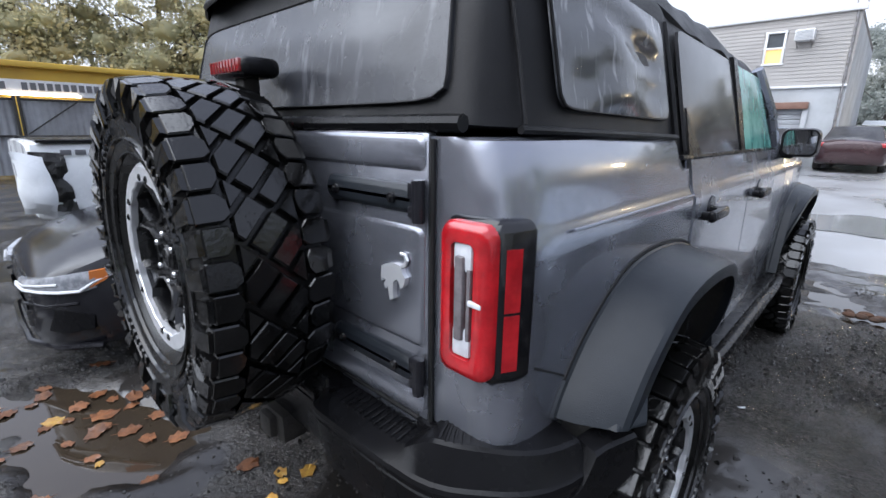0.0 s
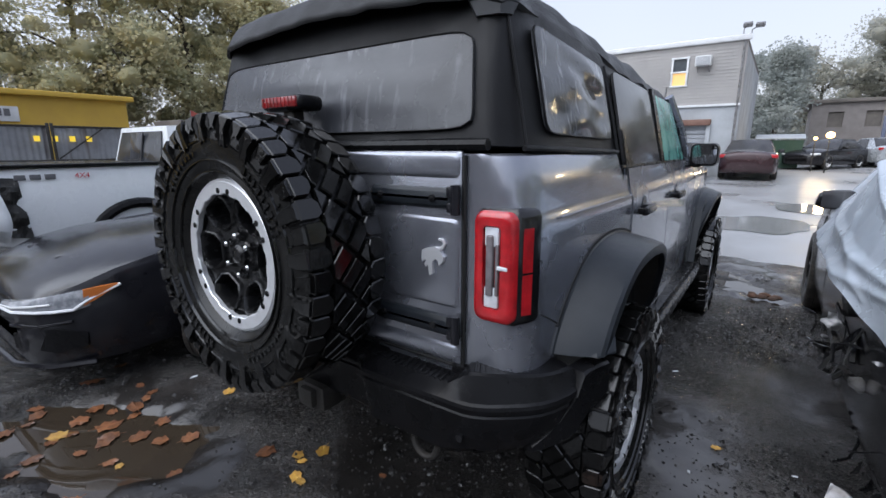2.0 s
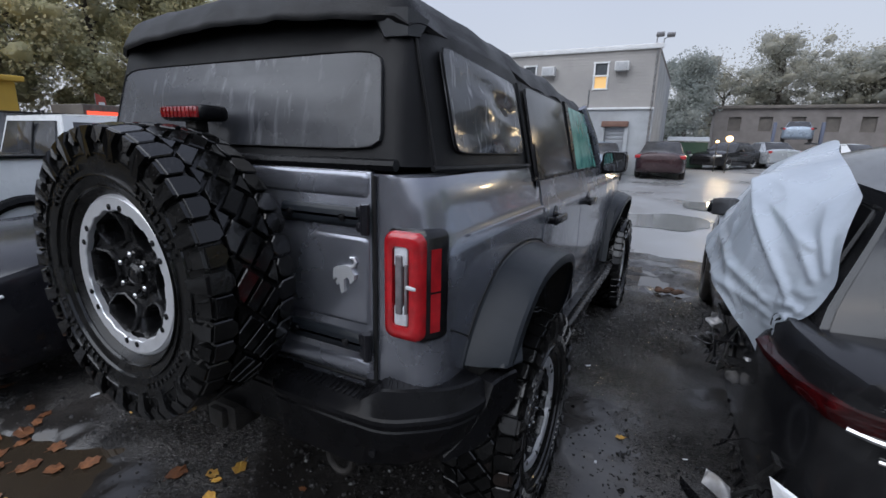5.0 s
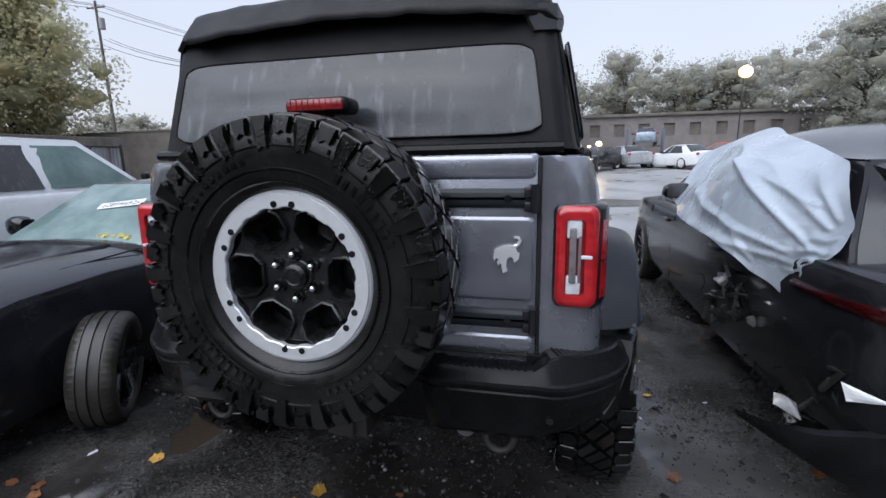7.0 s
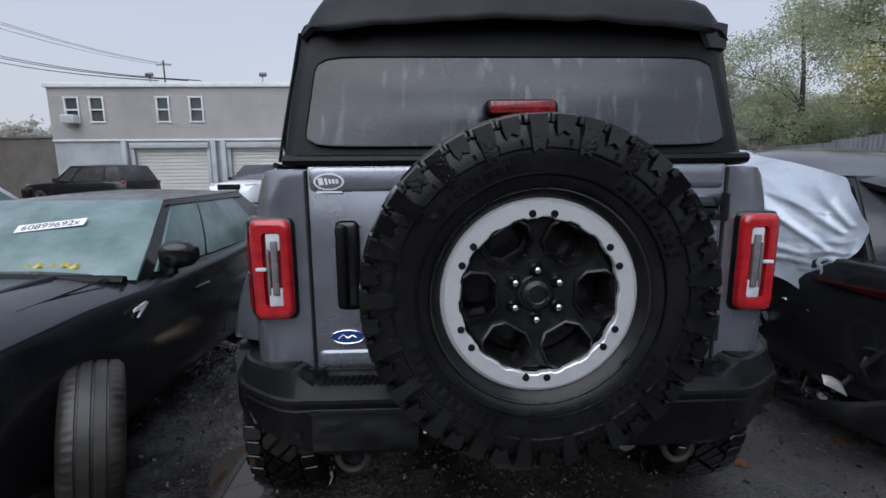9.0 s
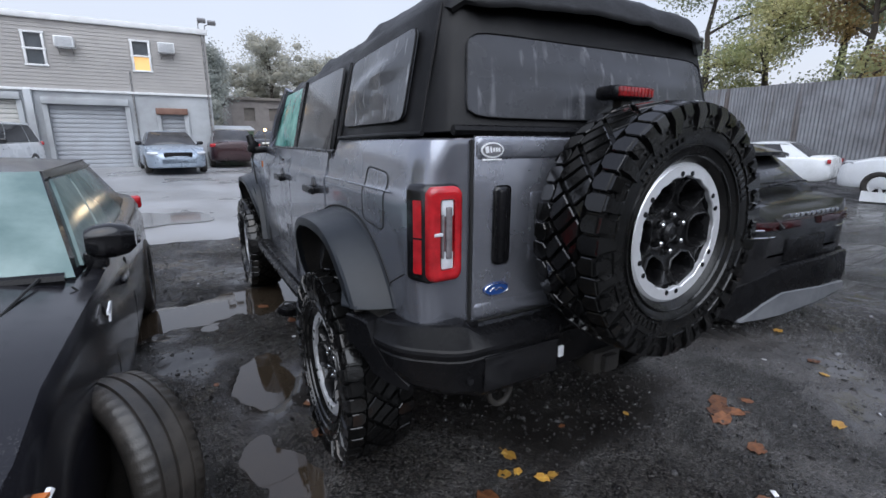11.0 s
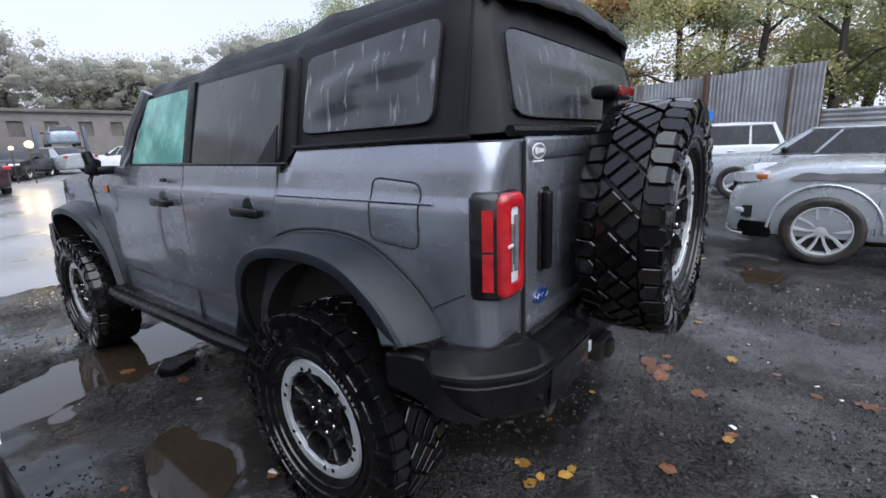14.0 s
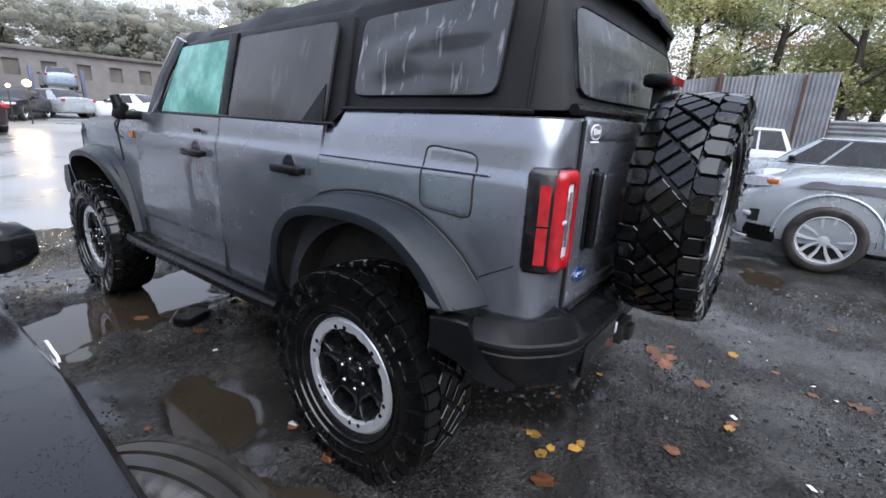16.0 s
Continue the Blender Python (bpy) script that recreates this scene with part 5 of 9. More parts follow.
# rear vinyl window
def pane(name, corners, mat, n=6, r=0.16, bulge=(0, 0, 0), off=(0, 0, 0), label="", warp=0.0, parent=None):
    """A round-cornered pane stretched over four corners."""
    a, b, c, d = map(Vector, corners)
    bm = B()
    nu, nv = 18, 12
    g = []
    for j in range(nv + 1):
        row = []
        for i in range(nu + 1):
            u, v = i / nu * 2 - 1, j / nv * 2 - 1
            # squash the square's corners to a rounded outline
            k = (abs(u) ** n + abs(v) ** n) ** (1 / n)
            m = max(abs(u), abs(v))
            if k > 0:
                u, v = u * m / k, v * m / k
            U, V = (u + 1) / 2, (v + 1) / 2
            p = (a * (1 - U) + b * U) * (1 - V) + (d * (1 - U) + c * U) * V + Vector(off)
            w = (1 - u * u) * (1 - v * v)
            p += Vector(bulge) * w
            if warp:
                p += Vector(bulge).normalized() * warp * w * noise.noise(Vector((U * 2.4, V * 4.6, a.x * 2)))
            row.append(bm.verts.new(p))
        g.append(row)
    for j in range(nv):
        for i in range(nu):
            bm.faces.new((g[j][i], g[j][i + 1], g[j + 1][i + 1], g[j + 1][i]))
    nrm = (b - a).cross(d - a).normalized()
    if nrm.dot(Vector(bulge) if Vector(bulge).length else nrm) < 0:
        nrm = -nrm
    rim = [g[0][i].co.copy() for i in range(nu + 1)] + [g[j][nu].co.copy() for j in range(1, nv + 1)] + [g[nv][i].co.copy() for i in range(nu - 1, -1, -1)] + [g[j][0].co.copy() for j in range(nv - 1, -1, -1)]
    ext = bmesh.ops.extrude_face_region(bm, geom=bm.faces[:])
    for v in ext["geom"]:
        if isinstance(v, bmesh.types.BMVert):
            v.co -= nrm * 0.012
    ob = part(name, bm, mat, parent or truck, label, True, 50)
    return ob, rim


win, rim = pane("rear_window", [(-0.680, 0.02, 1.574), (0.680, 0.02, 1.574), (0.640, 0.086, 1.858), (-0.640, 0.086, 1.858)], M["vinyl"], 12, bulge=(0, -0.012, 0), off=(0, -0.012, 0), label="smoky vinyl rear window streaked with rain", warp=0.012, parent=soft)
bm = B()
tube(bm, [p + Vector((0, -0.001, 0)) for p in rim], 0.003, 5)
part("window_piping", bm, M["fabric"], soft)
bm = B()
tube(bm, [(-0.74, -0.006, 1.531), (-0.3, -0.016, 1.529), (0.3, -0.016, 1.529), (0.74, -0.006, 1.531)], 0.018, 8)
part("bottom_bar", bm, M["black_plastic"], soft, "tailgate bar of the soft top")
for s in (-1, 1):
    bm = B()
    tube(bm, [(s * 0.792, 0.125, 1.530), (s * 0.766, 0.128, 1.66), (s * 0.735, 0.132, 1.80), (s * 0.704, 0.137, 1.945)], 0.0055, 6)
    part("corner_seam", bm, M["fabric"], soft)
for s in (-1, 1):
    win, rim = pane("quarter_window", [(s * 0.797, 0.235, 1.562), (s * 0.802, 0.90, 1.550), (s * 0.735, 0.90, 1.845), (s * 0.735, 0.225, 1.885)], M["vinyl_side"], 14, bulge=(s * 0.012, 0, 0), off=(s * 0.016, 0, 0.004), label="rippled vinyl quarter window", warp=0.045, parent=soft)
    bm = B()
    tube(bm, [p - Vector((s * 0.003, 0, 0)) for p in rim], 0.004, 5)
    part("window_piping", bm, M["fabric"], soft)
    bm = B()
    tube(bm, [(s * 0.800, 0.10, 1.520), (s * 0.818, 0.2, 1.518), (s * 0.828, 0.5, 1.512), (s * 0.828, 0.95, 1.502)], 0.009, 8)
    tube(bm, [(s * 0.825, 0.955, 1.50), (s * 0.786, 0.965, 1.66), (s * 0.732, 0.975, 1.86)], 0.011, 6)
    part("hem", bm, M["fabric"], soft)
    # side glass
    pane("rear_side_window", [(s * 0.832, 1.07, 1.436), (s * 0.832, 1.86, 1.434), (s * 0.735, 1.86, 1.835), (s * 0.742, 1.07, 1.855)], M["glass_dark"], 24, bulge=(s * 0.012, 0, 0), off=(s * 0.004, 0, 0), label="dark rear side glass with drops")
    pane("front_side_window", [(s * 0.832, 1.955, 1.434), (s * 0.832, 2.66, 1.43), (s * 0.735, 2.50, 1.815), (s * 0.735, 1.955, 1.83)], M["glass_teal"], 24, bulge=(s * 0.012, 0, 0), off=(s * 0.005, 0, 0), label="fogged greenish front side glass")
    bm = B()
    patch(bm, (s * 0.842, 1.865, 1.43), (s * 0.842, 1.95, 1.43), (s * 0.742, 1.95, 1.85), (s * 0.745, 1.865, 1.855), 2, 6, (s * 0.01, 0, 0), thick=(-s * 0.02, 0, 0))
    part("door_pillar", bm, M["black_plastic"], truck)
    bm = B()
    loft(bm, [[(s * (0.842 + o), 1.075, 1.44), (s * (0.842 + o), 1.22, 1.44), (s * (0.806 + o), 1.085, 1.60)] for o in (0.0, -0.015)])
    part("corner_trim", bm, M["black_plastic"], truck)
    # windscreen pillar
    bm = B()
    tube(bm, [(s * 0.83, 2.80, 1.42), (s * 0.79, 2.67, 1.65), (s * 0.715, 2.55, 1.865)], 0.032, 8)
    part("windscreen_pillar", bm, M["grey_paint"], truck)
    bm = B()
    tube(bm, [(s * 0.836, 1.0, 1.436), (s * 0.836, 2.0, 1.433), (s * 0.834, 2.76, 1.428)], 0.010, 6)
    part("window_sill_seal", bm, M["black_plastic"], truck)

bm = B()
patch(bm, (-0.80, 2.80, 1.42), (0.80, 2.80, 1.42), (0.69, 2.58, 1.85), (-0.69, 2.58, 1.85), 12, 6, (0, 0.05, 0.0), thick=(0, -0.01, 0))
part("windscreen", bm, M["glass_dark"], truck)
bm = B()
patch(bm, (-0.83, 2.90, 1.425), (0.83, 2.90, 1.425), (0.77, 4.22, 1.34), (-0.77, 4.22, 1.34), 12, 12, (0, 0, 0.03), thick=(0, 0, -0.03))
part("bonnet", bm, M["grey_paint"], truck, "flat bonnet")
bm = B()
box(bm, (0, 4.335, 1.12), (1.62, 0.05, 0.26), 0.02)
for k in range(7):
    box(bm, (0, 4.365, 1.02 + 0.033 * k), (1.0, 0.02, 0.012), 0.003)
part("grille", bm, M["black_plastic"], truck, "black grille")
for s in (-1, 1):
    bm = B()
    lathe(bm, [(0.001, 0.03), (0.08, 0.025), (0.10, 0.0), (0.10, -0.04)], 28, Matrix.Translation((s * 0.64, 4.36, 1.12)) @ Euler((0, 0, radians(90))).to_matrix().to_4x4())
    part("headlight", bm, M["clear_lens"], truck, "round headlight")
bm = B()
loft(bm, [[(x, 4.30, 0.70), (x, 4.52 - 0.10 * abs(x) ** 3, 0.70), (x, 4.55 - 0.10 * abs(x) ** 3, 0.80), (x, 4.50 - 0.1 * abs(x) ** 3, 0.93), (x, 4.30, 0.95)] for x in (-0.95, -0.8, -0.4, 0, 0.4, 0.8, 0.95)])
part("front_bumper", bm, M["black_plastic"], truck, "black front bumper")

# right mirror, whole; left mirror, torn off with its cable hanging
bm = B()
rows = []
for y, k in ((2.79, 0.92), (2.83, 1.0), (2.92, 0.94), (2.97, 0.6)):
    rows.append([(0.948 + u * k, y, 1.465 + v * k) for u, v in rounded(0.195, 0.170, 0.042, 4)])
loft(bm, rows)
box(bm, (0.87, 2.86, 1.395), (0.12, 0.09, 0.05), 0.015)
mir = part("mirror", bm, M["black_plastic"], truck, "black door mirror")
bm = B()
prism(bm, [(0.952 + u, 1.467 + v) for u, v in rounded(0.158, 0.138, 0.034, 4)], 2.782, 2.787)
part("mirror_glass", bm, material("mirror_glass", (0.6, 0.62, 0.64), 0.03, 1.0), mir)
bm = B()
box(bm, (-0.90, 2.93, 1.40), (0.12, 0.09, 0.055), 0.018)
box(bm, (-0.965, 2.94, 1.425), (0.075, 0.07, 0.11), 0.02, (0, 18, 20))
cyl(bm, (-0.97, 2.94, 1.45), (-0.985, 2.95, 1.52), 0.035, 0.028, 12)
stub = part("mirror_stub", bm, M["black_plastic"], truck, "broken mirror stub")
for pts in ([(-0.95, 2.98, 1.40), (-0.965, 3.03, 1.32), (-0.955, 3.06, 1.24), (-0.95, 3.05, 1.15), (-0.94, 3.07, 1.10)], [(-0.95, 2.98, 1.40), (-0.97, 3.05, 1.34), (-0.95, 3.10, 1.28), (-0.94, 3.04, 1.25)]):
    bm = B()
    tube(bm, pts, 0.006, 6)
    part("cable", bm, M["wire"], stub, "dangling torn cable")

# wheels
for s in (-1, 1):
    for c in (RW, FW):
        m = pose(s * c[0], c[1], c[2], 0, 0, 0 if s > 0 else 180)
        truck_wheel(truck, m @ pose(0, 0, 0, 25 * (c[1] > 1) + 12, 0, 0))
spare = truck_wheel(truck, pose(-0.014, -0.253, 1.175, 0, 0, -90), "spare_wheel", "full-size spare on the tailgate")
bm = B()
box(bm, (0, -0.06, 1.18), (0.34, 0.10, 0.34), 0.02)
cyl(bm, (-0.008, -0.10, 1.178), (-0.008, -0.25, 1.178), 0.08, seg=20)
box(bm, (-0.02, -0.07, 1.52), (0.06, 0.05, 0.28), 0.01)
part("spare_carrier", bm, M["undercarriage"], truck)
bm = B()
box(bm, (-0.018, -0.075, 1.672), (0.215, 0.11, 0.052), 0.02, seg=3)
brake = part("brake_light", bm, M["black_plastic"], truck, "high brake light above the spare")
bm = B()
box(bm, (-0.018, -0.128, 1.674), (0.19, 0.016, 0.036), 0.007)
red = part("brake_lens", bm, M["red_dark"], brake, "ribbed red lens")
for k in range(9):
    bm = B()
    box(bm, (-0.018 + 0.02 * (k - 4), -0.1365, 1.674), (0.002, 0.003, 0.03))
    part("lens_rib", bm, M["red_dark"], red)

# underside
bm = B()
for s in (-1, 1):
    box(bm, (s * 0.46, 2.1, 0.60), (0.10, 4.1, 0.13), 0.015)
box(bm, (0, 0.05, 0.66), (1.3, 0.12, 0.10), 0.02)
box(bm, (0, 2.2, 0.58), (1.4, 1.7, 0.06), 0.02)
for y in (0.69, 3.72):
    cyl(bm, (-0.86, y, 0.435), (0.86, y, 0.435), 0.055, seg=14)
    ball(bm, (0.05, y, 0.43), 0.16, (1, 0.9, 0.9), 16)
for s in (-1, 1):
    cyl(bm, (s * 0.58, 0.52, 0.40), (s * 0.52, 0.60, 0.95), 0.035, seg=12)
    cyl(bm, (s * 0.50, 0.69, 0.50), (s * 0.50, 0.69, 0.85), 0.07, seg=12)
box(bm, (0.0, 2.1, 0.9), (1.5, 3.6, 0.5), 0.05)
part("chassis", bm, M["undercarriage"], truck, "muddy chassis and axles")
bm = B()
tube(bm, [(0.35, 0.9, 0.55), (0.40, 0.3, 0.53), (0.42, 0.02, 0.52)], 0.035, 12)
part("exhaust", bm, M["steel"], truck)


# ---- other vehicles ----
def car_ring(y, w, zl, zs, zt):
    half = [(0, zl), (w - 0.12, zl), (w - 0.04, zl + 0.03), (w - 0.012, zl + 0.10), (w - 0.004, zl + 0.2), (w, (zl + zs) * 0.5), (w - 0.006, zs - 0.16), (w - 0.026, zs - 0.10), (w - 0.028, zs - 0.05), (w - 0.05, zs - 0.01),
            (w - 0.09, zs + 0.004), (w * 0.55, zs + (zt - zs) * 0.75), (w * 0.25, zs + (zt - zs) * 0.97), (0, zt)]
    full = half + [(-x, z) for x, z in half[-2:0:-1]]
    return [(x, y, z) for x, z in full]


ROAD = {}


def road_tyre(r, w, rim):
    bm = B()
    h = w / 2
    prof = [(rim, -h * 0.8), (rim + 0.02, -h * 0.95), ((r + rim) / 2, -h), (r - 0.03, -h * 0.95), (r - 0.008, -h * 0.78), (r - 0.004, -h * 0.5), (r - 0.012, -h * 0.48), (r - 0.012, -h * 0.42), (r - 0.002, -h * 0.40), (r, -h * 0.06), (r - 0.012, -h * 0.04),
               (r - 0.012, h * 0.04), (r, h * 0.06), (r - 0.002, h * 0.40), (r - 0.012, h * 0.42), (r - 0.012, h * 0.48), (r - 0.004, h * 0.5), (r - 0.008, h * 0.78), (r - 0.03, h * 0.95), ((r + rim) / 2, h), (rim + 0.02, h * 0.95), (rim, h * 0.8)]
    seg = 156
    rows = []
    for k in range(seg):
        a = 2 * math.pi * k / seg
        # every third step across the shoulders is a narrow cut
        rows.append([bm.verts.new((x, (q - (0.008 if k % 3 == 0 and 0.5 < abs(x) / h < 0.96 and q > r - 0.035 else 0.0)) * math.cos(a), (q - (0.008 if k % 3 == 0 and 0.5 < abs(x) / h < 0.96 and q > r - 0.035 else 0.0)) * math.sin(a))) for q, x in prof])
    for k in range(seg):
        a, b = rows[k], rows[(k + 1) % seg]
        for i in range(len(prof) - 1):
            bm.faces.new((a[i], a[i + 1], b[i + 1], b[i]))
    return bm


def road_rim(r, w, style):
    bm = B()
    h = w / 2
    lathe(bm, [(r + 0.004, h * 0.84), (r - 0.008, h * 0.86), (r - 0.02, h * 0.7), (r - 0.03, 0), (r - 0.03, -h * 0.6)], 48)
    n = 10 if style == "split" else 5
    for k in range(n):
        a = 2 * math.pi * k / n
        spread = (0.12 if k % 2 else -0.12) if style == "split" else 0.0
        m0, m1 = Euler((a + spread * 0.2, 0, 0)).to_matrix().to_4x4(), Euler((a + spread * (-0.6), 0, 0)).to_matrix().to_4x4()
        rows = []
        wid = 0.0105 if style == "split" else 0.028
        for rr, m, x in ((0.045, m0, h * 0.66), (r * 0.55, m0, h * 0.72), (r - 0.012, m1, h * 0.80)):
            g = wid * (0.8 + rr / r * (1.5 if style == "split" else 0.9))
            rows.append([m @ Vector(p) for p in ((x - 0.03, rr, -g), (x, rr, -g * 0.7), (x, rr, g * 0.7), (x - 0.03, rr, g))])
        loft(bm, rows)
    lathe(bm, [(0.001, h * 0.72), (0.035, h * 0.72), (0.065, h * 0.66), (0.07, h * 0.4)], 24)
    return bm


def road_wheel(parent, m, r=0.34, w=0.22, rim=0.22, style="five", mat="alloy"):
    key = (r, w, rim, style, mat)
    if key not in ROAD:
        a = part("tyre", road_tyre(r, w, rim), M["road_rubber"], None)
        b = part("rim", road_rim(rim, w, style), M[mat], None)
        # dark disc fills the rim, standing in for the shaded hollow behind the spokes
        bm = B()
        lathe(bm, [(0.001, 0.012), (rim * 0.97, 0.012), (rim * 0.97, -0.01), (0.001, -0.01)], 32)
        e = part("brake_disc", bm, M["undercarriage"], None)
        ROAD[key] = (a.data, b.data, e.data)
        for ob in (a, b, e):
            bpy.data.objects.remove(ob)
    wh = new("wheel")
    wh.parent, wh.matrix_basis = parent, m
    wh.empty_display_size = 0.1
    share("tyre", ROAD[key][0], wh, Matrix(), "black road tyre")
    share("rim", ROAD[key][1], wh, Matrix(), "alloy rim" if mat == "alloy" else "dark rim")
    share("brake_disc", ROAD[key][2], wh, Matrix())
    return wh


def motor_car(name, label, m, paint, d, glass="glass_dark", wheel=None, group="", lights=True, turn=0.0, skip=()):
    """A car of its own proportions: d gives its stations. Local +y is its nose."""
    root = thing(name, label, "car", m, group)
    w, L = d["w"], d["l"]
    bm = B()
    loft(bm, [car_ring(*s) for s in d["body"]])
    ob = part("body", bm, M[paint], root, d.get("body_label", ""), True, 30)
    wr = d["wr"]
    cut = []
    for s in (-1, 1):
        for y in d["axles"]:
            cut.append(((s * w, y, wr + 0.01), 0.27, wr + d.get("arch_gap", 0.055)))
    cut += d.get("torn_out", [])
    carve(ob, cut, M["undercarriage"])
    yA, yAt, yCt, yC, zb, zr, wb, wt = d["cabin"]
    # roof
    bm = B()
    patch(bm, (-wt, yCt, zr - 0.02), (wt, yCt, zr - 0.02), (wt, yAt, zr - 0.03), (-wt, yAt, zr - 0.03), 12, 12, (0, 0, d.get("crown", 0.05)), thick=(0, 0, -0.04))
    part("roof", bm, M[paint], root)
    # windscreen and rear glass
    if "windscreen" not in skip:
        bm = B()
        patch(bm, (-wb, yA, zb), (wb, yA, zb), (wt - 0.01, yAt, zr - 0.03), (-wt + 0.01, yAt, zr - 0.03), 12, 8, (0, 0.09, 0.015), thick=(0, -0.012, -0.01))
        part("windscreen", bm, M[d.get("screen", glass)], root)
    bm = B()
    patch(bm, (-wb + 0.03, yC, zb), (wb - 0.03, yC, zb), (wt - 0.02, yCt, zr - 0.02), (-wt + 0.02, yCt, zr - 0.02), 12, 8, (0, -d.get("rear_bulge", 0.06), 0.015), thick=(0, 0.012, -0.01))
    part("rear_window", bm, M[d.get("back", glass)], root)
    for s in (-1, 1):
        # painted cabin side with the glass set a little proud of it
        bm = B()
        patch(bm, (s * wb, yC, zb - 0.02), (s * wb, yA, zb - 0.02), (s * wt, yAt, zr - 0.035), (s * wt, yCt, zr - 0.03), 10, 6, (s * 0.025, 0, 0), thick=(-s * 0.04, 0, 0))
        part("cabin_side", bm, M[paint], root)
        mid = d.get("pillar", (yA + yC) / 2 - 0.05)

        def on(y, f, off=0.014):
            """A point on the cabin side: y at the belt, f up the glass."""
            lo0, hi0, lo1, hi1 = yC, yCt, yA, yAt
            u = (y - lo0) / (lo1 - lo0)
            yy = y * (1 - f) + (hi0 + u * (hi1 - hi0)) * f
            bow = 0.025 * (4 * u * (1 - u)) ** 0.8 * (4 * f * (1 - f)) ** 0.8
            return (s * (wb + (wt - wb) * f + bow + off), yy, zb - 0.02 + (zr - 0.033 - zb + 0.02) * f)
        spans = [("front_side_window", mid + 0.035, yA - 0.16), ("rear_side_window", yC + d.get("rear_gap", 0.42), mid - 0.035)]
        if d.get("quarter"):
            spans.append(("quarter_window", yC + 0.12, yC + d["rear_gap"] - 0.07))
        for nm, y0, y1 in spans:
            bm = B()
            rows = [[bm.verts.new(on(y0 + (y1 - y0) * i / 8, 0.06 + 0.84 * j / 5)) for i in range(9)] for j in range(6)]
            for a, b in zip(rows, rows[1:]):
                for i in range(8):
                    bm.faces.new((a[i], a[i + 1], b[i + 1], b[i]))
            ext = bmesh.ops.extrude_face_region(bm, geom=bm.faces[:])
            for v in ext["geom"]:
                if isinstance(v, bmesh.types.BMVert):
                    v.co.x -= s * 0.016
            part(nm, bm, M[d.get("side", glass)], root)
        bm = B()
        rows = [on(yC + 0.1 + (yA - 0.15 - yC) * i / 12, 0.93, 0.018) for i in range(13)]
        tube(bm, rows, 0.008, 5)
        tube(bm, [on(yC + 0.12 + (yA - 0.2 - yC) * i / 12, 0.02, 0.02) for i in range(13)], 0.009, 5)
        part("window_trim", bm, M[d.get("trim", "black_gloss")], root)
        # seams and handles
        belt = zb - 0.03
        zl = d["body"][len(d["body"]) // 2][2]
        wm = w
        for yy in d["doors"]:
            bm = B()
            tube(bm, [(s * (wm - 0.012), yy, zl + 0.10), (s * (wm - 0.002), yy, (zl + belt) / 2), (s * (wm - 0.022), yy, belt - 0.08), (s * (wb + 0.012), yy, belt + 0.03)], 0.005, 5)
            part("door_gap", bm, M["seam"], root)
        for yy in d["handles"]:
            bm = B()
            box(bm, (s * (w - 0.002), yy, belt - 0.13), (0.03, 0.19, 0.032), 0.012, seg=3)
            part("door_handle", bm, M[d.get("handle", paint)], root)
        if ("mirror", s) not in skip:
            my = d.get("mirror_y", yA - 0.32)
            bm = B()
            rows = []
            big = d.get("mirror_big", False)
            mz = zb + 0.07 + d.get("mirror_z", 0.0)
            for x, k in (((wb + 0.02, 0.70), (wb + 0.06, 0.95), (wb + 0.13, 1.0), (wb + 0.19, 0.85), (wb + 0.225, 0.5)) if big else ((wb + 0.07, 0.75), (wb + 0.12, 1.0), (wb + 0.22, 0.95), (wb + 0.27, 0.6))):
                rows.append([(s * x, my + u * k + 0.25 * (x - wb) * big * -0.3, mz + v * k) for u, v in (rounded(0.15, 0.175, 0.06, 5) if big else rounded(0.12, 0.14, 0.04, 3))])
            loft(bm, rows)
            box(bm, (s * (wb + 0.05), my, zb + 0.015), (0.10, 0.06, 0.035 + 0.05 * big), 0.012)
            mr = part("mirror", bm, M["black_gloss"], root, "black door mirror")
            bm = B()
            box(bm, (s * (wb + (0.12 if big else 0.165)), my - (0.082 if big else 0.062), mz), (0.14, 0.006, 0.11), 0.002)
            part("mirror_glass", bm, M["glass_dark"], mr)
        for y in d["axles"]:
            a = (0 if s > 0 else 180) + (turn if y > 0 else 0)
            if ("wheel", s, y > 0) not in skip:
                road_wheel(root, pose(s * (w - 0.105), y, wr, 0, 0, a), wr, *(wheel or (0.22, 0.22, "five", "alloy")))
        if lights:
            hy, hz, hx = d["head"]
            bm = B()
            ring = [[(s * hx, hy, hz - 0.05), (s * hx, hy + 0.03, hz), (s * hx, hy, hz + 0.05)], [(s * (hx + 0.16), hy - 0.07, hz - 0.045), (s * (hx + 0.17), hy - 0.03, hz + 0.005), (s * (hx + 0.16), hy - 0.07, hz + 0.06)],
                    [(s * (hx + 0.29), hy - 0.25, hz - 0.02), (s * (hx + 0.30), hy - 0.22, hz + 0.02), (s * (hx + 0.28), hy - 0.26, hz + 0.06)]]
            loft(bm, ring)
            part("headlight", bm, M["clear_lens"], root, "headlight") if "headlight" not in skip else bm.free()
            ty, tz, tx = d["tail"]
            bm = B()
            box(bm, (s * tx, ty, tz), (d.get("tail_w", 0.30), 0.10, d.get("tail_h", 0.13)), 0.03, (0, 0, -s * 14), seg=3)
            part("tail_light", bm, M["red_lens"], root, "red tail light")
    ny, nz = d["body"][-1][0], d["body"][-1][3]
    bm = B()
    box(bm, (0, d["nose"] + 0.005, d["grille_z"]), (w * 0.9, 0.05, d["grille_h"]), 0.03)
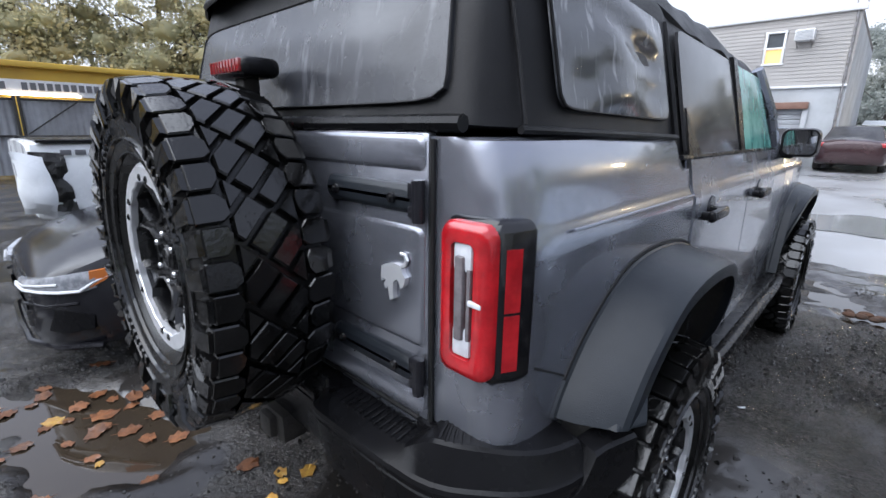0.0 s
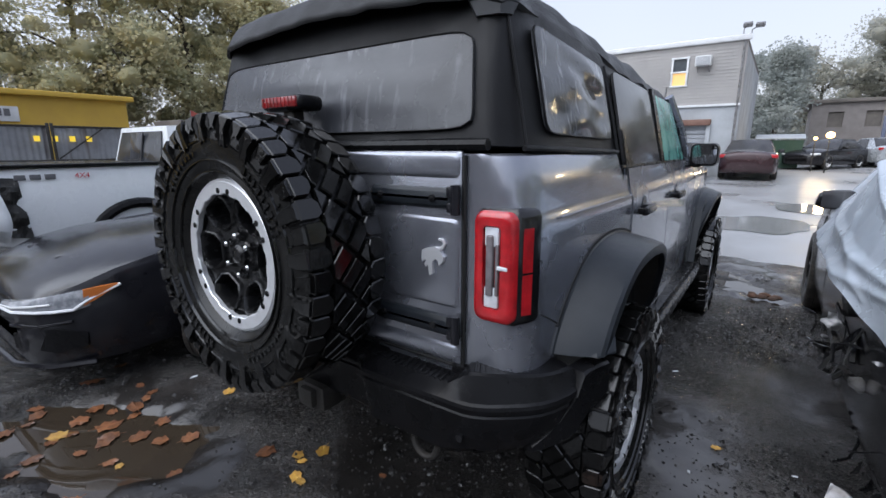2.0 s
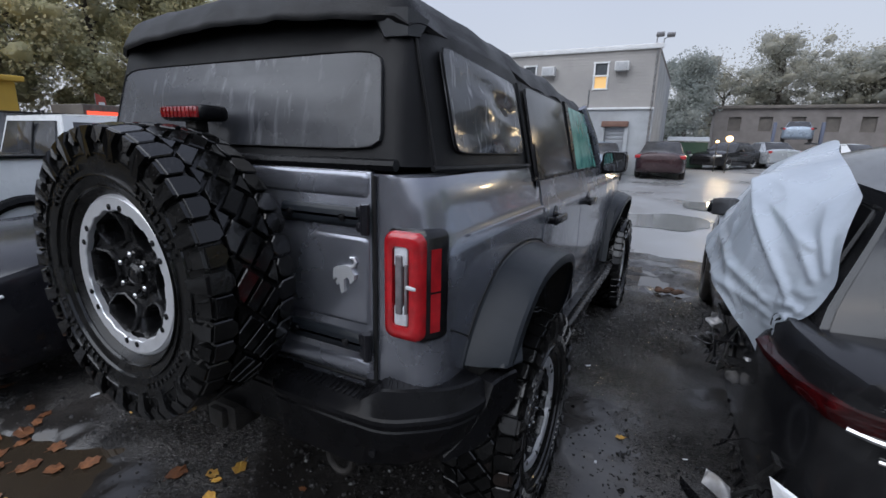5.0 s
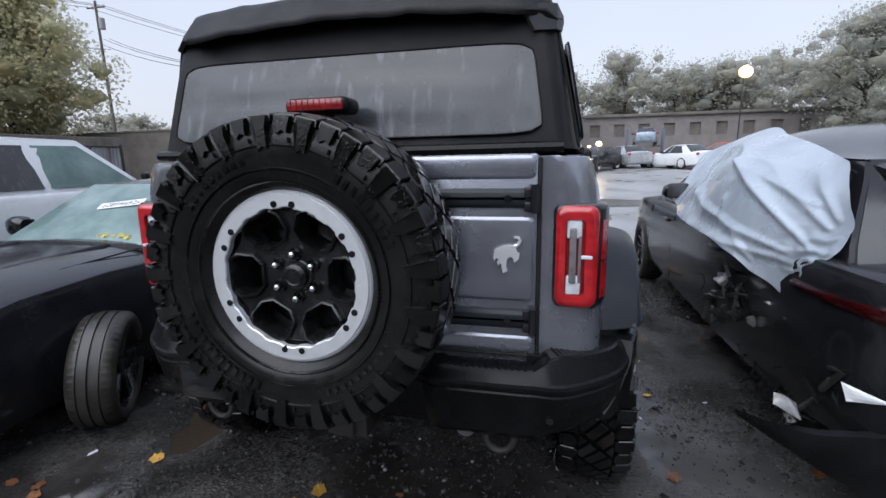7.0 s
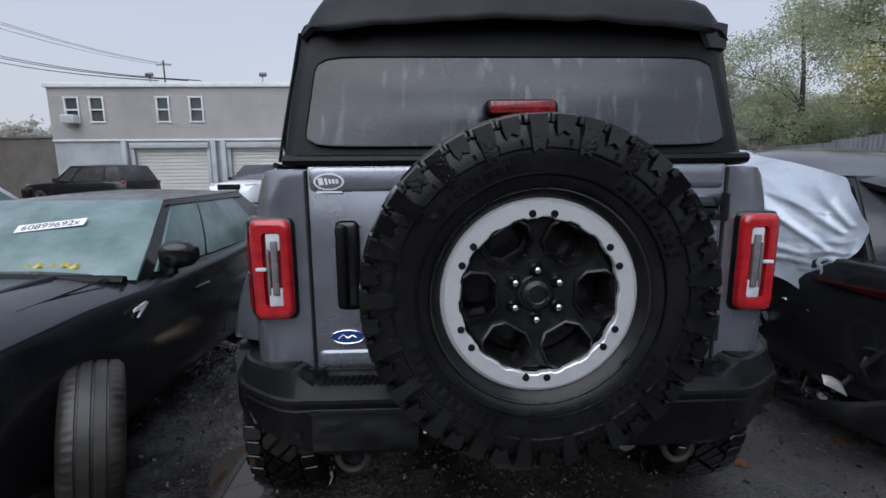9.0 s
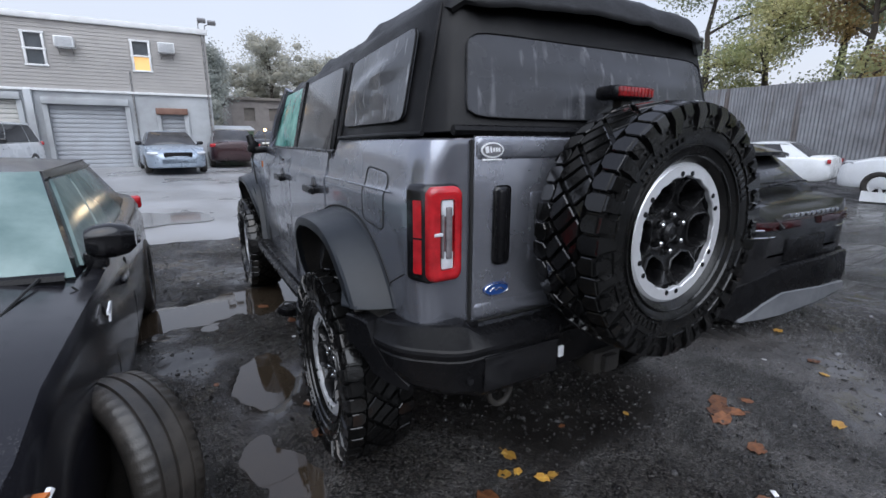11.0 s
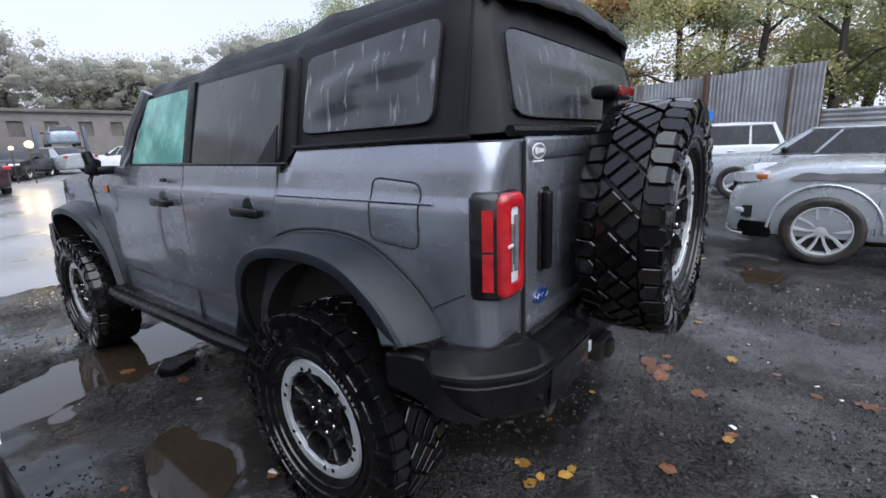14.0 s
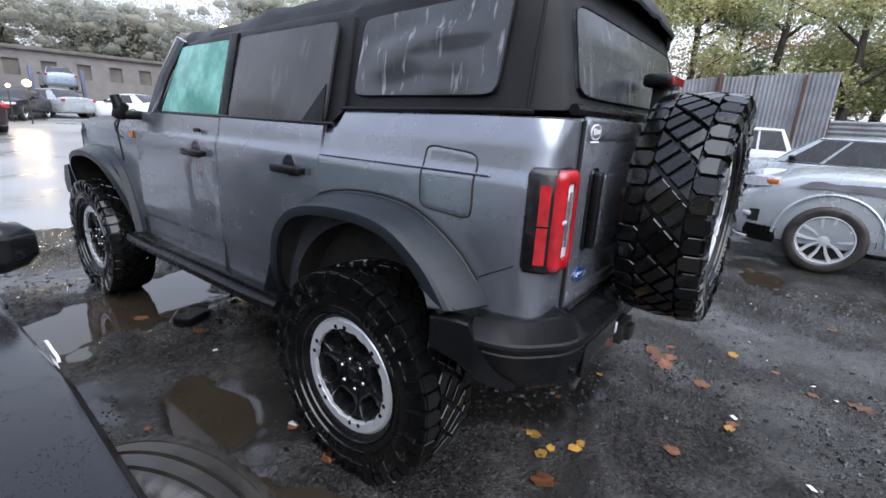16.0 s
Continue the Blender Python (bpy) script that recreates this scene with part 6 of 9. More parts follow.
    for k in range(4):
        box(bm, (0, d["nose"] + 0.034, d["grille_z"] - d["grille_h"] * 0.34 + d["grille_h"] * 0.22 * k), (w * 0.8, 0.012, 0.012), 0.003)
    part("grille", bm, M["black_plastic"], root)
    bm = B()
    box(bm, (0, (d["axles"][0] + d["axles"][1]) / 2, 0.32), (w * 1.6, L * 0.72, 0.2), 0.05)
    part("underbody", bm, M["undercarriage"], root)
    return root


def sedan_plan(l=4.9, w=0.93, h=1.42, belt=0.93):
    f, r = l / 2, -l / 2
    return {"w": w, "l": l, "wr": 0.335, "axles": (r + 1.08, f - 0.95), "nose": f - 0.04, "grille_z": 0.52, "grille_h": 0.22, "head": (f - 0.10, 0.68, w - 0.36), "tail": (r + 0.08, 0.86, w - 0.23), "tail_w": 0.36,
            "body": [(r, w - 0.28, 0.40, 0.80, 0.86), (r + 0.03, w - 0.16, 0.33, 0.90, 0.98), (r + 0.12, w - 0.09, 0.26, 0.95, 1.03), (r + 0.45, w - 0.03, 0.22, belt + 0.03, 1.03), (r + 1.0, w, 0.2, belt + 0.01, 0.98), (0, w, 0.19, belt - 0.02, 0.95), (f - 1.75, w, 0.19, belt - 0.03, 0.96),
                     (f - 1.2, w, 0.2, belt - 0.02, 0.955), (f - 0.72, w - 0.02, 0.2, belt - 0.05, 0.925), (f - 0.45, w - 0.06, 0.2, 0.785, 0.87), (f - 0.28, w - 0.13, 0.2, 0.73, 0.81), (f - 0.12, w - 0.25, 0.22, 0.67, 0.74), (f - 0.03, w - 0.36, 0.24, 0.60, 0.66), (f, w - 0.45, 0.3, 0.52, 0.56)],
            "cabin": (f - 1.72, f - 2.45, r + 1.15, r + 0.48, belt, h, w - 0.13, w - 0.32), "doors": (f - 1.55, -0.05, r + 1.55), "handles": (0.12 + 0.12, r + 1.55), "pillar": -0.10, "rear_gap": 0.62}


def suv_plan(l=4.8, w=0.96, h=1.68, belt=1.08):
    f, r = l / 2, -l / 2
    return {"w": w, "l": l, "wr": 0.375, "axles": (r + 0.98, f - 0.92), "nose": f - 0.03, "grille_z": 0.80, "grille_h": 0.26, "head": (f - 0.08, 0.92, w - 0.36), "tail": (r + 0.14, 1.02, w - 0.2), "tail_w": 0.34, "tail_h": 0.12,
            "body": [(r, w - 0.22, 0.45, 0.86, 0.90), (r + 0.03, w - 0.10, 0.36, 1.0, 1.04), (r + 0.14, w - 0.05, 0.32, belt, belt + 0.02), (r + 0.5, w - 0.01, 0.3, belt, belt + 0.02), (r + 1.0, w, 0.28, belt, belt + 0.02), (0, w, 0.28, belt - 0.02, belt), (f - 1.6, w, 0.28, belt - 0.03, belt + 0.02),
                     (f - 1.1, w, 0.28, belt - 0.05, belt + 0.01), (f - 0.6, w - 0.02, 0.28, belt - 0.09, belt - 0.03), (f - 0.2, w - 0.07, 0.28, 0.92, 0.97), (f - 0.06, w - 0.14, 0.3, 0.84, 0.88), (f, w - 0.25, 0.34, 0.72, 0.75)],
            "cabin": (f - 1.45, f - 2.15, r + 0.38, r + 0.08, belt, h, w - 0.11, w - 0.27), "doors": (f - 1.35, 0.1, r + 1.25), "handles": (0.35, r + 1.35), "pillar": 0.06, "rear_gap": 0.86, "quarter": True}


# the damaged dark saloon beside the truck, nose towards the open side
plan = sedan_plan(4.94, 0.935, 1.365, 0.905)
nose = 4.94 / 2
plan["body"][-5:] = [(nose - 0.45, 0.91, 0.19, 0.80, 0.87), (nose - 0.28, 0.865, 0.19, 0.735, 0.81), (nose - 0.12, 0.765, 0.19, 0.675, 0.74), (nose - 0.03, 0.64, 0.20, 0.61, 0.66), (nose, 0.54, 0.26, 0.53, 0.57)]
plan.update({"screen": "glass_pale", "side": "glass_pale", "trim": "black_gloss", "mirror_y": 0.49, "mirror_z": 0.035, "mirror_big": True})
saloon = motor_car("saloon_car", "dark grey saloon with a lot label on its fogged windscreen", pose(-2.80, 1.95, -0.015, 0, 0, 180), "dark_paint", plan, "glass_dark", (0.235, 0.235, "five", "rim"), lights=True, turn=27, skip=("headlight", ("wheel", -1, True)))
road_wheel(saloon, pose(-0.965, 1.43, 0.335, 0, 6, 180 + 33), 0.335, 0.235, 0.235, "five", "rim")
f = 4.94 / 2
for pts in ([(0.70, f - 1.62, 0.935), (0.66, f - 1.1, 0.905), (0.60, f - 0.6, 0.83), (0.52, f - 0.26, 0.765)], [(-0.70, f - 1.62, 0.935), (-0.66, f - 1.1, 0.905), (-0.60, f - 0.6, 0.83), (-0.52, f - 0.26, 0.765)]):
    bm = B()
    tube(bm, pts, 0.006, 5)
    part("bonnet_gap", bm, M["seam"], saloon)
bm = B()
for s in (-1, 1):
    tube(bm, [(s * 0.42, f - 1.6, 0.948), (s * 0.38, f - 1.0, 0.915), (s * 0.30, f - 0.3, 0.80)], 0.022, 8)
part("bonnet_crease", bm, M["dark_paint"], saloon)
bm = B()
tube(bm, [(-0.78, f - 1.66, 0.915), (0, f - 1.60, 0.955), (0.78, f - 1.66, 0.915)], 0.03, 8)
part("cowl", bm, M["black_plastic"], saloon)
for s in (-1, 1):
    bm = B()
    lamp_line = [(0.36, f + 0.016, 0.560, 0.604), (0.54, f + 0.000, 0.558, 0.626), (0.665, f - 0.060, 0.560, 0.648), (0.760, f - 0.135, 0.562, 0.668), (0.826, f - 0.225, 0.566, 0.684), (0.862, f - 0.30, 0.590, 0.694)]
    loft(bm, [[(s * (x - 0.05), y - 0.05, z0), (s * (x + 0.006), y + 0.006, z0), (s * (x + 0.010), y + 0.010, (z0 + z1) / 2), (s * (x - 0.004), y - 0.006, z1), (s * (x - 0.06), y - 0.06, z1)] for x, y, z0, z1 in lamp_line])
    hl = part("headlight", bm, M["headlamp"], saloon, "slim headlight with a bright lower strip")
    bm = B()
    tube(bm, [(s * (x + 0.012), y + 0.012, z0 + 0.010) for x, y, z0, z1 in lamp_line[:5]] + [(s * 0.862, f - 0.285, 0.625), (s * 0.912, f - 0.455, 0.700)], 0.010, 6)
    part("lamp_line", bm, M["sticker_white"], hl)
    bm = B()
    tube(bm, [(s * (x + 0.012), y + 0.012, z0 * 0.45 + z1 * 0.55) for x, y, z0, z1 in lamp_line[:4]], 0.007, 6)
    part("lamp_bar", bm, M["alloy"], hl)
    bm = B()
    loft(bm, [[(s * (x - 0.03), y, z0), (s * (x + 0.014), y + 0.006, z0), (s * (x + 0.012), y, z1), (s * (x - 0.03), y - 0.01, z1)] for x, y, z0, z1 in ((0.846, f - 0.270, 0.592, 0.690), (0.872, f - 0.335, 0.628, 0.698), (0.902, f - 0.44, 0.690, 0.704))])
    part("amber_corner", bm, M["amber"], hl, "amber corner lamp")
    bm = B()
    loft(bm, [[(s * 0.50, f - 0.06, 0.33), (s * 0.50, f + 0.015, 0.33), (s * 0.50, f + 0.015, 0.42), (s * 0.50, f - 0.06, 0.44)], [(s * 0.74, f - 0.20, 0.32), (s * 0.775, f - 0.105, 0.32), (s * 0.775, f - 0.115, 0.47), (s * 0.74, f - 0.22, 0.48)], [(s * 0.82, f - 0.30, 0.33), (s * 0.862, f - 0.25, 0.34), (s * 0.862, f - 0.26, 0.42), (s * 0.82, f - 0.31, 0.43)]])
    part("bumper_intake", bm, M["black_plastic"], saloon)
    bm = B()
    tube(bm, [(s * 0.0, f + 0.03, 0.205), (s * 0.45, f + 0.02, 0.205), (s * 0.70, f - 0.09, 0.21), (s * 0.87, f - 0.28, 0.225)], 0.020, 6)
    tube(bm, [(s * 0.50, f + 0.018, 0.475), (s * 0.70, f - 0.065, 0.480), (s * 0.835, f - 0.20, 0.505)], 0.010, 6)
    part("bumper_lip", bm, M["dark_paint"], saloon)
bm = B()
prism(bm, [(f - 1.50, 0.745), (f - 1.60, 0.805), (f - 1.575, 0.815), (f - 1.47, 0.80), (f - 1.465, 0.785), (f - 1.54, 0.785), (f - 1.49, 0.748)], -0.938, -0.930, "x")
part("side_badge", bm, M["sticker_white"], saloon, "small white side badge")
# lot label inside the top of the windscreen
yA, yAt, yCt, yC, zb, zr, wb, wt = plan["cabin"]
nrm = Vector((0, zr - 0.03 - zb, yA - yAt)).normalized()
lab = Matrix.Translation(Vector((-0.08, yA + (yAt - yA) * 0.62, zb + (zr - 0.03 - zb) * 0.62)) + Vector((0, 0.09, 0.015)) * 0.9 + nrm * 0.012)
tilt = Matrix(((-1, 0, 0), (0, -(yA - yAt) / math.hypot(yA - yAt, zr - zb), nrm.y), (0, (zr - zb) / math.hypot(yA - yAt, zr - zb), nrm.z))).to_4x4()
lab = lab @ tilt @ pose(0, 0, 0, 0, 0, 11)
bm = B()
box(bm, (0, 0, 0), (0.40, 0.078, 0.001))
card = share("lot_label", part("lot_label", bm, M["paper"], None, smooth=False).data, saloon, lab, "white paper label with a printed number")
bpy.data.objects.remove(bpy.data.objects["lot_label"]) if card.name != "lot_label" else None
lettering("60899692x", 0.076, pose(0, -0.002, 0.0012), M["ink"], card, 0.0004)
bm = B()
for k in range(5):
    tube(bm, [(-0.10 - 0.07 * k, yA - 0.10 + 0.03 * math.sin(k * 2.1), zb + 0.05), (-0.16 - 0.07 * k, yA - 0.07, zb + 0.075 + 0.012 * (k % 2))], 0.02, 6)
part("yellow_cloth", bm, material("yellow_cloth", (0.6, 0.5, 0.12), 0.8), saloon, "yellow rag behind the windscreen")

# black wrecked SUV on the other side, tail towards the open side, under a plastic sheet
plan = suv_plan(4.80, 0.96, 1.67, 1.04)
rr = -2.4
plan.update({"rear_gap": 0.86, "quarter": True, "rear_bulge": 0.17, "back": "black_paint"})
plan["body"][:3] = [(rr - 0.165, 0.55, 0.46, 0.82, 0.86), (rr - 0.145, 0.70, 0.40, 0.93, 0.97), (rr - 0.10, 0.82, 0.36, 1.01, 1.04), (rr + 0.0, 0.89, 0.33, 1.03, 1.06), (rr + 0.2, 0.94, 0.32, 1.04, 1.06)]
plan["cabin"] = (0.95, 0.25, rr + 0.55, rr + 0.16, 1.04, 1.56, 0.84, 0.67)
plan.update({"crown": 0.17, "mirror_y": -0.12, "mirror_z": 0.08, "torn_out": [((-0.98, -1.72, 0.46), 0.40, 0.47), ((-0.98, -1.05, 0.50), 0.36, 0.42)]})
wreck = motor_car("wrecked_suv", "black wrecked SUV with torn rear corner under a silver sheet", pose(2.735, 2.90, 0, 0, 0, 0), "black_paint", plan, "glass_black", (0.25, 0.25, "split", "rim"), lights=False, skip=(("wheel", -1, False),))
r = -2.4
for s in (-1, 1):
    bm = B()
    rows = []
    for x, y, z, hh in ((0.16, r - 0.172, 0.880, 0.030), (0.45, r - 0.168, 0.882, 0.032), (0.66, r - 0.150, 0.886, 0.036), (0.77, r - 0.120, 0.892, 0.036), (0.835, r - 0.075, 0.900, 0.030), (0.895, r + 0.035, 0.908, 0.020), (0.950, r + 0.22, 0.915, 0.012), (0.962, r + 0.34, 0.918, 0.006)):
        rows.append([(s * (x - 0.04), y + 0.05, z - hh), (s * (x + 0.006), y - 0.012, z - hh * 0.9), (s * (x + 0.008), y - 0.016, z), (s * (x + 0.004), y - 0.012, z + hh * 0.9), (s * (x - 0.04), y + 0.05, z + hh)])
    loft(bm, rows)
    part("tail_light", bm, M["red_dim"], wreck, "slim dark red tail light")
    bm = B()
    tube(bm, [(s * 0.50, r - 0.172, 0.800), (s * 0.62, r - 0.162, 0.803), (s * 0.73, r - 0.140, 0.808)], 0.006, 6)
    tube(bm, [(s * 0.66, r - 0.168, 0.862), (s * 0.75, r - 0.145, 0.866), (s * 0.80, r - 0.118, 0.868)], 0.008, 6)
    part("trim_strip", bm, M["chrome"], wreck)
bm = B()
patch(bm, (-0.66, r + 0.60, 1.535), (0.66, r + 0.60, 1.535), (0.60, r + 0.30, 1.455), (-0.60, r + 0.30, 1.455), 14, 4, (0, 0, 0.01), thick=(0, 0, -0.035), f=lambda u, v, p: p + Vector((0, -0.12 * 4 * u * (1 - u) * v, 0.035 * 4 * u * (1 - u))))
part("spoiler", bm, M["black_gloss"], wreck, "roof spoiler")
yA, yAt, yCt, yC, zb, zr, wb, wt = plan["cabin"]
bm = B()
patch(bm, (-wb + 0.36, yC - 0.010, zb + 0.09), (wb - 0.17, yC - 0.005, zb + 0.09), (wt - 0.10, yCt - 0.09, zr - 0.13), (-wt + 0.16, yCt - 0.09, zr - 0.13), 14, 8, (0, -0.15, 0.015), thick=(0, 0.02, -0.01))
part("rear_glass", bm, M["glass_fog"], wreck, "grey rain-fogged rear glass")
bm = B()
tube(bm, [(-0.30, yC - 0.14, zb + 0.12), (0.0, yC - 0.17, zb + 0.16), (0.25, yC - 0.15, zb + 0.15)], 0.012, 6)
part("wiper", bm, M["black_plastic"], wreck)
bm = B()
tube(bm, [(-0.62, yC + 0.12, zr - 0.15), (-0.56, yC - 0.06, zb + 0.20), (-0.48, yC - 0.16, zb + 0.02), (-0.46, yC - 0.36, zb - 0.18)], 0.020, 8)
part("torn_seal", bm, M["black_plastic"], wreck, "loose rubber hatch seal")
for k in range(10):
    bm = B()
    box(bm, (-0.30 + 0.085 * k, r - 0.165 + 0.02 * abs(-0.30 + 0.085 * k), 0.945), (0.05, 0.03, 0.028), 0.002)
    part("letter_bar", bm, M["chrome"], wreck)
bm = B()
box(bm, (0.0, r - 0.170, 0.68), (0.62, 0.02, 0.17), 0.01)
part("plate_recess", bm, M["black_plastic"], wreck)
bm = B()
loft(bm, [[(x, r - 0.15 + 0.20 * abs(x) ** 3, 0.26), (x, r - 0.185 + 0.20 * abs(x) ** 3, 0.285), (x, r - 0.16 + 0.20 * abs(x) ** 3, 0.315), (x, r - 0.05 + 0.20 * abs(x) ** 3, 0.29)] for x in (-0.1, 0.2, 0.5, 0.75, 0.9)])
part("bumper_trim", bm, M["alloy"], wreck, "grey lower bumper trim")
bm = B()
loft(bm, [[(x, r - 0.10 + 0.20 * abs(x) ** 3, 0.27), (x, r - 0.165 + 0.20 * abs(x) ** 3, 0.32), (x, r - 0.185 + 0.20 * abs(x) ** 3, 0.45), (x, r - 0.16 + 0.20 * abs(x) ** 3, 0.56), (x, r - 0.02 + 0.20 * abs(x) ** 3, 0.58)] for x in (-0.35, -0.1, 0.2, 0.5, 0.75, 0.92)])
part("rear_bumper", bm, M["black_paint"], wreck, "cracked black rear bumper")
# bared structure where the left rear corner is torn open
SPILL = [(-1.05, -1.50, 0.72, 16, 0.09), (-0.85, -2.10, 0.36, 22, 0.09), (-0.93, -1.80, 0.52, 14, 0.11)]
bm = B()
patch(bm, (-0.66, r + 0.24, 0.40), (-0.72, 1.0, 0.38), (-0.90, 1.15, 0.90), (-0.86, r + 0.24, 0.86), 64, 26, (-0.01, 0, 0), f=lambda u, v, p: p + Vector((0.05 * noise.noise(p * 4) + 0.035 * noise.noise(p * 11) + 0.02 * noise.noise(p * 27), 0.04 * noise.noise(p * 7), 0.04 * noise.noise(p * 9))))
part("torn_side", bm, M["dark_cavity"], wreck, "torn crumpled side metal", False)
rg = random.Random(9)
for k in range(26):
    bm = B()
    y = rg.uniform(r - 0.02, r + 1.5)
    x = -0.86 + rg.uniform(-0.10, 0.08)
    z = rg.uniform(0.42, 0.86)
    p0 = Vector((x, y, z))
    pts = [p0]
    for i in range(3):
        p0 = p0 + Vector((rg.uniform(-0.07, 0.05), rg.uniform(-0.10, 0.10), rg.uniform(-0.10, 0.05)))
        pts.append(p0)
    if k % 3:
        tube(bm, pts, rg.uniform(0.005, 0.014), 5)
        part("torn_strip", bm, M["dark_cavity" if k % 5 else "steel"], wreck)
    else:
        patch(bm, pts[0], pts[1], pts[2], pts[3], 4, 4, (0, 0, 0), 0.05)
        part("torn_panel", bm, M["dark_cavity" if k % 2 else "black_paint"], wreck, smooth=False)
bm = B()
patch(bm, (-0.935, r - 0.07, 0.635), (-0.91, r - 0.08, 0.560), (-0.775, r - 0.12, 0.575), (-0.86, r - 0.10, 0.607), 4, 4, (0, -0.01, 0), 0.008)
part("torn_foil", bm, M["sticker_white"], wreck, "torn pale plastic flap", False)
bm = B()
patch(bm, (-1.10, r + 0.06, 0.44), (-0.99, r + 0.03, 0.42), (-1.0, r + 0.07, 0.465), (-1.09, r + 0.09, 0.475), 9, 9, (0, 0, 0.02), 0.05)
part("crumpled_foil", bm, M["steel"], wreck, "crumpled pale foil", False)
# loose bumper skin hanging to the ground
bm = B()
loft(bm, [[(x, y + 0.01, zt), (x, y - 0.02, zt - 0.008), (x, y - 0.036, (zt + zb) / 2), (x, y - 0.020, zb), (x, y + 0.015, zb + 0.004)] for x, y, zt, zb in (
    (-1.136, r + 0.30, 0.278, 0.262), (-1.06, r + 0.12, 0.325, 0.262), (-0.95, r - 0.03, 0.395, 0.235), (-0.80, r - 0.10, 0.450, 0.180), (-0.60, r - 0.15, 0.505, 0.165), (-0.36, r - 0.185, 0.560, 0.170), (0.2, r - 0.205, 0.57, 0.17), (0.75, r - 0.17, 0.57, 0.18), (0.92, r - 0.06, 0.57, 0.20))])
part("hanging_bumper", bm, M["black_plastic"], wreck, "torn-off bumper skin hanging low")
bm = B()
loft(bm, [[(x, y - 0.01, z + 0.01), (x, y - 0.045, z), (x, y - 0.05, z - h), (x, y - 0.01, z - h - 0.01)] for x, y, z, h in ((-0.76, r - 0.110, 0.175, 0.004), (-0.68, r - 0.130, 0.215, 0.040), (-0.56, r - 0.160, 0.290, 0.110), (-0.36, r - 0.190, 0.360, 0.175), (0.15, r - 0.210, 0.33, 0.120), (0.72, r - 0.180, 0.29, 0.06))])
part("skid_trim", bm, material("worn_grey_plastic", (0.085, 0.09, 0.10), 0.4, 0.0, (0.13, 0.135, 0.145), 9, bump=0.08, bump_scale=200), wreck, "curved grey skid trim")

# roof lowered and narrowed so the sheet fits over it in the camera's view
for ob in wreck.children:
    if ob.type == "MESH":
        for v in ob.data.vertices:
            c = v.co
            high = max(0.0, min(1.0, (c.z - 1.12) / 0.36))
            if high and ob.matrix_basis == Matrix():
                c.z -= high * (0.055 * max(0.0, min(1.0, (-0.5 - c.y) / 1.3)) + 0.030)
                c.x *= 1 - 0.07 * high
# shredded metal, foil and wiring spilling from the torn flank
rg = random.Random(31)
for cx, cy, cz, n_bits, spread_m in SPILL:
    for k in range(n_bits):
        bm = B()
        c = Vector((cx + rg.gauss(0, spread_m * 0.5), cy + rg.gauss(0, spread_m), cz + rg.gauss(0, spread_m)))
        e1, e2 = (Vector((rg.gauss(0, 1), rg.gauss(0, 1), rg.gauss(0, 1))).normalized() * rg.uniform(0.02, 0.06) for _ in range(2))
        if k % 3 == 2:
            tube(bm, [c - e1, c + e2 * 0.8, c + e1, c + e1 * 1.6 - e2], rg.uniform(0.003, 0.008), 5)
            part("torn_wire", bm, M["black_plastic"], wreck)
        else:
            patch(bm, c - e1, c + e2, c + e1, c - e2 * 0.7, 7, 7, (0, 0, 0.01), f=lambda u, v, p: p + noise.noise_vector(p * 26) * 0.020)
            part("torn_panel", bm, M["steel" if k % 2 else "black_gloss"], wreck, smooth=False)

# the silver sheet over its roof edge and flank
sheet = thing("plastic_sheet", "silver plastic sheet draped in folds over a wrecked SUV", "tarpaulin", pose(0, 0, 0))
bm = B()
nu, nv = 110, 80


def spline(pts, t):
    n = len(pts) - 1
    i = min(int(t * n), n - 1)
    f = t * n - i
    p0, p1, p2, p3 = (Vector(pts[max(i - 1, 0)]), Vector(pts[i]), Vector(pts[i + 1]), Vector(pts[min(i + 2, n)]))
    return 0.5 * (2 * p1 + (p2 - p0) * f + (2 * p0 - 5 * p1 + 4 * p2 - p3) * f * f + (3 * p1 - p0 - 3 * p2 + p3) * f ** 3)


TOP = [(2.016, 0.99, 1.450), (2.055, 1.36, 1.528), (2.10, 1.76, 1.590), (2.15, 2.20, 1.650), (2.02, 3.05, 1.49)]
LOW = [(1.833, 0.845, 0.79), (1.745, 1.11, 0.89), (1.660, 1.38, 0.985), (1.665, 2.00, 1.02), (1.73, 2.80, 1.10)]
RIDGE, KNOT = Vector((1.60, 1.455)), Vector((0.86, 1.06))
CREASES = [((1.60, 1.455), (0.86, 1.06), 0.018, 0.05), ((2.55, 1.28), (0.95, 1.02), 0.016, 0.08), ((1.62, 1.56), (0.84, 1.16), 0.018, 0.07), ((1.22, 1.50), (0.82, 1.20), 0.014, 0.06),
           ((1.95, 1.02), (0.92, 0.98), 0.014, 0.07), ((2.05, 1.58), (0.95, 1.25), 0.012, 0.06), ((1.55, 1.22), (1.45, 0.97), 0.010, 0.05), ((2.25, 1.40), (2.10, 1.06), 0.010, 0.06), ((1.30, 1.05), (1.15, 0.95), 0.010, 0.05)]
REAR = [(2.016, 0.99, 1.450), (1.95, 0.84, 1.31), (1.925, 0.725, 1.165), (1.855, 0.77, 0.98), (1.833, 0.845, 0.79)]
g = []
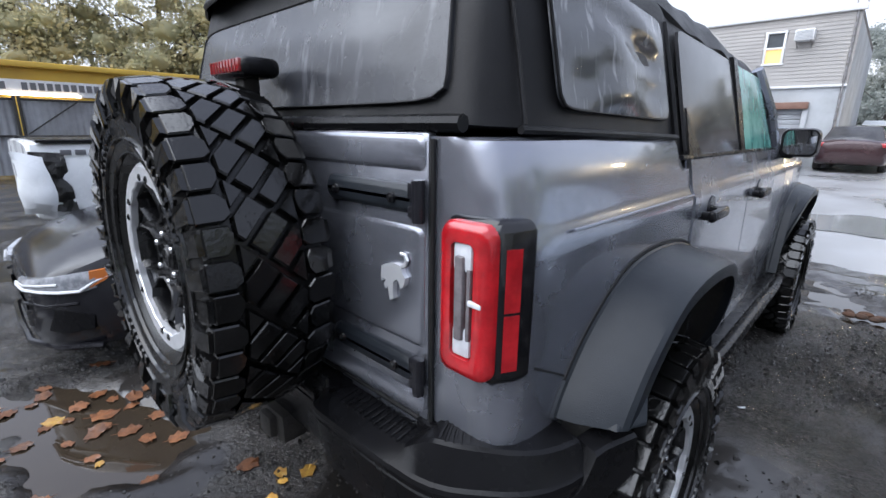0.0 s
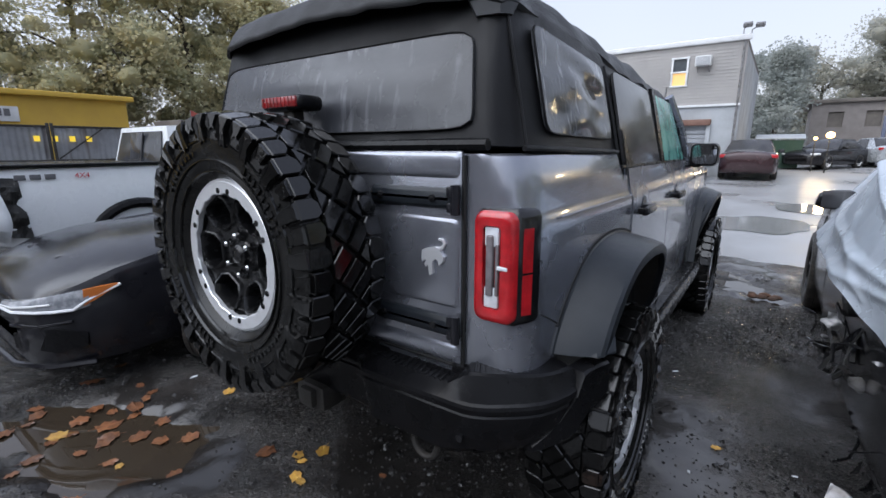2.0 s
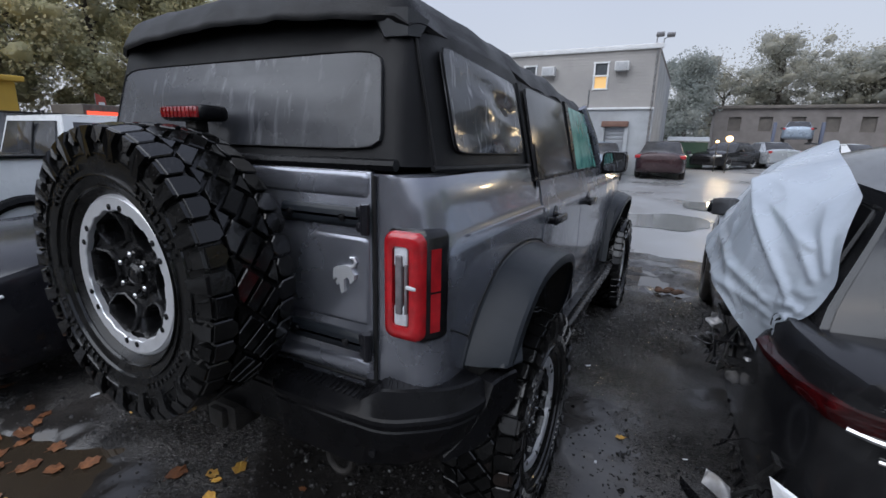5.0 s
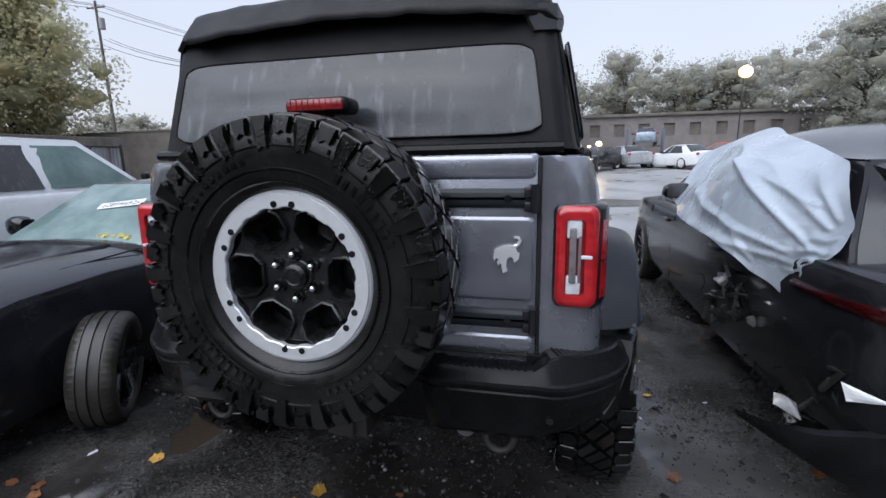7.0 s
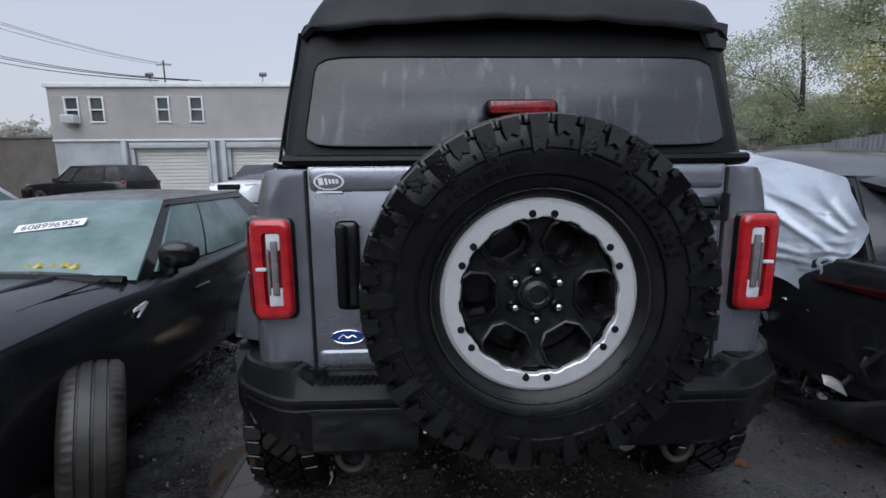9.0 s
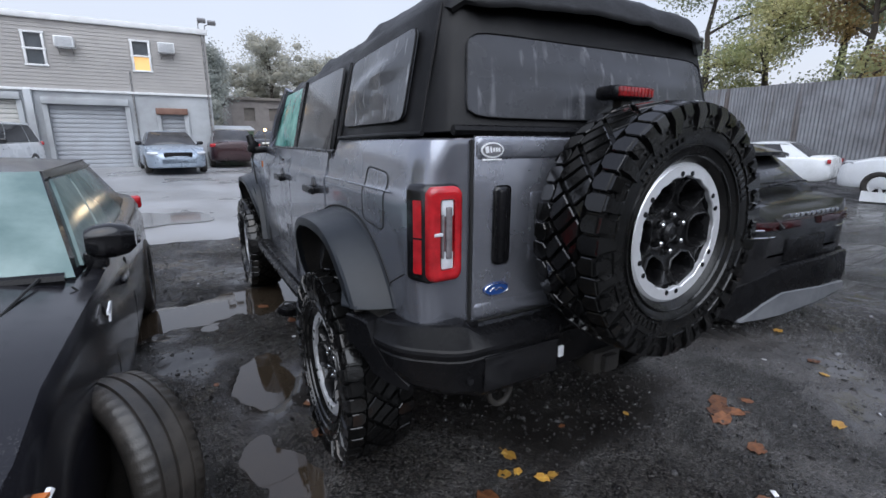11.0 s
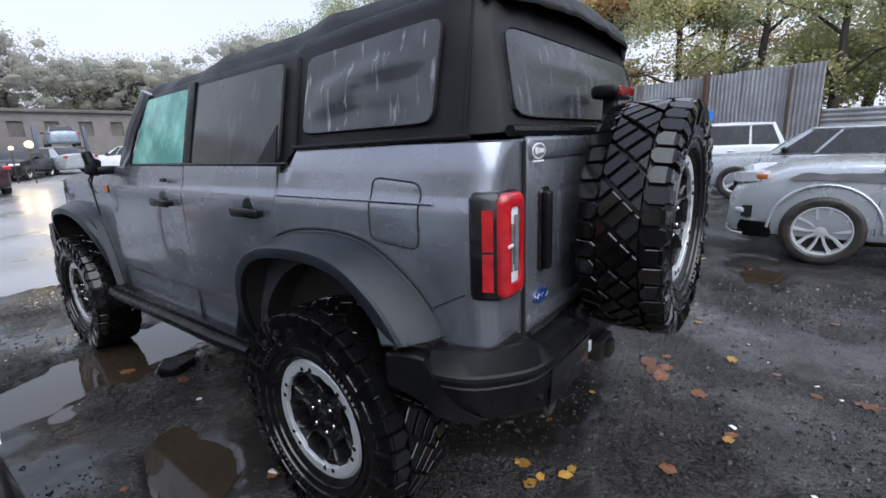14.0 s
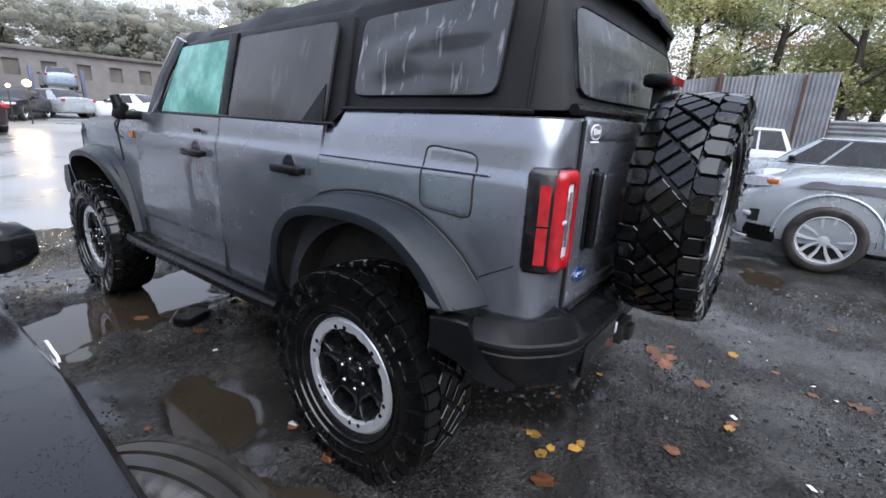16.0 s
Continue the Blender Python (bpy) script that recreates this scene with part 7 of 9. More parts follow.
for j in range(nv + 1):
    v = j / nv
    row = []
    for i in range(nu + 1):
        u = i / nu
        a0, b0 = spline(TOP, u), spline(LOW, u)
        p = a0.lerp(b0, v) + (spline(REAR, v) - Vector(TOP[0]).lerp(Vector(LOW[0]), v)) * (1 - u) ** 3
        p.x -= 0.020 * math.sin(math.pi * v) * math.sin(math.pi * min(1, u * 1.15))
        # something inside props the film out to a ridge that runs down to the knot
        flat, run = Vector((p.y, p.z)), KNOT - RIDGE
        along = (flat - RIDGE).dot(run) / run.length_squared
        off = (flat - RIDGE - run * max(0.0, min(1.0, along))).length
        p.x -= 0.21 * (1 - max(0.0, min(1.0, along))) * max(0.0, 1 - off / (0.34 + 0.72 * max(0.0, min(1.0, (0.3 - along) / 0.8)))) ** 1.15 * min(1.0, v / 0.17) * min(1.0, u * 6)
        # one taut ridge and a few straight creases run into the knot at the low rear corner
        wob = 0.025 * noise.noise(Vector((p.y * 1.1, p.z * 1.1, 3)))
        fold = 0.0
        for (y0, z0), (y1, z1), high, wide in CREASES:
            d = Vector((y1 - y0, z1 - z0))
            along = max(0.0, min(1.0, Vector((p.y - y0, p.z - z0)).dot(d) / d.length_squared))
            off = abs((Vector((p.y - y0, p.z - z0)) - d * along).length + wob * (high > 0.02))
            fold += high * max(0.0, 1 - off / (wide * (0.35 + 0.65 * (1 - along)))) ** 1.3
        crump = 0.018 * noise.noise(Vector((p.y * 1.5, p.z * 1.5, 15))) + 0.006 * (1 - abs(noise.noise(Vector((p.y * 2.4 - p.z, p.z * 3.0, 5))))) ** 6 + 0.002 * (1 - abs(noise.noise(Vector((p.y * 9, p.z * 9, 9))))) ** 3
        knot = math.exp(-((p.y - 0.82) / 0.15) ** 2 - ((p.z - 1.02) / 0.10) ** 2)
        crump += knot * 0.030 * (1 - abs(noise.noise(Vector((p.y * 16 + p.z * 9, p.z * 19, 2))))) ** 4
        edge = min(1.0, 6 * v) * 0.9 + 0.1
        q = p + Vector((-1, 0, 0.25)) * (fold + crump) * edge
        q.y += 0.03 * noise.noise(Vector((v * 6, u * 3, 1))) * (1 - u) ** 30
        q.z += 0.012 * noise.noise(Vector((u * 9, 4, 1))) * v ** 6
        row.append(bm.verts.new(q))
    g.append(row)
for j in range(nv):
    for i in range(nu):
        bm.faces.new((g[j][i], g[j][i + 1], g[j + 1][i + 1], g[j + 1][i]))
part("sheet", bm, M["sheet"], sheet, "wet creased silver film", True, 180)

# pale silver SUV with a crushed door
plan = suv_plan(5.04, 0.99, 1.77, 1.16)
plan.update({"wr": 0.39, "axles": (-1.38, 1.60), "head": (2.38, 0.98, 0.60), "grille_z": 0.86, "tail": (-2.4, 1.1, 0.8), "arch_gap": 0.085})
pale_suv = motor_car("silver_suv", "pale silver SUV with dented front door and white alloy wheels", pose(5.44, -2.60, 0, 0, 0, 0), "silver_paint", plan, "glass_dark", (0.26, 0.27, "split", "alloy"))
bm = B()
patch(bm, (-1.0, 0.20, 0.42), (-0.998, 1.02, 0.42), (-0.992, 1.08, 1.04), (-0.985, 0.15, 1.06), 34, 24, (0, 0, 0),
      f=lambda u, v, p: p + Vector((0.10 * noise.noise(p * 3.2) + 0.05 * noise.noise(p * 8) + 0.02 * noise.noise(p * 20) + 0.05 * math.sin(math.pi * u) * math.sin(math.pi * v), 0, 0)))
part("crushed_door", bm, M["silver_paint"], pale_suv, "crumpled torn front door", True, 20)
# dark grey strip laid on the wing along the dented crease
bm = B()
patch(bm, (-1.004, 0.95, 0.93), (-1.002, 1.95, 0.955), (-0.985, 1.85, 1.02), (-0.992, 1.0, 1.03), 30, 6, (0, 0, 0), thick=(0.02, 0, 0),
      f=lambda u, v, p: p + Vector((0.012 * noise.noise(p * 6), 0, 0.02 * noise.noise(Vector((u * 5, v, 3))))))
part("scraped_dent", bm, M["decal_grey"], pale_suv, "dark band along the dented wing", True, 30)
for s in (-1, 1):
    for y0 in (1.60, -1.38):
        bm = B()
        tube(bm, [(s * 0.985, y0 + 0.50 * math.cos(a), 0.40 + 0.50 * math.sin(a)) for a in (math.pi * k / 16 for k in range(17))], 0.017, 8)
        part("arch_trim", bm, M["silver_paint"], pale_suv)
    bm = B()
    box(bm, (s * 0.955, 2.20, 0.98), (0.03, 0.13, 0.06), 0.012, (0, 0, s * 22))
    part("amber_corner", bm, M["amber"], pale_suv, "amber corner lamp")
    bm = B()
    loft(bm, [[(s * x, y - 0.04, z0), (s * (x + 0.012), y + 0.012, z0 + 0.01), (s * (x + 0.010), y + 0.008, z1 - 0.01), (s * x, y - 0.05, z1)] for x, y, z0, z1 in ((0.60, 2.50, 0.90, 1.01), (0.74, 2.46, 0.895, 1.02), (0.86, 2.37, 0.90, 1.03), (0.94, 2.24, 0.92, 1.035))])
    part("headlight", bm, M["clear_lens"], pale_suv, "wide clear headlight")
    bm = B()
    loft(bm, [[(s * x, y - 0.05, z0), (s * (x + 0.01), y + 0.012, z0), (s * (x + 0.01), y + 0.012, z1), (s * x, y - 0.05, z1)] for x, y, z0, z1 in ((0.55, 2.52, 0.50, 0.60), (0.80, 2.44, 0.49, 0.62), (0.93, 2.31, 0.50, 0.64))])
    part("fog_lamp_recess", bm, M["black_gloss"], pale_suv)
    bm = B()
    loft(bm, [[(s * (x - 0.05), y - 0.04, 0.27), (s * (x - 0.02), y - 0.01, 0.27), (s * (x + 0.012), y + 0.012, z1 - 0.07), (s * (x + 0.010), y + 0.010, z1), (s * (x - 0.05), y - 0.05, z1)] for x, y, z1 in ((0.0, 2.55, 0.47), (0.55, 2.53, 0.47), (0.80, 2.45, 0.46), (0.915, 2.32, 0.46), (0.958, 2.20, 0.455), (0.975, 2.10, 0.45))])
    part("bumper_cladding", bm, M["black_plastic"], pale_suv, "black plastic lower bumper")
    bm = B()
    tube(bm, [(s * (x + 0.012), y + 0.012, 0.295) for x, y in ((0.2, 2.545), (0.55, 2.525), (0.80, 2.44), (0.90, 2.33))], 0.014, 6)
    part("skid_strip", bm, M["alloy"], pale_suv)
    bm = B()
    box(bm, (s * 0.885, 2.385, 0.575), (0.05, 0.11, 0.055), 0.015, (0, 0, s * 40))
    part("fog_lamp", bm, M["clear_lens"], pale_suv)

# white pickup beyond the saloon
pick = thing("pickup_truck", "white pickup with dented bed side and torn tail corner", "truck", pose(-5.345, 2.50, 0))
P = {"w": 0.945}
bm = B()
rr = -2.70
secs = [(rr, 0.90, 0.62, 1.30, 1.335), (rr + 0.03, 0.93, 0.60, 1.33, 1.345), (rr + 0.3, 0.945, 0.52, 1.335, 1.345), (rr + 1.2, 0.945, 0.45, 1.335, 1.345), (rr + 1.62, 0.945, 0.42, 1.335, 1.345), (rr + 1.66, 0.94, 0.42, 1.22, 1.24),
        (0.5, 0.94, 0.40, 1.20, 1.22), (1.1, 0.94, 0.40, 1.16, 1.22), (1.9, 0.93, 0.42, 1.12, 1.18), (2.4, 0.90, 0.45, 1.05, 1.10), (2.62, 0.80, 0.50, 0.95, 1.0), (2.69, 0.65, 0.55, 0.85, 0.88)]
loft(bm, [car_ring(*s) for s in secs])
pb = part("body", bm, M["white_paint"], pick, "white bed and cab body", True, 30)
carve(pb, [((s * 0.94, y, 0.40), 0.3, 0.47) for s in (-1, 1) for y in (-1.45, 1.78)], M["undercarriage"])
bm = B()
for s in (-1, 1):
    box(bm, (s * 0.90, rr + 0.85, 1.352), (0.10, 1.56, 0.03), 0.01)
box(bm, (0, rr + 0.85, 1.349), (1.7, 1.5, 0.012))
part("bed_rail", bm, M["black_plastic"], pick, "black bed rail cap")
zr, zb = 1.80, 1.22
bm = B()
patch(bm, (-0.66, rr + 1.78, zr - 0.02), (0.66, rr + 1.78, zr - 0.02), (0.66, 0.35, zr - 0.02), (-0.66, 0.35, zr - 0.02), 10, 10, (0, 0, 0.04), thick=(0, 0, -0.05))
part("roof", bm, M["white_paint"], pick)
bm = B()
patch(bm, (-0.80, rr + 1.68, zb), (0.80, rr + 1.68, zb), (0.66, rr + 1.78, zr - 0.02), (-0.66, rr + 1.78, zr - 0.02), 8, 6, (0, -0.02, 0), thick=(0, 0.03, 0))
part("cab_back", bm, M["white_paint"], pick)
bm = B()
patch(bm, (-0.66, rr + 1.66, zb + 0.12), (0.66, rr + 1.66, zb + 0.12), (0.57, rr + 1.745, zr - 0.08), (-0.57, rr + 1.745, zr - 0.08), 8, 6, (0, -0.02, 0), thick=(0, 0.02, 0))
part("rear_window", bm, M["glass_fog"], pick)
bm = B()
box(bm, (0.0, rr + 1.675, 1.53), (0.34, 0.02, 0.36), 0.004, (-9, 0, 0))
part("sliding_pane", bm, M["glass_dark"], pick)
bm = B()
patch(bm, (-0.80, 1.05, zb), (0.80, 1.05, zb), (0.66, 0.35, zr - 0.02), (-0.66, 0.35, zr - 0.02), 8, 6, (0, 0.06, 0), thick=(0, -0.02, 0))
part("windscreen", bm, M["glass_pale"], pick)
for s in (-1, 1):
    bm = B()
    patch(bm, (s * 0.86, rr + 1.68, zb - 0.02), (s * 0.86, 1.05, zb - 0.02), (s * 0.67, 0.35, zr - 0.03), (s * 0.67, rr + 1.78, zr - 0.03), 8, 6, (s * 0.02, 0, 0), thick=(-s * 0.04, 0, 0))
    part("cab_side", bm, M["white_paint"], pick)
    for nm, mt, y0, y1, t0, t1 in (("rear_side_window", "glass_dark", rr + 1.80, -0.22, rr + 1.86, -0.26), ("front_side_window", "glass_pale", -0.14, 0.88, -0.18, 0.32)):
        bm = B()
        patch(bm, (s * 0.868, y0, zb + 0.04), (s * 0.868, y1, zb + 0.04), (s * 0.70, t1, zr - 0.09), (s * 0.70, t0, zr - 0.09), 6, 5, (s * 0.02, 0, 0), thick=(-s * 0.02, 0, 0))
        part(nm, bm, M[mt], pick)
    for y in (-1.45, 1.78):
        road_wheel(pick, pose(s * 0.83, y, 0.385, 0, 0, 0 if s > 0 else 180), 0.385, 0.26, 0.22, "five", "rim")
        bm = B()
        tube(bm, [(s * 0.94, y + 0.50 * math.cos(a), 0.42 + 0.50 * math.sin(a)) for a in (math.pi * k / 16 for k in range(17))], 0.058, 8)
        part("arch_trim", bm, M["black_plastic"], pick)
    bm = B()
    box(bm, (s * 0.90, 1.0, 1.30), (0.10, 0.08, 0.16), 0.03)
    part("mirror", bm, M["black_plastic"], pick)
    for x0, n2, mt in ((-2.42, 3, "decal_grey"),):
        for k in range(n2):
            bm = B()
            box(bm, (s * 0.945, x0 + 0.115 * k, 1.245), (0.006, 0.085, 0.05), 0.001)
            part("decal_bar", bm, M[mt], pick)
# letters read with the nose on the reader's right
lettering("4X4", 0.075, Matrix.Translation((0.951, -1.93, 1.245)) @ Matrix(((0, 0, 1), (1, 0, 0), (0, 1, 0))).to_4x4(), M["decal_red"], pick, 0.002)
bm = B()
patch(bm, (0.955, rr - 0.02, 0.72), (0.955, rr + 0.30, 0.66), (0.955, rr + 0.26, 1.24), (0.955, rr + 0.0, 1.26), 14, 14, (0.02, 0, 0), f=lambda u, v, p: p + Vector((0.06 * noise.noise(p * 6) + 0.03 * noise.noise(p * 15), 0, 0)))
part("torn_corner", bm, M["dark_cavity"], pick, "torn open bed corner", False)
bm = B()
patch(bm, (0.99, rr - 0.10, 0.70), (1.02, rr + 0.14, 0.66), (0.985, rr + 0.10, 1.22), (1.0, rr - 0.12, 1.24), 10, 10, (0.08, 0, 0), 0.05)
part("bent_panel", bm, M["white_paint"], pick, "bent loose bed panel", True, 20)

# further cars
cars = "parked cars"
p = suv_plan(4.7, 0.93, 1.62, 1.02)
motor_car("parked_suv", "silver SUV parked beyond the white pickup", pose(-9.7, 3.6, 0, 0, 0, 180), "silver_paint", p, group=cars)
p = sedan_plan(4.7, 0.9, 1.40, 0.9)
motor_car("parked_saloon", "dark blue-grey saloon parked beyond the white pickup", pose(-7.65, 3.2, 0, 0, 0, 180), "dark_paint", p, group=cars)
p = sedan_plan(4.95, 0.93, 1.45, 0.95)
p["tail_w"] = 0.42
motor_car("maroon_saloon", "dark maroon saloon parked tail towards the mud lot", pose(0.50, 21.2, slope(20) + 0.02, 0, 0, 0), "maroon_paint", p, group=cars)
p = sedan_plan(4.75, 0.93, 1.42, 0.93)
p["grille_h"] = 0.40
motor_car("silver_coupe", "ice-blue silver coupe parked nose outward by the building", pose(-1.75, 18.7, slope(18) + 0.02, 0, 0, 186), "blue_silver", p, group=cars)
p = suv_plan(4.7, 0.95, 1.72, 1.1)
motor_car("white_suv", "white SUV with smashed nose beside the metal fence", pose(14.6, 1.9, 0, 0, 0, 4), "white_paint", p, group=cars)
p = suv_plan(4.6, 0.92, 1.55, 1.0)
p["screen"] = "glass_pale"
motor_car("green_grey_wagon", "pale greenish-grey wagon with crushed bonnet", pose(10.9, -1.1, 0, 0, 0, -6), "silver_paint", p, group=cars)
p = sedan_plan(4.7, 0.92, 1.42, 0.93)
motor_car("white_hatch", "white car with raised bonnet beside the metal fence", pose(15.6, 7.4, 0, 0, 0, 10), "white_paint", p, group=cars)
p = suv_plan(4.6, 0.93, 1.66, 1.05)
motor_car("black_suv", "black SUV parked along the garage front", pose(-13.2, 17.0, slope(17) + 0.02, 0, 0, 78), "black_paint", p, group=cars)
p = suv_plan(4.6, 0.93, 1.66, 1.05)
motor_car("white_crossover", "white crossover parked at the garage doors", pose(-6.6, 16.8, slope(17) + 0.02, 0, 0, 170), "white_paint", p, group=cars)
p = sedan_plan(4.6, 0.9, 1.38, 0.9)
motor_car("dark_saloon", "dark saloon at the far side of the yard", pose(3.2, 28.0, slope(28), 0, 0, 150), "dark_paint", p, group=cars)
motor_car("grey_saloon", "grey saloon at the far side of the yard", pose(5.2, 31.0, slope(31), 0, 0, 20), "silver_paint", p, group=cars)
motor_car("pale_coupe", "pale silver coupe raised on a two-post lift", pose(8.15, 40.5, 2.06, 0, 0, -9), "blue_silver", p, group=cars)
motor_car("red_car", "faded red wreck at the far side of the yard", pose(10.4, 31.0, slope(31) + 0.05, 0, 0, 70), "red_paint", p, group=cars)
motor_car("white_wreck", "white wreck at the far side of the yard", pose(8.0, 29.0, slope(29), 0, 0, 30), "white_paint", p, group=cars)
# raised bonnet of the white car, and a torn bumper on the ground
hood = thing("raised_bonnet", "raised dark-lined bonnet of a white wreck", "car part", pose(15.2, 8.35, 0))
bm = B()
patch(bm, (-0.7, 0.0, 1.0), (0.7, 0.0, 1.0), (0.66, 1.0, 1.95), (-0.66, 1.0, 1.95), 8, 8, (0, -0.1, 0.06), thick=(0, 0.02, 0.03))
part("bonnet", bm, M["black_plastic"], hood)
bm = B()
tube(bm, [(0.5, 0.2, 0.85), (0.5, 0.55, 1.5)], 0.015, 6)
tube(bm, [(0.5, 0.2, 0.0), (0.5, 0.2, 0.9)], 0.03, 6)
part("bonnet_stay", bm, M["steel"], hood)
scrap = thing("torn_bumper", "white torn bumper lying on the mud", "car part", pose(12.9, 2.4, 0, 0, 0, 80))
bm = B()
loft(bm, [[(x, 0.25 * x * x, 0.02), (x, 0.25 * x * x + 0.07, 0.05), (x, 0.25 * x * x + 0.05, 0.28 + 0.05 * noise.noise(Vector((x * 4, 0, 0)))), (x, 0.25 * x * x - 0.02, 0.26)] for x in [-0.9 + 0.15 * k for k in range(13)]])
part("bumper_skin", bm, M["white_paint"], scrap)


# ---- fences, buildings, trees ----
def corrugated(name, label, p0, p1, h0, h1, pitch=0.09, amp=0.016, sheets=0.9, vertical=True, mat="corrugated", z0=0.0):
    """A fence of corrugated sheets from p0 to p1; each sheet is a part with a slight lean of its own."""
    root = thing(name, label, "fence", Matrix.Identity(4), kind="structure")
    a, b = Vector((*p0, 0)), Vector((*p1, 0))
    d = (b - a).normalized()
    nrm = Vector((-d.y, d.x, 0))
    n = max(1, round((b - a).length / sheets))
    rg = random.Random(len(name) + n)
    for k in range(n):
        f0, f1 = k / n, (k + 1) / n
        h = h0 + (h1 - h0) * f0 + rg.uniform(-0.05, 0.05)
        lean = rg.uniform(-0.015, 0.02)
        bm = B()
        steps_n = 40
        cols = []
        for i in range(steps_n + 1):
            q = a + (b - a) * (f0 + (f1 - f0) * i / steps_n * 1.03)
            along = (q - a).length
            if vertical:
                o = amp * math.sin(2 * math.pi * along / pitch)
                cols.append([q + nrm * (o + lean * z) + Vector((0, 0, z0 + z * h)) for z in (0, 0.5, 1)])
            else:
                cols.append([q + nrm * (amp * math.sin(2 * math.pi * z * h / pitch) + lean * z) + Vector((0, 0, z0 + z * h)) for z in [j / 48 for j in range(49)]])
                if i % 10:
                    cols.pop()
        g = [[bm.verts.new(p) for p in c] for c in cols]
        for c0, c1 in zip(g, g[1:]):
            for i in range(len(c0) - 1):
                bm.faces.new((c0[i], c1[i], c1[i + 1], c0[i + 1]))
        part("sheet", bm, M[mat], root, "", True, 80)
    for k in range(0, n + 1, 3):
        q = a + (b - a) * (k / n)
        bm = B()
        box(bm, q - nrm * 0.06 + Vector((0, 0, z0 + h0 * 0.5)), (0.07, 0.07, h0), 0.006)
        part("post", bm, M["rust"], root)
    return root


corrugated("fence_east", "weathered galvanised corrugated sheet fence with rust stains", (18.4, 2.3), (19.6, 17.0), 3.45, 3.6, 0.13, 0.02)
corrugated("fence_corner", "leaning rust-streaked corrugated sheet fence panel", (18.2, 2.25), (17.9, -1.1), 3.5, 3.62, 0.13, 0.024)
corrugated("fence_low", "low horizontally ribbed metal fence", (18.6, -1.15), (18.0, -14.0), 2.15, 2.15, 0.16, 0.02, 2.4, False)
corrugated("fence_far", "plain grey sheet fence along the trees", (19.6, 17.0), (24.0, 42.0), 3.0, 2.6, 0.30, 0.02, 2.4)
bm = B()
box(bm, (18.25, 2.28, 1.8), (0.16, 0.16, 3.6), 0.01)
tagged(part("fence_post", bm, M["rust"]), "thick rusty steel fence post", "post", kind="structure")

drum = thing("plastic_drum", "blue plastic drum lying on a car roof", "barrel", pose(15.0, 2.0, 1.945, 0, 0, 62))
bm = B()
lathe(bm, [(0.0, -0.44), (0.19, -0.44), (0.21, -0.42), (0.215, -0.30), (0.225, -0.16), (0.215, -0.14), (0.222, 0.0), (0.215, 0.14), (0.225, 0.16), (0.215, 0.30), (0.21, 0.42), (0.19, 0.44), (0.0, 0.44)], 32)
part("shell", bm, M["blue_drum"], drum)
for s in (-1, 1):
    bm = B()
    cyl(bm, (s * 0.44, 0.1, 0.06), (s * 0.455, 0.1, 0.06), 0.03, seg=12)
    part("bung", bm, M["blue_drum"], drum)

# two-storey garage building
FY, BX0, BX1, BZ, GZ = 20.6, -17.2, -0.05, 5.5, slope(20.6)
garage = thing("garage_building", "two-storey grey garage with roller doors and small upper windows", "building", kind="structure")


def holed_wall(name, x0, x1, z0, z1, y0, y1, holes, mat, parent, label=""):
    """A wall along x with rectangular openings through it."""
    xs = sorted({x0, x1, *[h[0] for h in holes], *[h[1] for h in holes]})
    zs = sorted({z0, z1, *[h[2] for h in holes], *[h[3] for h in holes]})
    xs, zs = [x for x in xs if x0 <= x <= x1], [z for z in zs if z0 <= z <= z1]
    bm = B()
    for a, b in zip(xs, xs[1:]):
        for c, d in zip(zs, zs[1:]):
            mx, mz = (a + b) / 2, (c + d) / 2
            if not any(h[0] < mx < h[1] and h[2] < mz < h[3] for h in holes):
                box(bm, (mx, (y0 + y1) / 2, mz), (b - a, y1 - y0, d - c))
    bmesh.ops.remove_doubles(bm, verts=bm.verts, dist=1e-4)
    return part(name, bm, mat, parent, label, False)


wins = [(-16.5, -15.85), (-15.4, -14.75), (-12.45, -11.85), (-10.98, -10.35), (-5.75, -5.15), (-2.62, -2.0)]
win_holes = [(a, b, 3.92, 5.02) for a, b in wins]
doors = [(-13.65, -10.35, GZ, 2.75, "door_white"), (-9.3, -6.2, GZ, 2.75, "door_white"), (-5.4, -3.05, GZ, 2.62, "door_grey"), (-1.95, -1.1, 0.95, 2.35, "door_grey")]
holed_wall("upper_wall", BX0, BX1, 3.12, BZ, FY, FY + 0.25, win_holes, M["siding"], garage, "beige-grey clapboard upper wall")
holed_wall("lower_wall", BX0, BX1, GZ - 0.2, 3.12, FY + 0.03, FY + 0.28, [d[:4] for d in doors], M["block_wall"], garage, "pale painted block lower wall")
for k in range(19):
    z = 3.18 + 0.125 * k
    if z > BZ - 0.05:
        continue
    for x0, x1 in [(BX0, BX1)] if not 3.9 < z < 5.04 else list(zip([BX0] + [b + 0.06 for a, b in wins], [a - 0.06 for a, b in wins] + [BX1])):
        bm = B()
        loft(bm, [[(x, FY - 0.004, z), (x, FY - 0.018, z), (x, FY - 0.002, z + 0.118)] for x in (x0, x1)])
        part("clapboard", bm, M["siding"], garage, smooth=False)
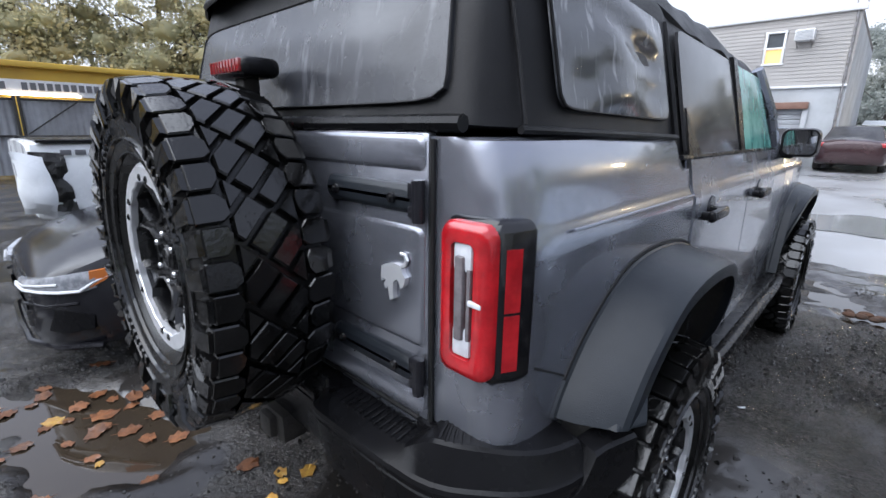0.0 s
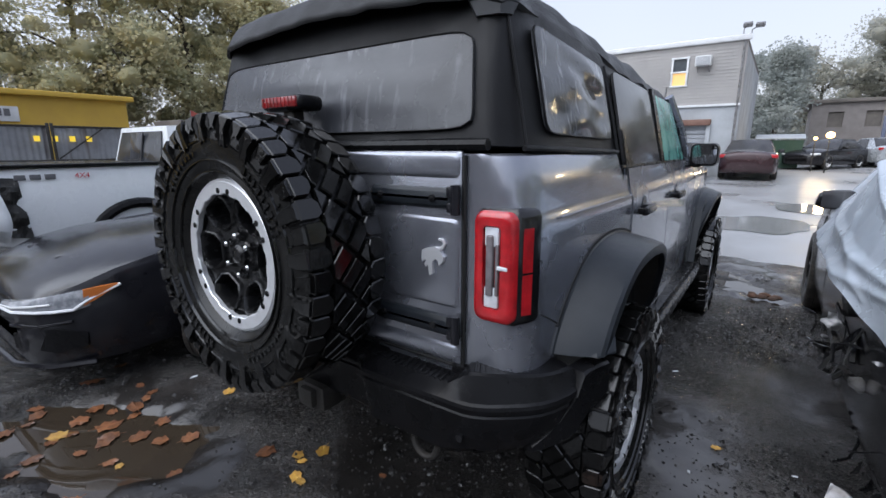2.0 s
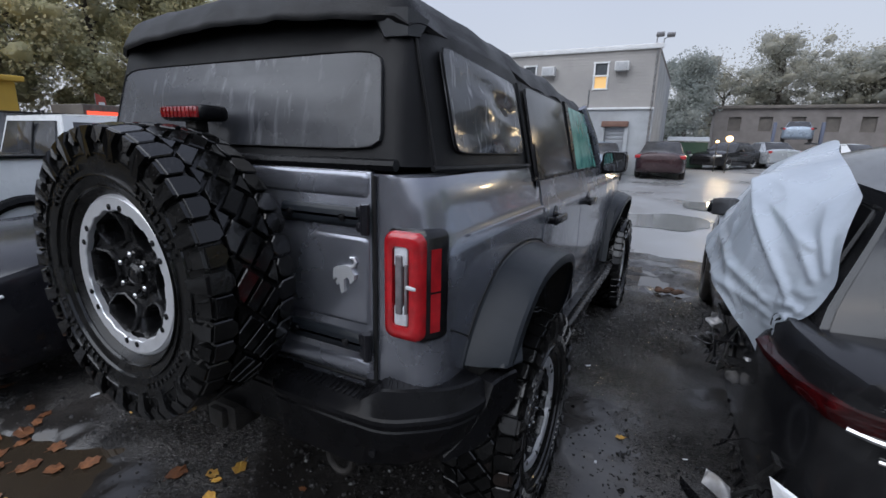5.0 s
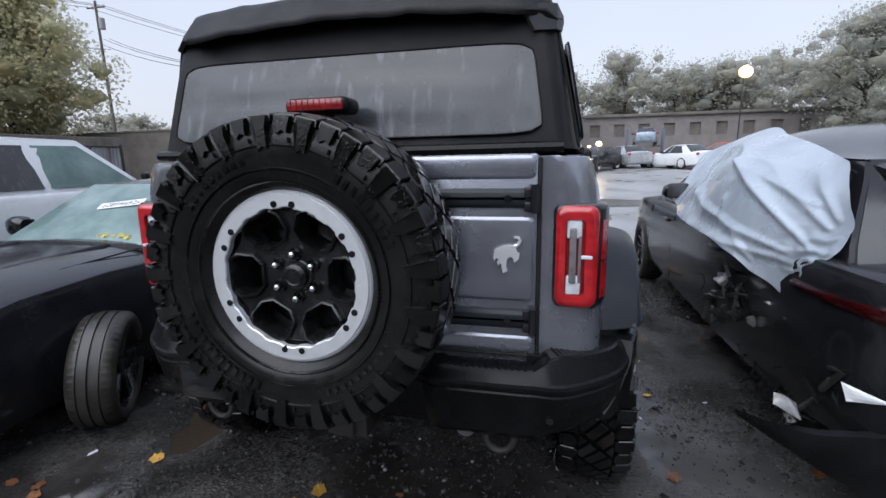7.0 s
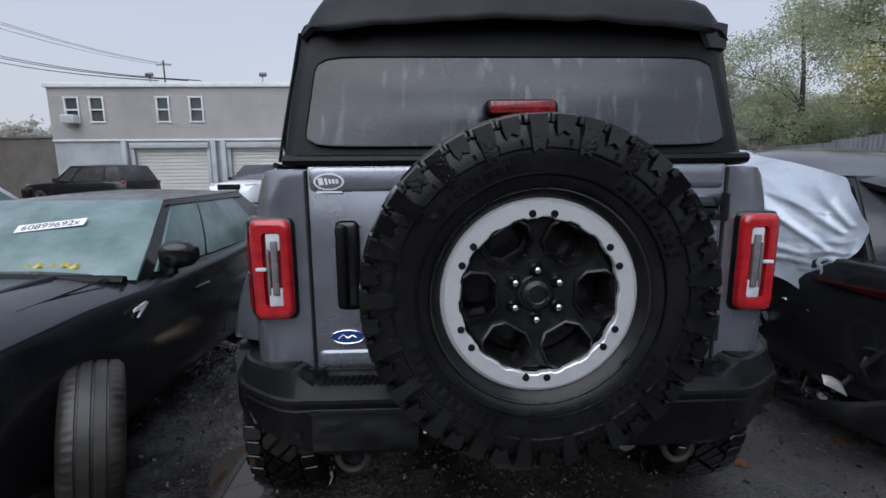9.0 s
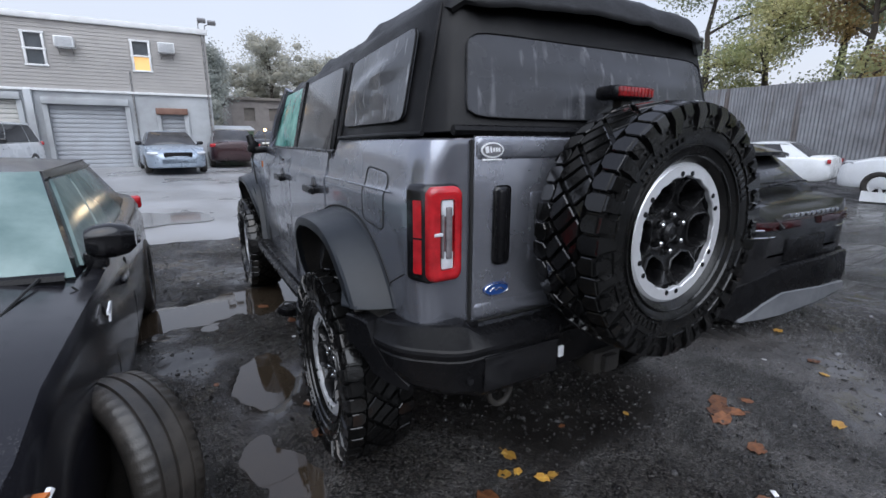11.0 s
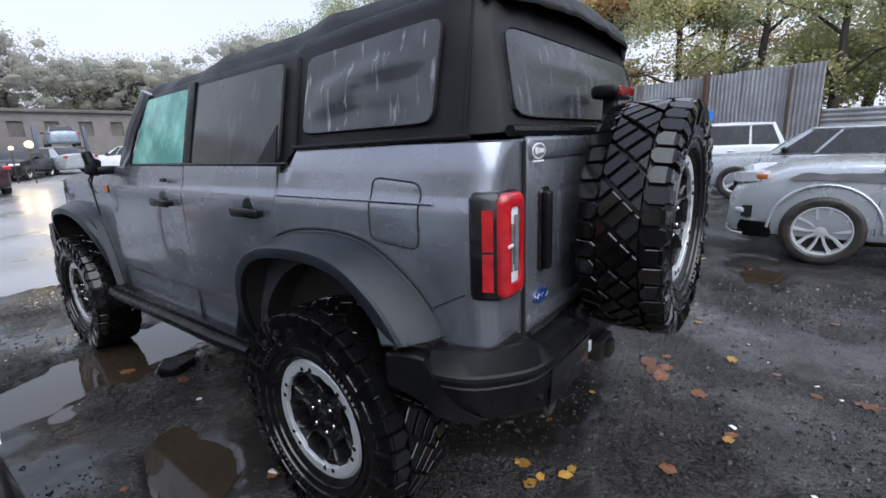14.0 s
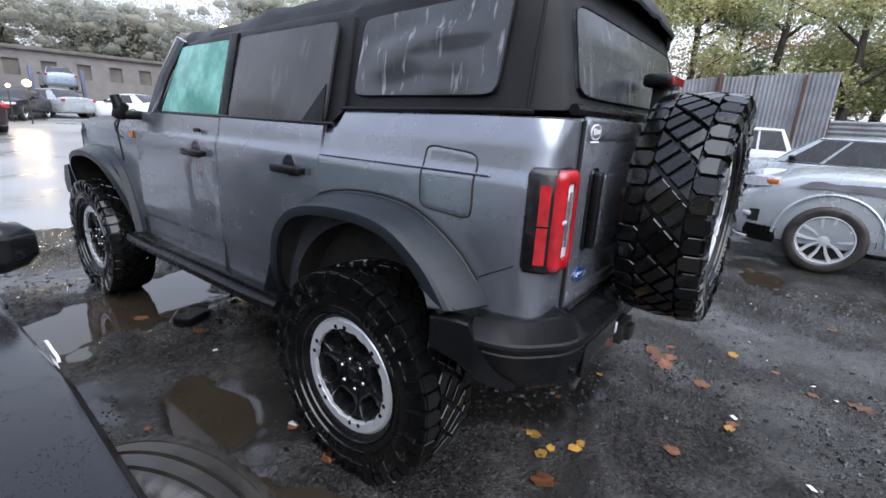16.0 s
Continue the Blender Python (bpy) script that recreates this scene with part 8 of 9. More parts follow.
for a, b in wins:
    lit = a == -2.62
    bm = B()
    for x in (a + 0.03, b - 0.03):
        box(bm, (x, FY - 0.01, 4.47), (0.07, 0.10, 1.16), 0.008)
    for z in (3.93, 4.47, 5.01):
        box(bm, ((a + b) / 2, FY - 0.012, z), (b - a + 0.06, 0.10, 0.065), 0.008)
    wnd = part("window", bm, M["white_trim"], garage, "white-framed sash window")
    bm = B()
    box(bm, ((a + b) / 2, FY + 0.06, 4.74), (b - a, 0.02, 0.5))
    part("upper_pane", bm, M["window_glass"], wnd)
    bm = B()
    box(bm, ((a + b) / 2, FY + 0.05, 4.20), (b - a, 0.02, 0.5))
    part("lower_pane", bm, M["lit_window" if lit else "window_glass"], wnd, "warm lit pane" if lit else "")
for x0, x1, z0, z1, mt in doors:
    bm = B()
    n = max(6, int((z1 - z0) / 0.16))
    for k in range(n):
        zz = z0 + (z1 - z0) * (k + 0.5) / n
        box(bm, ((x0 + x1) / 2, FY + 0.14, zz), (x1 - x0, 0.05, (z1 - z0) / n * 0.92), 0.012)
    dr = part("roller_door", bm, M[mt], garage, "ribbed roller door")
    for x in (x0 - 0.06, x1 + 0.06):
        bm = B()
        box(bm, (x, FY + 0.0, (z0 + z1) / 2), (0.16, 0.12, z1 - z0 + 0.1), 0.01)
        part("door_jamb", bm, M["block_wall"], dr)
    bm = B()
    box(bm, ((x0 + x1) / 2, FY - 0.05, z1 + 0.12), (x1 - x0 + 0.25, 0.22, 0.24), 0.02)
    part("shutter_box", bm, M["brown_metal" if x0 > -3 else "block_wall"], dr)
bm = B()
box(bm, ((BX0 + BX1) / 2, FY - 0.04, BZ + 0.04), (BX1 - BX0 + 0.2, 0.16, 0.2), 0.02)
box(bm, ((BX0 + BX1) / 2, FY - 0.02, 3.12), (BX1 - BX0, 0.10, 0.09), 0.01)
part("cornice", bm, M["white_trim"], garage, "pale roof edge trim")
bm = B()
box(bm, ((BX0 + BX1) / 2, FY + 5.3, BZ - 0.1), (BX1 - BX0, 10.2, 0.2))
part("flat_roof", bm, M["dark_wall"], garage)
for x, nm in ((BX1 - 0.125, "side_wall"), (BX0 + 0.125, "side_wall")):
    bm = B()
    box(bm, (x, FY + 5.4, (BZ + GZ) / 2 - 0.2), (0.25, 10.2, BZ - GZ))
    part(nm, bm, M["block_wall"], garage, smooth=False)
bm = B()
box(bm, ((BX0 + BX1) / 2, FY + 10.4, (BZ + GZ) / 2 - 0.2), (BX1 - BX0, 0.25, BZ - GZ))
part("rear_wall", bm, M["block_wall"], garage, smooth=False)
for x, z in ((-1.45, 4.80), (-4.55, 4.72), (-16.2, 4.05)):
    ac = thing("air_conditioner", "small window air conditioner on the garage wall", "air conditioner", group="air conditioners")
    bm = B()
    box(bm, (x, FY - 0.2, z), (0.55, 0.42, 0.36), 0.02)
    part("case", bm, M["white_trim"], ac)
    for k in range(7):
        bm = B()
        box(bm, (x, FY - 0.415, z - 0.13 + 0.043 * k), (0.48, 0.012, 0.02))
        part("louvre", bm, M["block_wall"], ac)
    for s in (-0.2, 0.2):
        bm = B()
        tube(bm, [(x + s, FY, z - 0.38), (x + s, FY - 0.36, z - 0.19)], 0.015, 5)
        part("bracket", bm, M["steel"], ac)
for x, y, out in ((-0.25, FY + 0.05, 0.25), (0.0, FY + 0.3, 0.5), (-12.6, FY, 0.2), (-7.6, FY, 0.2)):
    fl = thing("floodlight", "grey roof-edge floodlight, unlit", "lamp", group="roof floodlights")
    bm = B()
    tube(bm, [(x, y, BZ + 0.1), (x, y, BZ + 0.35), (x + out * 0.5, y - 0.2, BZ + 0.42)], 0.02, 6)
    part("arm", bm, M["steel"], fl)
    bm = B()
    box(bm, (x + out * 0.5, y - 0.22, BZ + 0.44), (0.3, 0.2, 0.16), 0.03, (25, 0, 0))
    part("head", bm, M["steel"], fl)
pipe = thing("downpipe", "thin dark conduit on the garage front", "pipe")
bm = B()
tube(bm, [(-2.75, FY - 0.03, GZ), (-2.75, FY - 0.03, 3.9)], 0.03, 8)
tube(bm, [(-0.16, FY - 0.04, GZ), (-0.16, FY - 0.04, BZ)], 0.04, 8)
part("conduit", bm, M["steel"], pipe)
for x in (-14.0, -10.0, -9.55, -5.85):
    col = thing("door_post", "pale concrete post beside a garage door", "post", group="door posts", kind="structure")
    bm = B()
    box(bm, (x, FY - 0.12, 1.65), (0.22, 0.2, 2.9), 0.02)
    part("shaft", bm, M["block_wall"], col)

# yard walls and low buildings behind
def plain_wall(name, label, p0, p1, h, t, mat, z0=0.0):
    a, b = Vector((*p0, 0)), Vector((*p1, 0))
    d = b - a
    bm = B()
    ang = math.degrees(math.atan2(d.y, d.x))
    box(bm, ((a + b) / 2) + Vector((0, 0, z0 + h / 2)), (d.length, t, h), 0.02, (0, 0, ang))
    box(bm, ((a + b) / 2) + Vector((0, 0, z0 + h + 0.04)), (d.length + 0.05, t + 0.12, 0.09), 0.01, (0, 0, ang))
    return tagged(part(name, bm, M[mat], smooth=False), label, "wall", kind="structure")


plain_wall("wall_northwest", "dark weathered yard wall", (-17.4, 21.6), (-46.0, 24.0), 3.3, 0.4, "dark_wall")
plain_wall("wall_west", "dark weathered yard wall", (-46.0, 24.0), (-34.0, -30.0), 2.6, 0.4, "dark_wall")

gate = thing("metal_gate", "dark framed corrugated yard gate", "gate", kind="structure")
for k in range(8):
    y0 = -7.0 + 2.6 * k
    bm = B()
    for i in range(2):
        box(bm, (-16.0, y0 + 1.3, 1.15 + 0.98 * i), (0.05, 2.5, 0.06), 0.006)
    for yy in (y0 + 0.04, y0 + 2.54):
        box(bm, (-16.0, yy, 1.1), (0.07, 0.07, 2.25), 0.008)
    tube(bm, [(-15.97, y0 + 0.1, 1.2), (-15.97, y0 + 1.3, 2.1)], 0.02, 6)
    part("frame", bm, M["undercarriage"], gate)
    bm = B()
    cols = []
    for i in range(101):
        y = y0 + 0.06 + 2.46 * i / 100
        o = 0.014 * math.sin(2 * math.pi * y / 0.15)
        cols.append([(-16.06 + o, y, 0.1), (-16.06 + o, y, 2.12)])
    g = [[bm.verts.new(p) for p in c] for c in cols]
    for c0, c1 in zip(g, g[1:]):
        bm.faces.new((c0[0], c1[0], c1[1], c0[1]))
    part("sheet", bm, M["corrugated"], gate, smooth=True)
for k in range(4):
    bm = B()
    box(bm, (-15.98, 3.05 + 0.42 * k, 1.78), (0.01, 0.14, 0.16))
    tagged(part("gate_sticker", bm, M["sign_yellow"]), "small yellow square notice on the yard gate", "sign", "gate notices")

shop = thing("yellow_shop", "long low yellow workshop with a lit sign", "building", kind="structure")
bm = B()
box(bm, (-26, -2.0, 1.75), (8, 19.5, 3.5))
part("wall", bm, M["yellow_wall"], shop, smooth=False)
bm = B()
box(bm, (-25.9, -2.0, 3.55), (8.5, 19.9, 0.2), 0.03)
part("roof_edge", bm, M["yellow_wall"], shop)
bm = B()
box(bm, (-21.94, 1.5, 2.75), (0.08, 5.2, 0.55), 0.02)
part("sign_board", bm, M["white_trim"], shop)
bm = B()
for k in range(7):
    box(bm, (-21.88, -0.7 + 0.28 * k, 2.8), (0.02, 0.2, 0.26))
for k in range(10):
    box(bm, (-21.88, 1.6 + 0.24 * k, 2.8), (0.02, 0.17, 0.26))
part("sign_bars", bm, M["decal_grey"], shop)
bm = B()
tube(bm, [(-21.85, -0.6, 2.5), (-21.85, 3.2, 2.5)], 0.035, 8)
part("sign_tube", bm, M["sign_lit"], shop, "glowing tube under the sign")
flag = thing("banner_sign", "tall red feather banner", "sign", pose(-27.5, 13.2, 0))
bm = B()
tube(bm, [(0, 0, 0), (0, 0, 3.7)], 0.03, 6)
part("pole", bm, M["steel"], flag)
bm = B()
patch(bm, (0, 0.02, 1.7), (0, 0.62, 1.8), (0, 0.5, 3.5), (0, 0.02, 3.7), 4, 8, (0.05, 0, 0), thick=(0.01, 0, 0))
part("cloth", bm, M["red_paint"], flag)
bm = B()
for k in range(4):
    box(bm, (0.06, 0.28, 2.1 + 0.35 * k), (0.01, 0.3, 0.16))
part("banner_bars", bm, M["sticker_white"], flag)
cont = thing("shipping_container", "grey ribbed container with a red lit notice", "container", pose(-20.0, 12.5, 0))
bm = B()
cols = [[(-1.2 + (0.02 if (i // 2) % 2 else -0.02), -4 + 0.1 * i, 0.1), (-1.2 + (0.02 if (i // 2) % 2 else -0.02), -4 + 0.1 * i, 2.6)] for i in range(81)]
g = [[bm.verts.new((-p[0], p[1], p[2])) for p in c] for c in cols]
for c0, c1 in zip(g, g[1:]):
    bm.faces.new((c0[0], c1[0], c1[1], c0[1]))
box(bm, (-0.1, 0, 1.35), (2.4, 8.0, 2.6), 0.03)
part("shell", bm, M["dark_wall"], cont, smooth=False)
bm = B()
box(bm, (1.24, -3.2, 2.3), (0.04, 1.5, 0.18))
part("red_notice", bm, M["sign_red"], cont)

brick = thing("brick_building", "low dull brick building across the yard, misty low contrast put into its colours", "building", kind="structure")
bx = [4.0 + 2.1 * k for k in range(13)]
holed_wall("wall", 3.0, 31.0, 0.5, 4.7, 44.0, 44.4, [(x, x + 0.9, 2.9, 4.0) for x in bx], M["brick_far"], brick)
for x in bx:
    # panes take a wall colour, so the mist's low contrast is painted in
    bm = B()
    box(bm, (x + 0.45, 44.2, 3.45), (0.9, 0.05, 1.1))
    part("window", bm, M["dark_wall"], brick)
bm = B()
box(bm, (17, 49, 4.75), (28.4, 10.5, 0.25), 0.03)
part("roof", bm, M["dark_wall"], brick)
bm = B()
box(bm, (17, 49.2, 2.4), (27.8, 9.6, 4.2))
part("core", bm, M["brick_far"], brick, smooth=False)

lift = thing("car_lift", "blue two-post car lift holding a pale coupe", "lift", pose(8.15, 40.5, slope(40.5)))
for s in (-1, 1):
    bm = B()
    box(bm, (s * 1.4, 0, 1.35), (0.20, 0.28, 2.7), 0.02)
    part("column", bm, material("lift_blue", (0.09, 0.11, 0.17), 0.5, color2=(0.12, 0.13, 0.17)), lift)
    bm = B()
    for yy in (-0.8, 0.8):
        tube(bm, [(s * 1.35, 0, 1.24), (s * 0.7, yy, 1.24)], 0.06, 6)
    part("arm", bm, M["steel"], lift)
bin_ = thing("skip_bin", "dark green steel waste skip", "skip", pose(1.35, 27.4, slope(27)))
bm = B()
loft(bm, [[(x, y, z) for x, y in ((-w, -0.8), (w, -0.8), (w, 0.8), (-w, 0.8))] for z, w in ((0.05, 0.82), (1.35, 0.95))])
for x in (-0.6, -0.2, 0.2, 0.6):
    box(bm, (x, -0.82, 0.7), (0.06, 0.06, 1.2))
part("tub", bm, M["green_bin"], bin_, smooth=False)
bm = B()
patch(bm, (-1.0, -0.85, 1.40), (1.0, -0.85, 1.40), (1.0, 0.85, 1.62), (-1.0, 0.85, 1.62), 8, 4, (0, 0, 0.05), thick=(0, 0, 0.04))
part("lid", bm, M["block_wall"], bin_)


def pole_lamp(x, y, z, r, power, base=0.0):
    ob = thing("yard_light", "lit yard floodlight on a thin pole", "lamp", pose(x, y, base), "yard lights")
    bm = B()
    tube(bm, [(0, 0.12, 0), (0, 0.12, z - base + 0.1)], 0.025, 8, 0.02)
    part("pole", bm, M["wire"], ob)
    bm = B()
    # oversized ball, its radius standing in for the lamp's glow
    ball(bm, (0, 0, z - base), r, (1, 0.5, 0.9), 16)
    part("bulb", bm, M["lamp"], ob)
    lt = new("yard_light_glow", bpy.data.lights.new("yard_light_glow", "POINT"))
    lt.data.energy, lt.data.color, lt.data.shadow_soft_size = power, (1.0, 0.8, 0.5), r
    lt.location = (x, y - 0.4, z)


pole_lamp(3.05, 24.2, 1.98, 0.15, 25, slope(24))
pole_lamp(2.62, 25.0, 1.86, 0.08, 15, slope(25))
pole_lamp(6.45, 15.2, 3.88, 0.20, 25, slope(15))

# utility poles and wires
def utility_pole(x, y, h, drum_on):
    ob = thing("utility_pole", "wooden utility pole with crossarm and wires", "pole", pose(x, y, 0), "utility poles")
    bm = B()
    tube(bm, [(0, 0, 0), (0, 0, h)], 0.17, 10, 0.11)
    part("pole", bm, M["wood_pole"], ob)
    bm = B()
    box(bm, (0, 0, h - 0.6), (2.2, 0.1, 0.12), 0.01)
    part("crossarm", bm, M["wood_pole"], ob)
    for s in (-1, -0.4, 0.4, 1):
        bm = B()
        cyl(bm, (s, 0, h - 0.54), (s, 0, h - 0.38), 0.04, 0.03, 8)
        part("insulator", bm, M["steel"], ob)
    if drum_on:
        bm = B()
        cyl(bm, (0.45, 0, h - 2.6), (0.45, 0, h - 1.6), 0.28, seg=14)
        part("transformer", bm, M["steel"], ob)


poles = [(-43.0, 38.0, 17.0), (-44.0, 8.0, 15.0), (-47.0, -24.0, 15.0), (-38.0, 70.0, 18.0)]
for i, (x, y, h) in enumerate(poles):
    utility_pole(x, y, h, i == 0)
wires = thing("overhead_wires", "sagging overhead cables between poles", "cable")
for a, b in (((-43, 38, 16.5), (-44, 8, 14.5)), ((-44, 8, 14.5), (-47, -24, 14.5)), ((-43, 38, 16.5), (-38, 70, 17.5)), ((-43, 38, 12.5), (-44, 8, 11.5)), ((-44, 8, 11.5), (-47, -24, 11.5)), ((-43, 38, 13.5), (-12, 22, 6.0))):
    for off in ((-1, 0), (0.4, 0.0), (1, 0.0)):
        bm = B()
        A, C = Vector(a) + Vector((off[0], 0, 0)), Vector(b) + Vector((off[0], 0, 0))
        tube(bm, [A.lerp(C, k / 12) - Vector((0, 0, 0.8 * 4 * (k / 12) * (1 - k / 12))) for k in range(13)], 0.022, 5)
        part("wire", bm, M["wire"], wires)


bm = B()
bmesh.ops.create_icosphere(bm, subdivisions=2, radius=1.0)
bm.verts.index_update()
CLUMP = ([v.co.copy() for v in bm.verts], [tuple(v.index for v in f.verts) for f in bm.faces])
bm.free()


def tree(x, y, h, spread, mat, seed, leaf=0.17, count=3600, base=0.3, trunk=0.17, lean=0.0, bare=0.0, kind="round", z0=0.0):
    rg = random.Random(seed)
    ob = thing("tree", {"leaf_green": "green-yellow leafy tree behind the fence", "leaf_autumn": "autumn tree with yellow-brown leaves", "leaf_far": "grey-green distant tree, mist put into its leaf colour", "leaf_haze": "pale tree, mist put into its leaf colour",
                        "leaf_dark": "dark green tree behind the fence", "leaf_olive": "large olive-green tree, light mist put into its leaves"}[mat], "tree", pose(x, y, z0), "trees")
    bm = B()
    pts = [Vector((0, 0, -0.1))]
    for k in range(1, 7):
        pts.append(Vector((lean * k / 6 * h * 0.2 + rg.uniform(-0.12, 0.12), rg.uniform(-0.12, 0.12), h * 0.86 * k / 6)))
    tube(bm, pts, trunk, 9, trunk * 0.22)
    tips = []
    for k in range(rg.randint(9, 13) * (2 if mat in ("leaf_olive", "leaf_haze") else 1)):
        f = rg.uniform(base, 0.95)
        i = min(5, int(f * 6))
        p = pts[i].lerp(pts[i + 1], f * 6 - i)
        a = rg.uniform(0, 2 * math.pi)
        prof = (1.0 - 0.75 * abs((f - 0.55) / 0.45) ** 1.6) if kind == "round" else 1.12 - f
        reach = spread * rg.uniform(0.6, 1.0) * max(0.25, prof)
        q = p + Vector((math.cos(a) * reach, math.sin(a) * reach, reach * rg.uniform(0.15, 0.7) * (1 if kind == "round" else 0.1)))
        mid = p.lerp(q, 0.5) + Vector((0, 0, reach * 0.12))
        tube(bm, [p, mid, q], trunk * 0.33, 6, trunk * 0.06)
        tips += [(q, 0.9), (mid, 0.7)]
        for j in range(3):
            q2 = mid.lerp(q, rg.uniform(0.0, 0.9)) + Vector((rg.gauss(0, 1), rg.gauss(0, 1), rg.gauss(0.3, 0.7))) * reach * 0.34
            tube(bm, [mid.lerp(q, 0.3), q2], trunk * 0.13, 5, trunk * 0.04)
            tips.append((q2, 0.75))
    tips.append((pts[-1], 0.8))
    part("trunk", bm, M["bark"], ob, "wet dark trunk and limbs")
    tips = [t for t in tips if rg.random() > bare]
    verts, faces = [], []
    for q, wg in (tips if mat in ("leaf_haze", "leaf_olive", "leaf_far") else []):
        if q.z < h * base * 0.8:
            continue
        k0, size = len(verts), spread * 0.27 * wg * rg.uniform(0.35, 0.62)
        for v in CLUMP[0]:
            lump = 1 + 0.8 * noise.noise(v * 1.7 + q) + 0.5 * noise.noise(v * 4.1 + q)
            verts.append(q + Vector((v.x, v.y, v.z * 0.72)) * size * lump)
        faces += [tuple(k0 + i for i in f) for f in CLUMP[1]]
    if verts:
        me = bpy.data.meshes.new("leaf_mass")
        me.from_pydata(verts, [], faces)
        me.materials.append(M[mat])
        me.shade_smooth()
        inner = tagged(new("leaf_mass", me), kind="stuff")
        inner.parent = ob
    g = np.random.default_rng(seed)
    c = np.array([tuple(q) for q, _ in tips])
    wgt = np.array([w for _, w in tips])
    pick = g.integers(0, len(tips), count)
    s = (spread * 0.27 * wgt[pick])[:, None]
    ball_dir = g.normal(0, 1, (count, 3))
    ball_dir /= np.linalg.norm(ball_dir, axis=1)[:, None]
    p = c[pick] + ball_dir * g.uniform(0, 1, (count, 1)) ** 0.5 * 1.75 * s * np.array([1, 1, 0.72])
    p = p[p[:, 2] > h * base * 0.55]
    k = len(p)
    d = g.normal(0, 1, (k, 3)) * np.array([1, 1, 0.6]) + np.array([0, 0, -0.25])
    d /= np.linalg.norm(d, axis=1)[:, None]
    e = np.cross(d, g.normal(0, 1, (k, 3)))
    e /= np.linalg.norm(e, axis=1)[:, None]
    l, w = leaf * g.uniform(0.7, 1.5, (k, 1)), leaf * g.uniform(0.4, 0.7, (k, 1))
    quad = np.stack([p, p + d * l * 0.5 + e * w, p + d * l, p + d * l * 0.5 - e * w], 1).reshape(-1, 3)
    me = bpy.data.meshes.new("crown")
    me.vertices.add(4 * k)
    me.vertices.foreach_set("co", quad.astype(np.float32).ravel())
    me.loops.add(4 * k)
    me.loops.foreach_set("vertex_index", np.arange(4 * k, dtype=np.int32))
    me.polygons.add(k)
    me.polygons.foreach_set("loop_start", np.arange(0, 4 * k, 4, dtype=np.int32))
    me.update(calc_edges=True)
    me.validate()
    me.materials.append(M[mat])
    cr = new("crown", me)
    cr.parent = ob
    return ob


rt = random.Random(21)
# along the east fence
for k, (x, y, h, sp, mt) in enumerate(((22.0, 4.0, 9.5, 3.0, "leaf_green"), (23.5, 1.0, 11.0, 3.2, "leaf_dark"), (21.6, -1.6, 9.0, 2.8, "leaf_green"), (22.6, -5.0, 10.5, 3.4, "leaf_dark"), (22.0, -9.0, 9.5, 3.2, "leaf_green"), (23.0, 7.5, 10.0, 3.0, "leaf_autumn"),
                                       (22.4, 11.0, 9.0, 3.2, "leaf_green"), (24.5, 15.0, 12.5, 4.2, "leaf_dark"), (22.2, 19.0, 8.0, 3.0, "leaf_green"), (25.0, 23.0, 13.5, 4.8, "leaf_dark"), (26.0, 30.0, 14.0, 5.0, "leaf_dark"), (22.5, 26.5, 6.0, 2.6, "leaf_dark"),
                                       (27.0, 3.0, 12.0, 3.6, "leaf_autumn"), (27.5, -3.0, 12.5, 3.8, "leaf_green"), (27.0, 10.0, 13.0, 4.0, "leaf_dark"), (26.0, -12.0, 12.0, 4.0, "leaf_dark"), (24.0, -16.0, 10.0, 3.6, "leaf_dark"))):
    tree(x, y, h, sp, mt, 100 + k, 0.115, int(12500 * (sp / 3.2) ** 2), 0.16, 0.16 + 0.008 * h, rt.uniform(-0.4, 0.4), 0.32)
# big trees to the west
for k, (x, y, h, sp, mt) in enumerate(((-31.0, 15.5, 14.5, 5.2, "leaf_olive"), (-33.0, 9.5, 14.0, 5.0, "leaf_olive"), (-36.0, 3.0, 15.0, 5.0, "leaf_olive"), (-30.5, 20.0, 12.6, 4.8, "leaf_olive"), (-38.0, -6.0, 14.0, 5.0, "leaf_olive"), (-36.0, 21.5, 11.0, 4.6, "leaf_olive"))):
    tree(x, y, h, sp, mt, 200 + k, 0.185, 25000, 0.06, 0.3, rt.uniform(-0.3, 0.3), 0.05)
# trees across the yard, mist put into their pale leaf colour
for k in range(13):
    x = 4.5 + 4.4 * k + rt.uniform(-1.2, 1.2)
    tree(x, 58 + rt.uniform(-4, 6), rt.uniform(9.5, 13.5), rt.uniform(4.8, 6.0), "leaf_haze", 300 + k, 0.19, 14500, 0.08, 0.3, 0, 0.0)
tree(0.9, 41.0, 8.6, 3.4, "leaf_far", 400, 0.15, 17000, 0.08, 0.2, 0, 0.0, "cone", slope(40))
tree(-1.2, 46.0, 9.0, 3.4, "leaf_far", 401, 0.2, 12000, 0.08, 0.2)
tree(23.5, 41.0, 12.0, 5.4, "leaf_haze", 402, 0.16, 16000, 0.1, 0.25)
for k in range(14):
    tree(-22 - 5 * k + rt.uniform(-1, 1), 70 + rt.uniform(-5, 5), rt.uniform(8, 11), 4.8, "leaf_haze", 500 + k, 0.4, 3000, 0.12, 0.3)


# an unseen plain wall closes the lot behind the camera, added to darken reflections
bm = B()
box(bm, (-8, -22.0, 2.1), (70, 0.3, 4.6), 0.02)
tagged(part("wall_south", bm, M["dark_wall"], None), "unseen plain dark wall added to darken reflections", "wall", kind="structure")


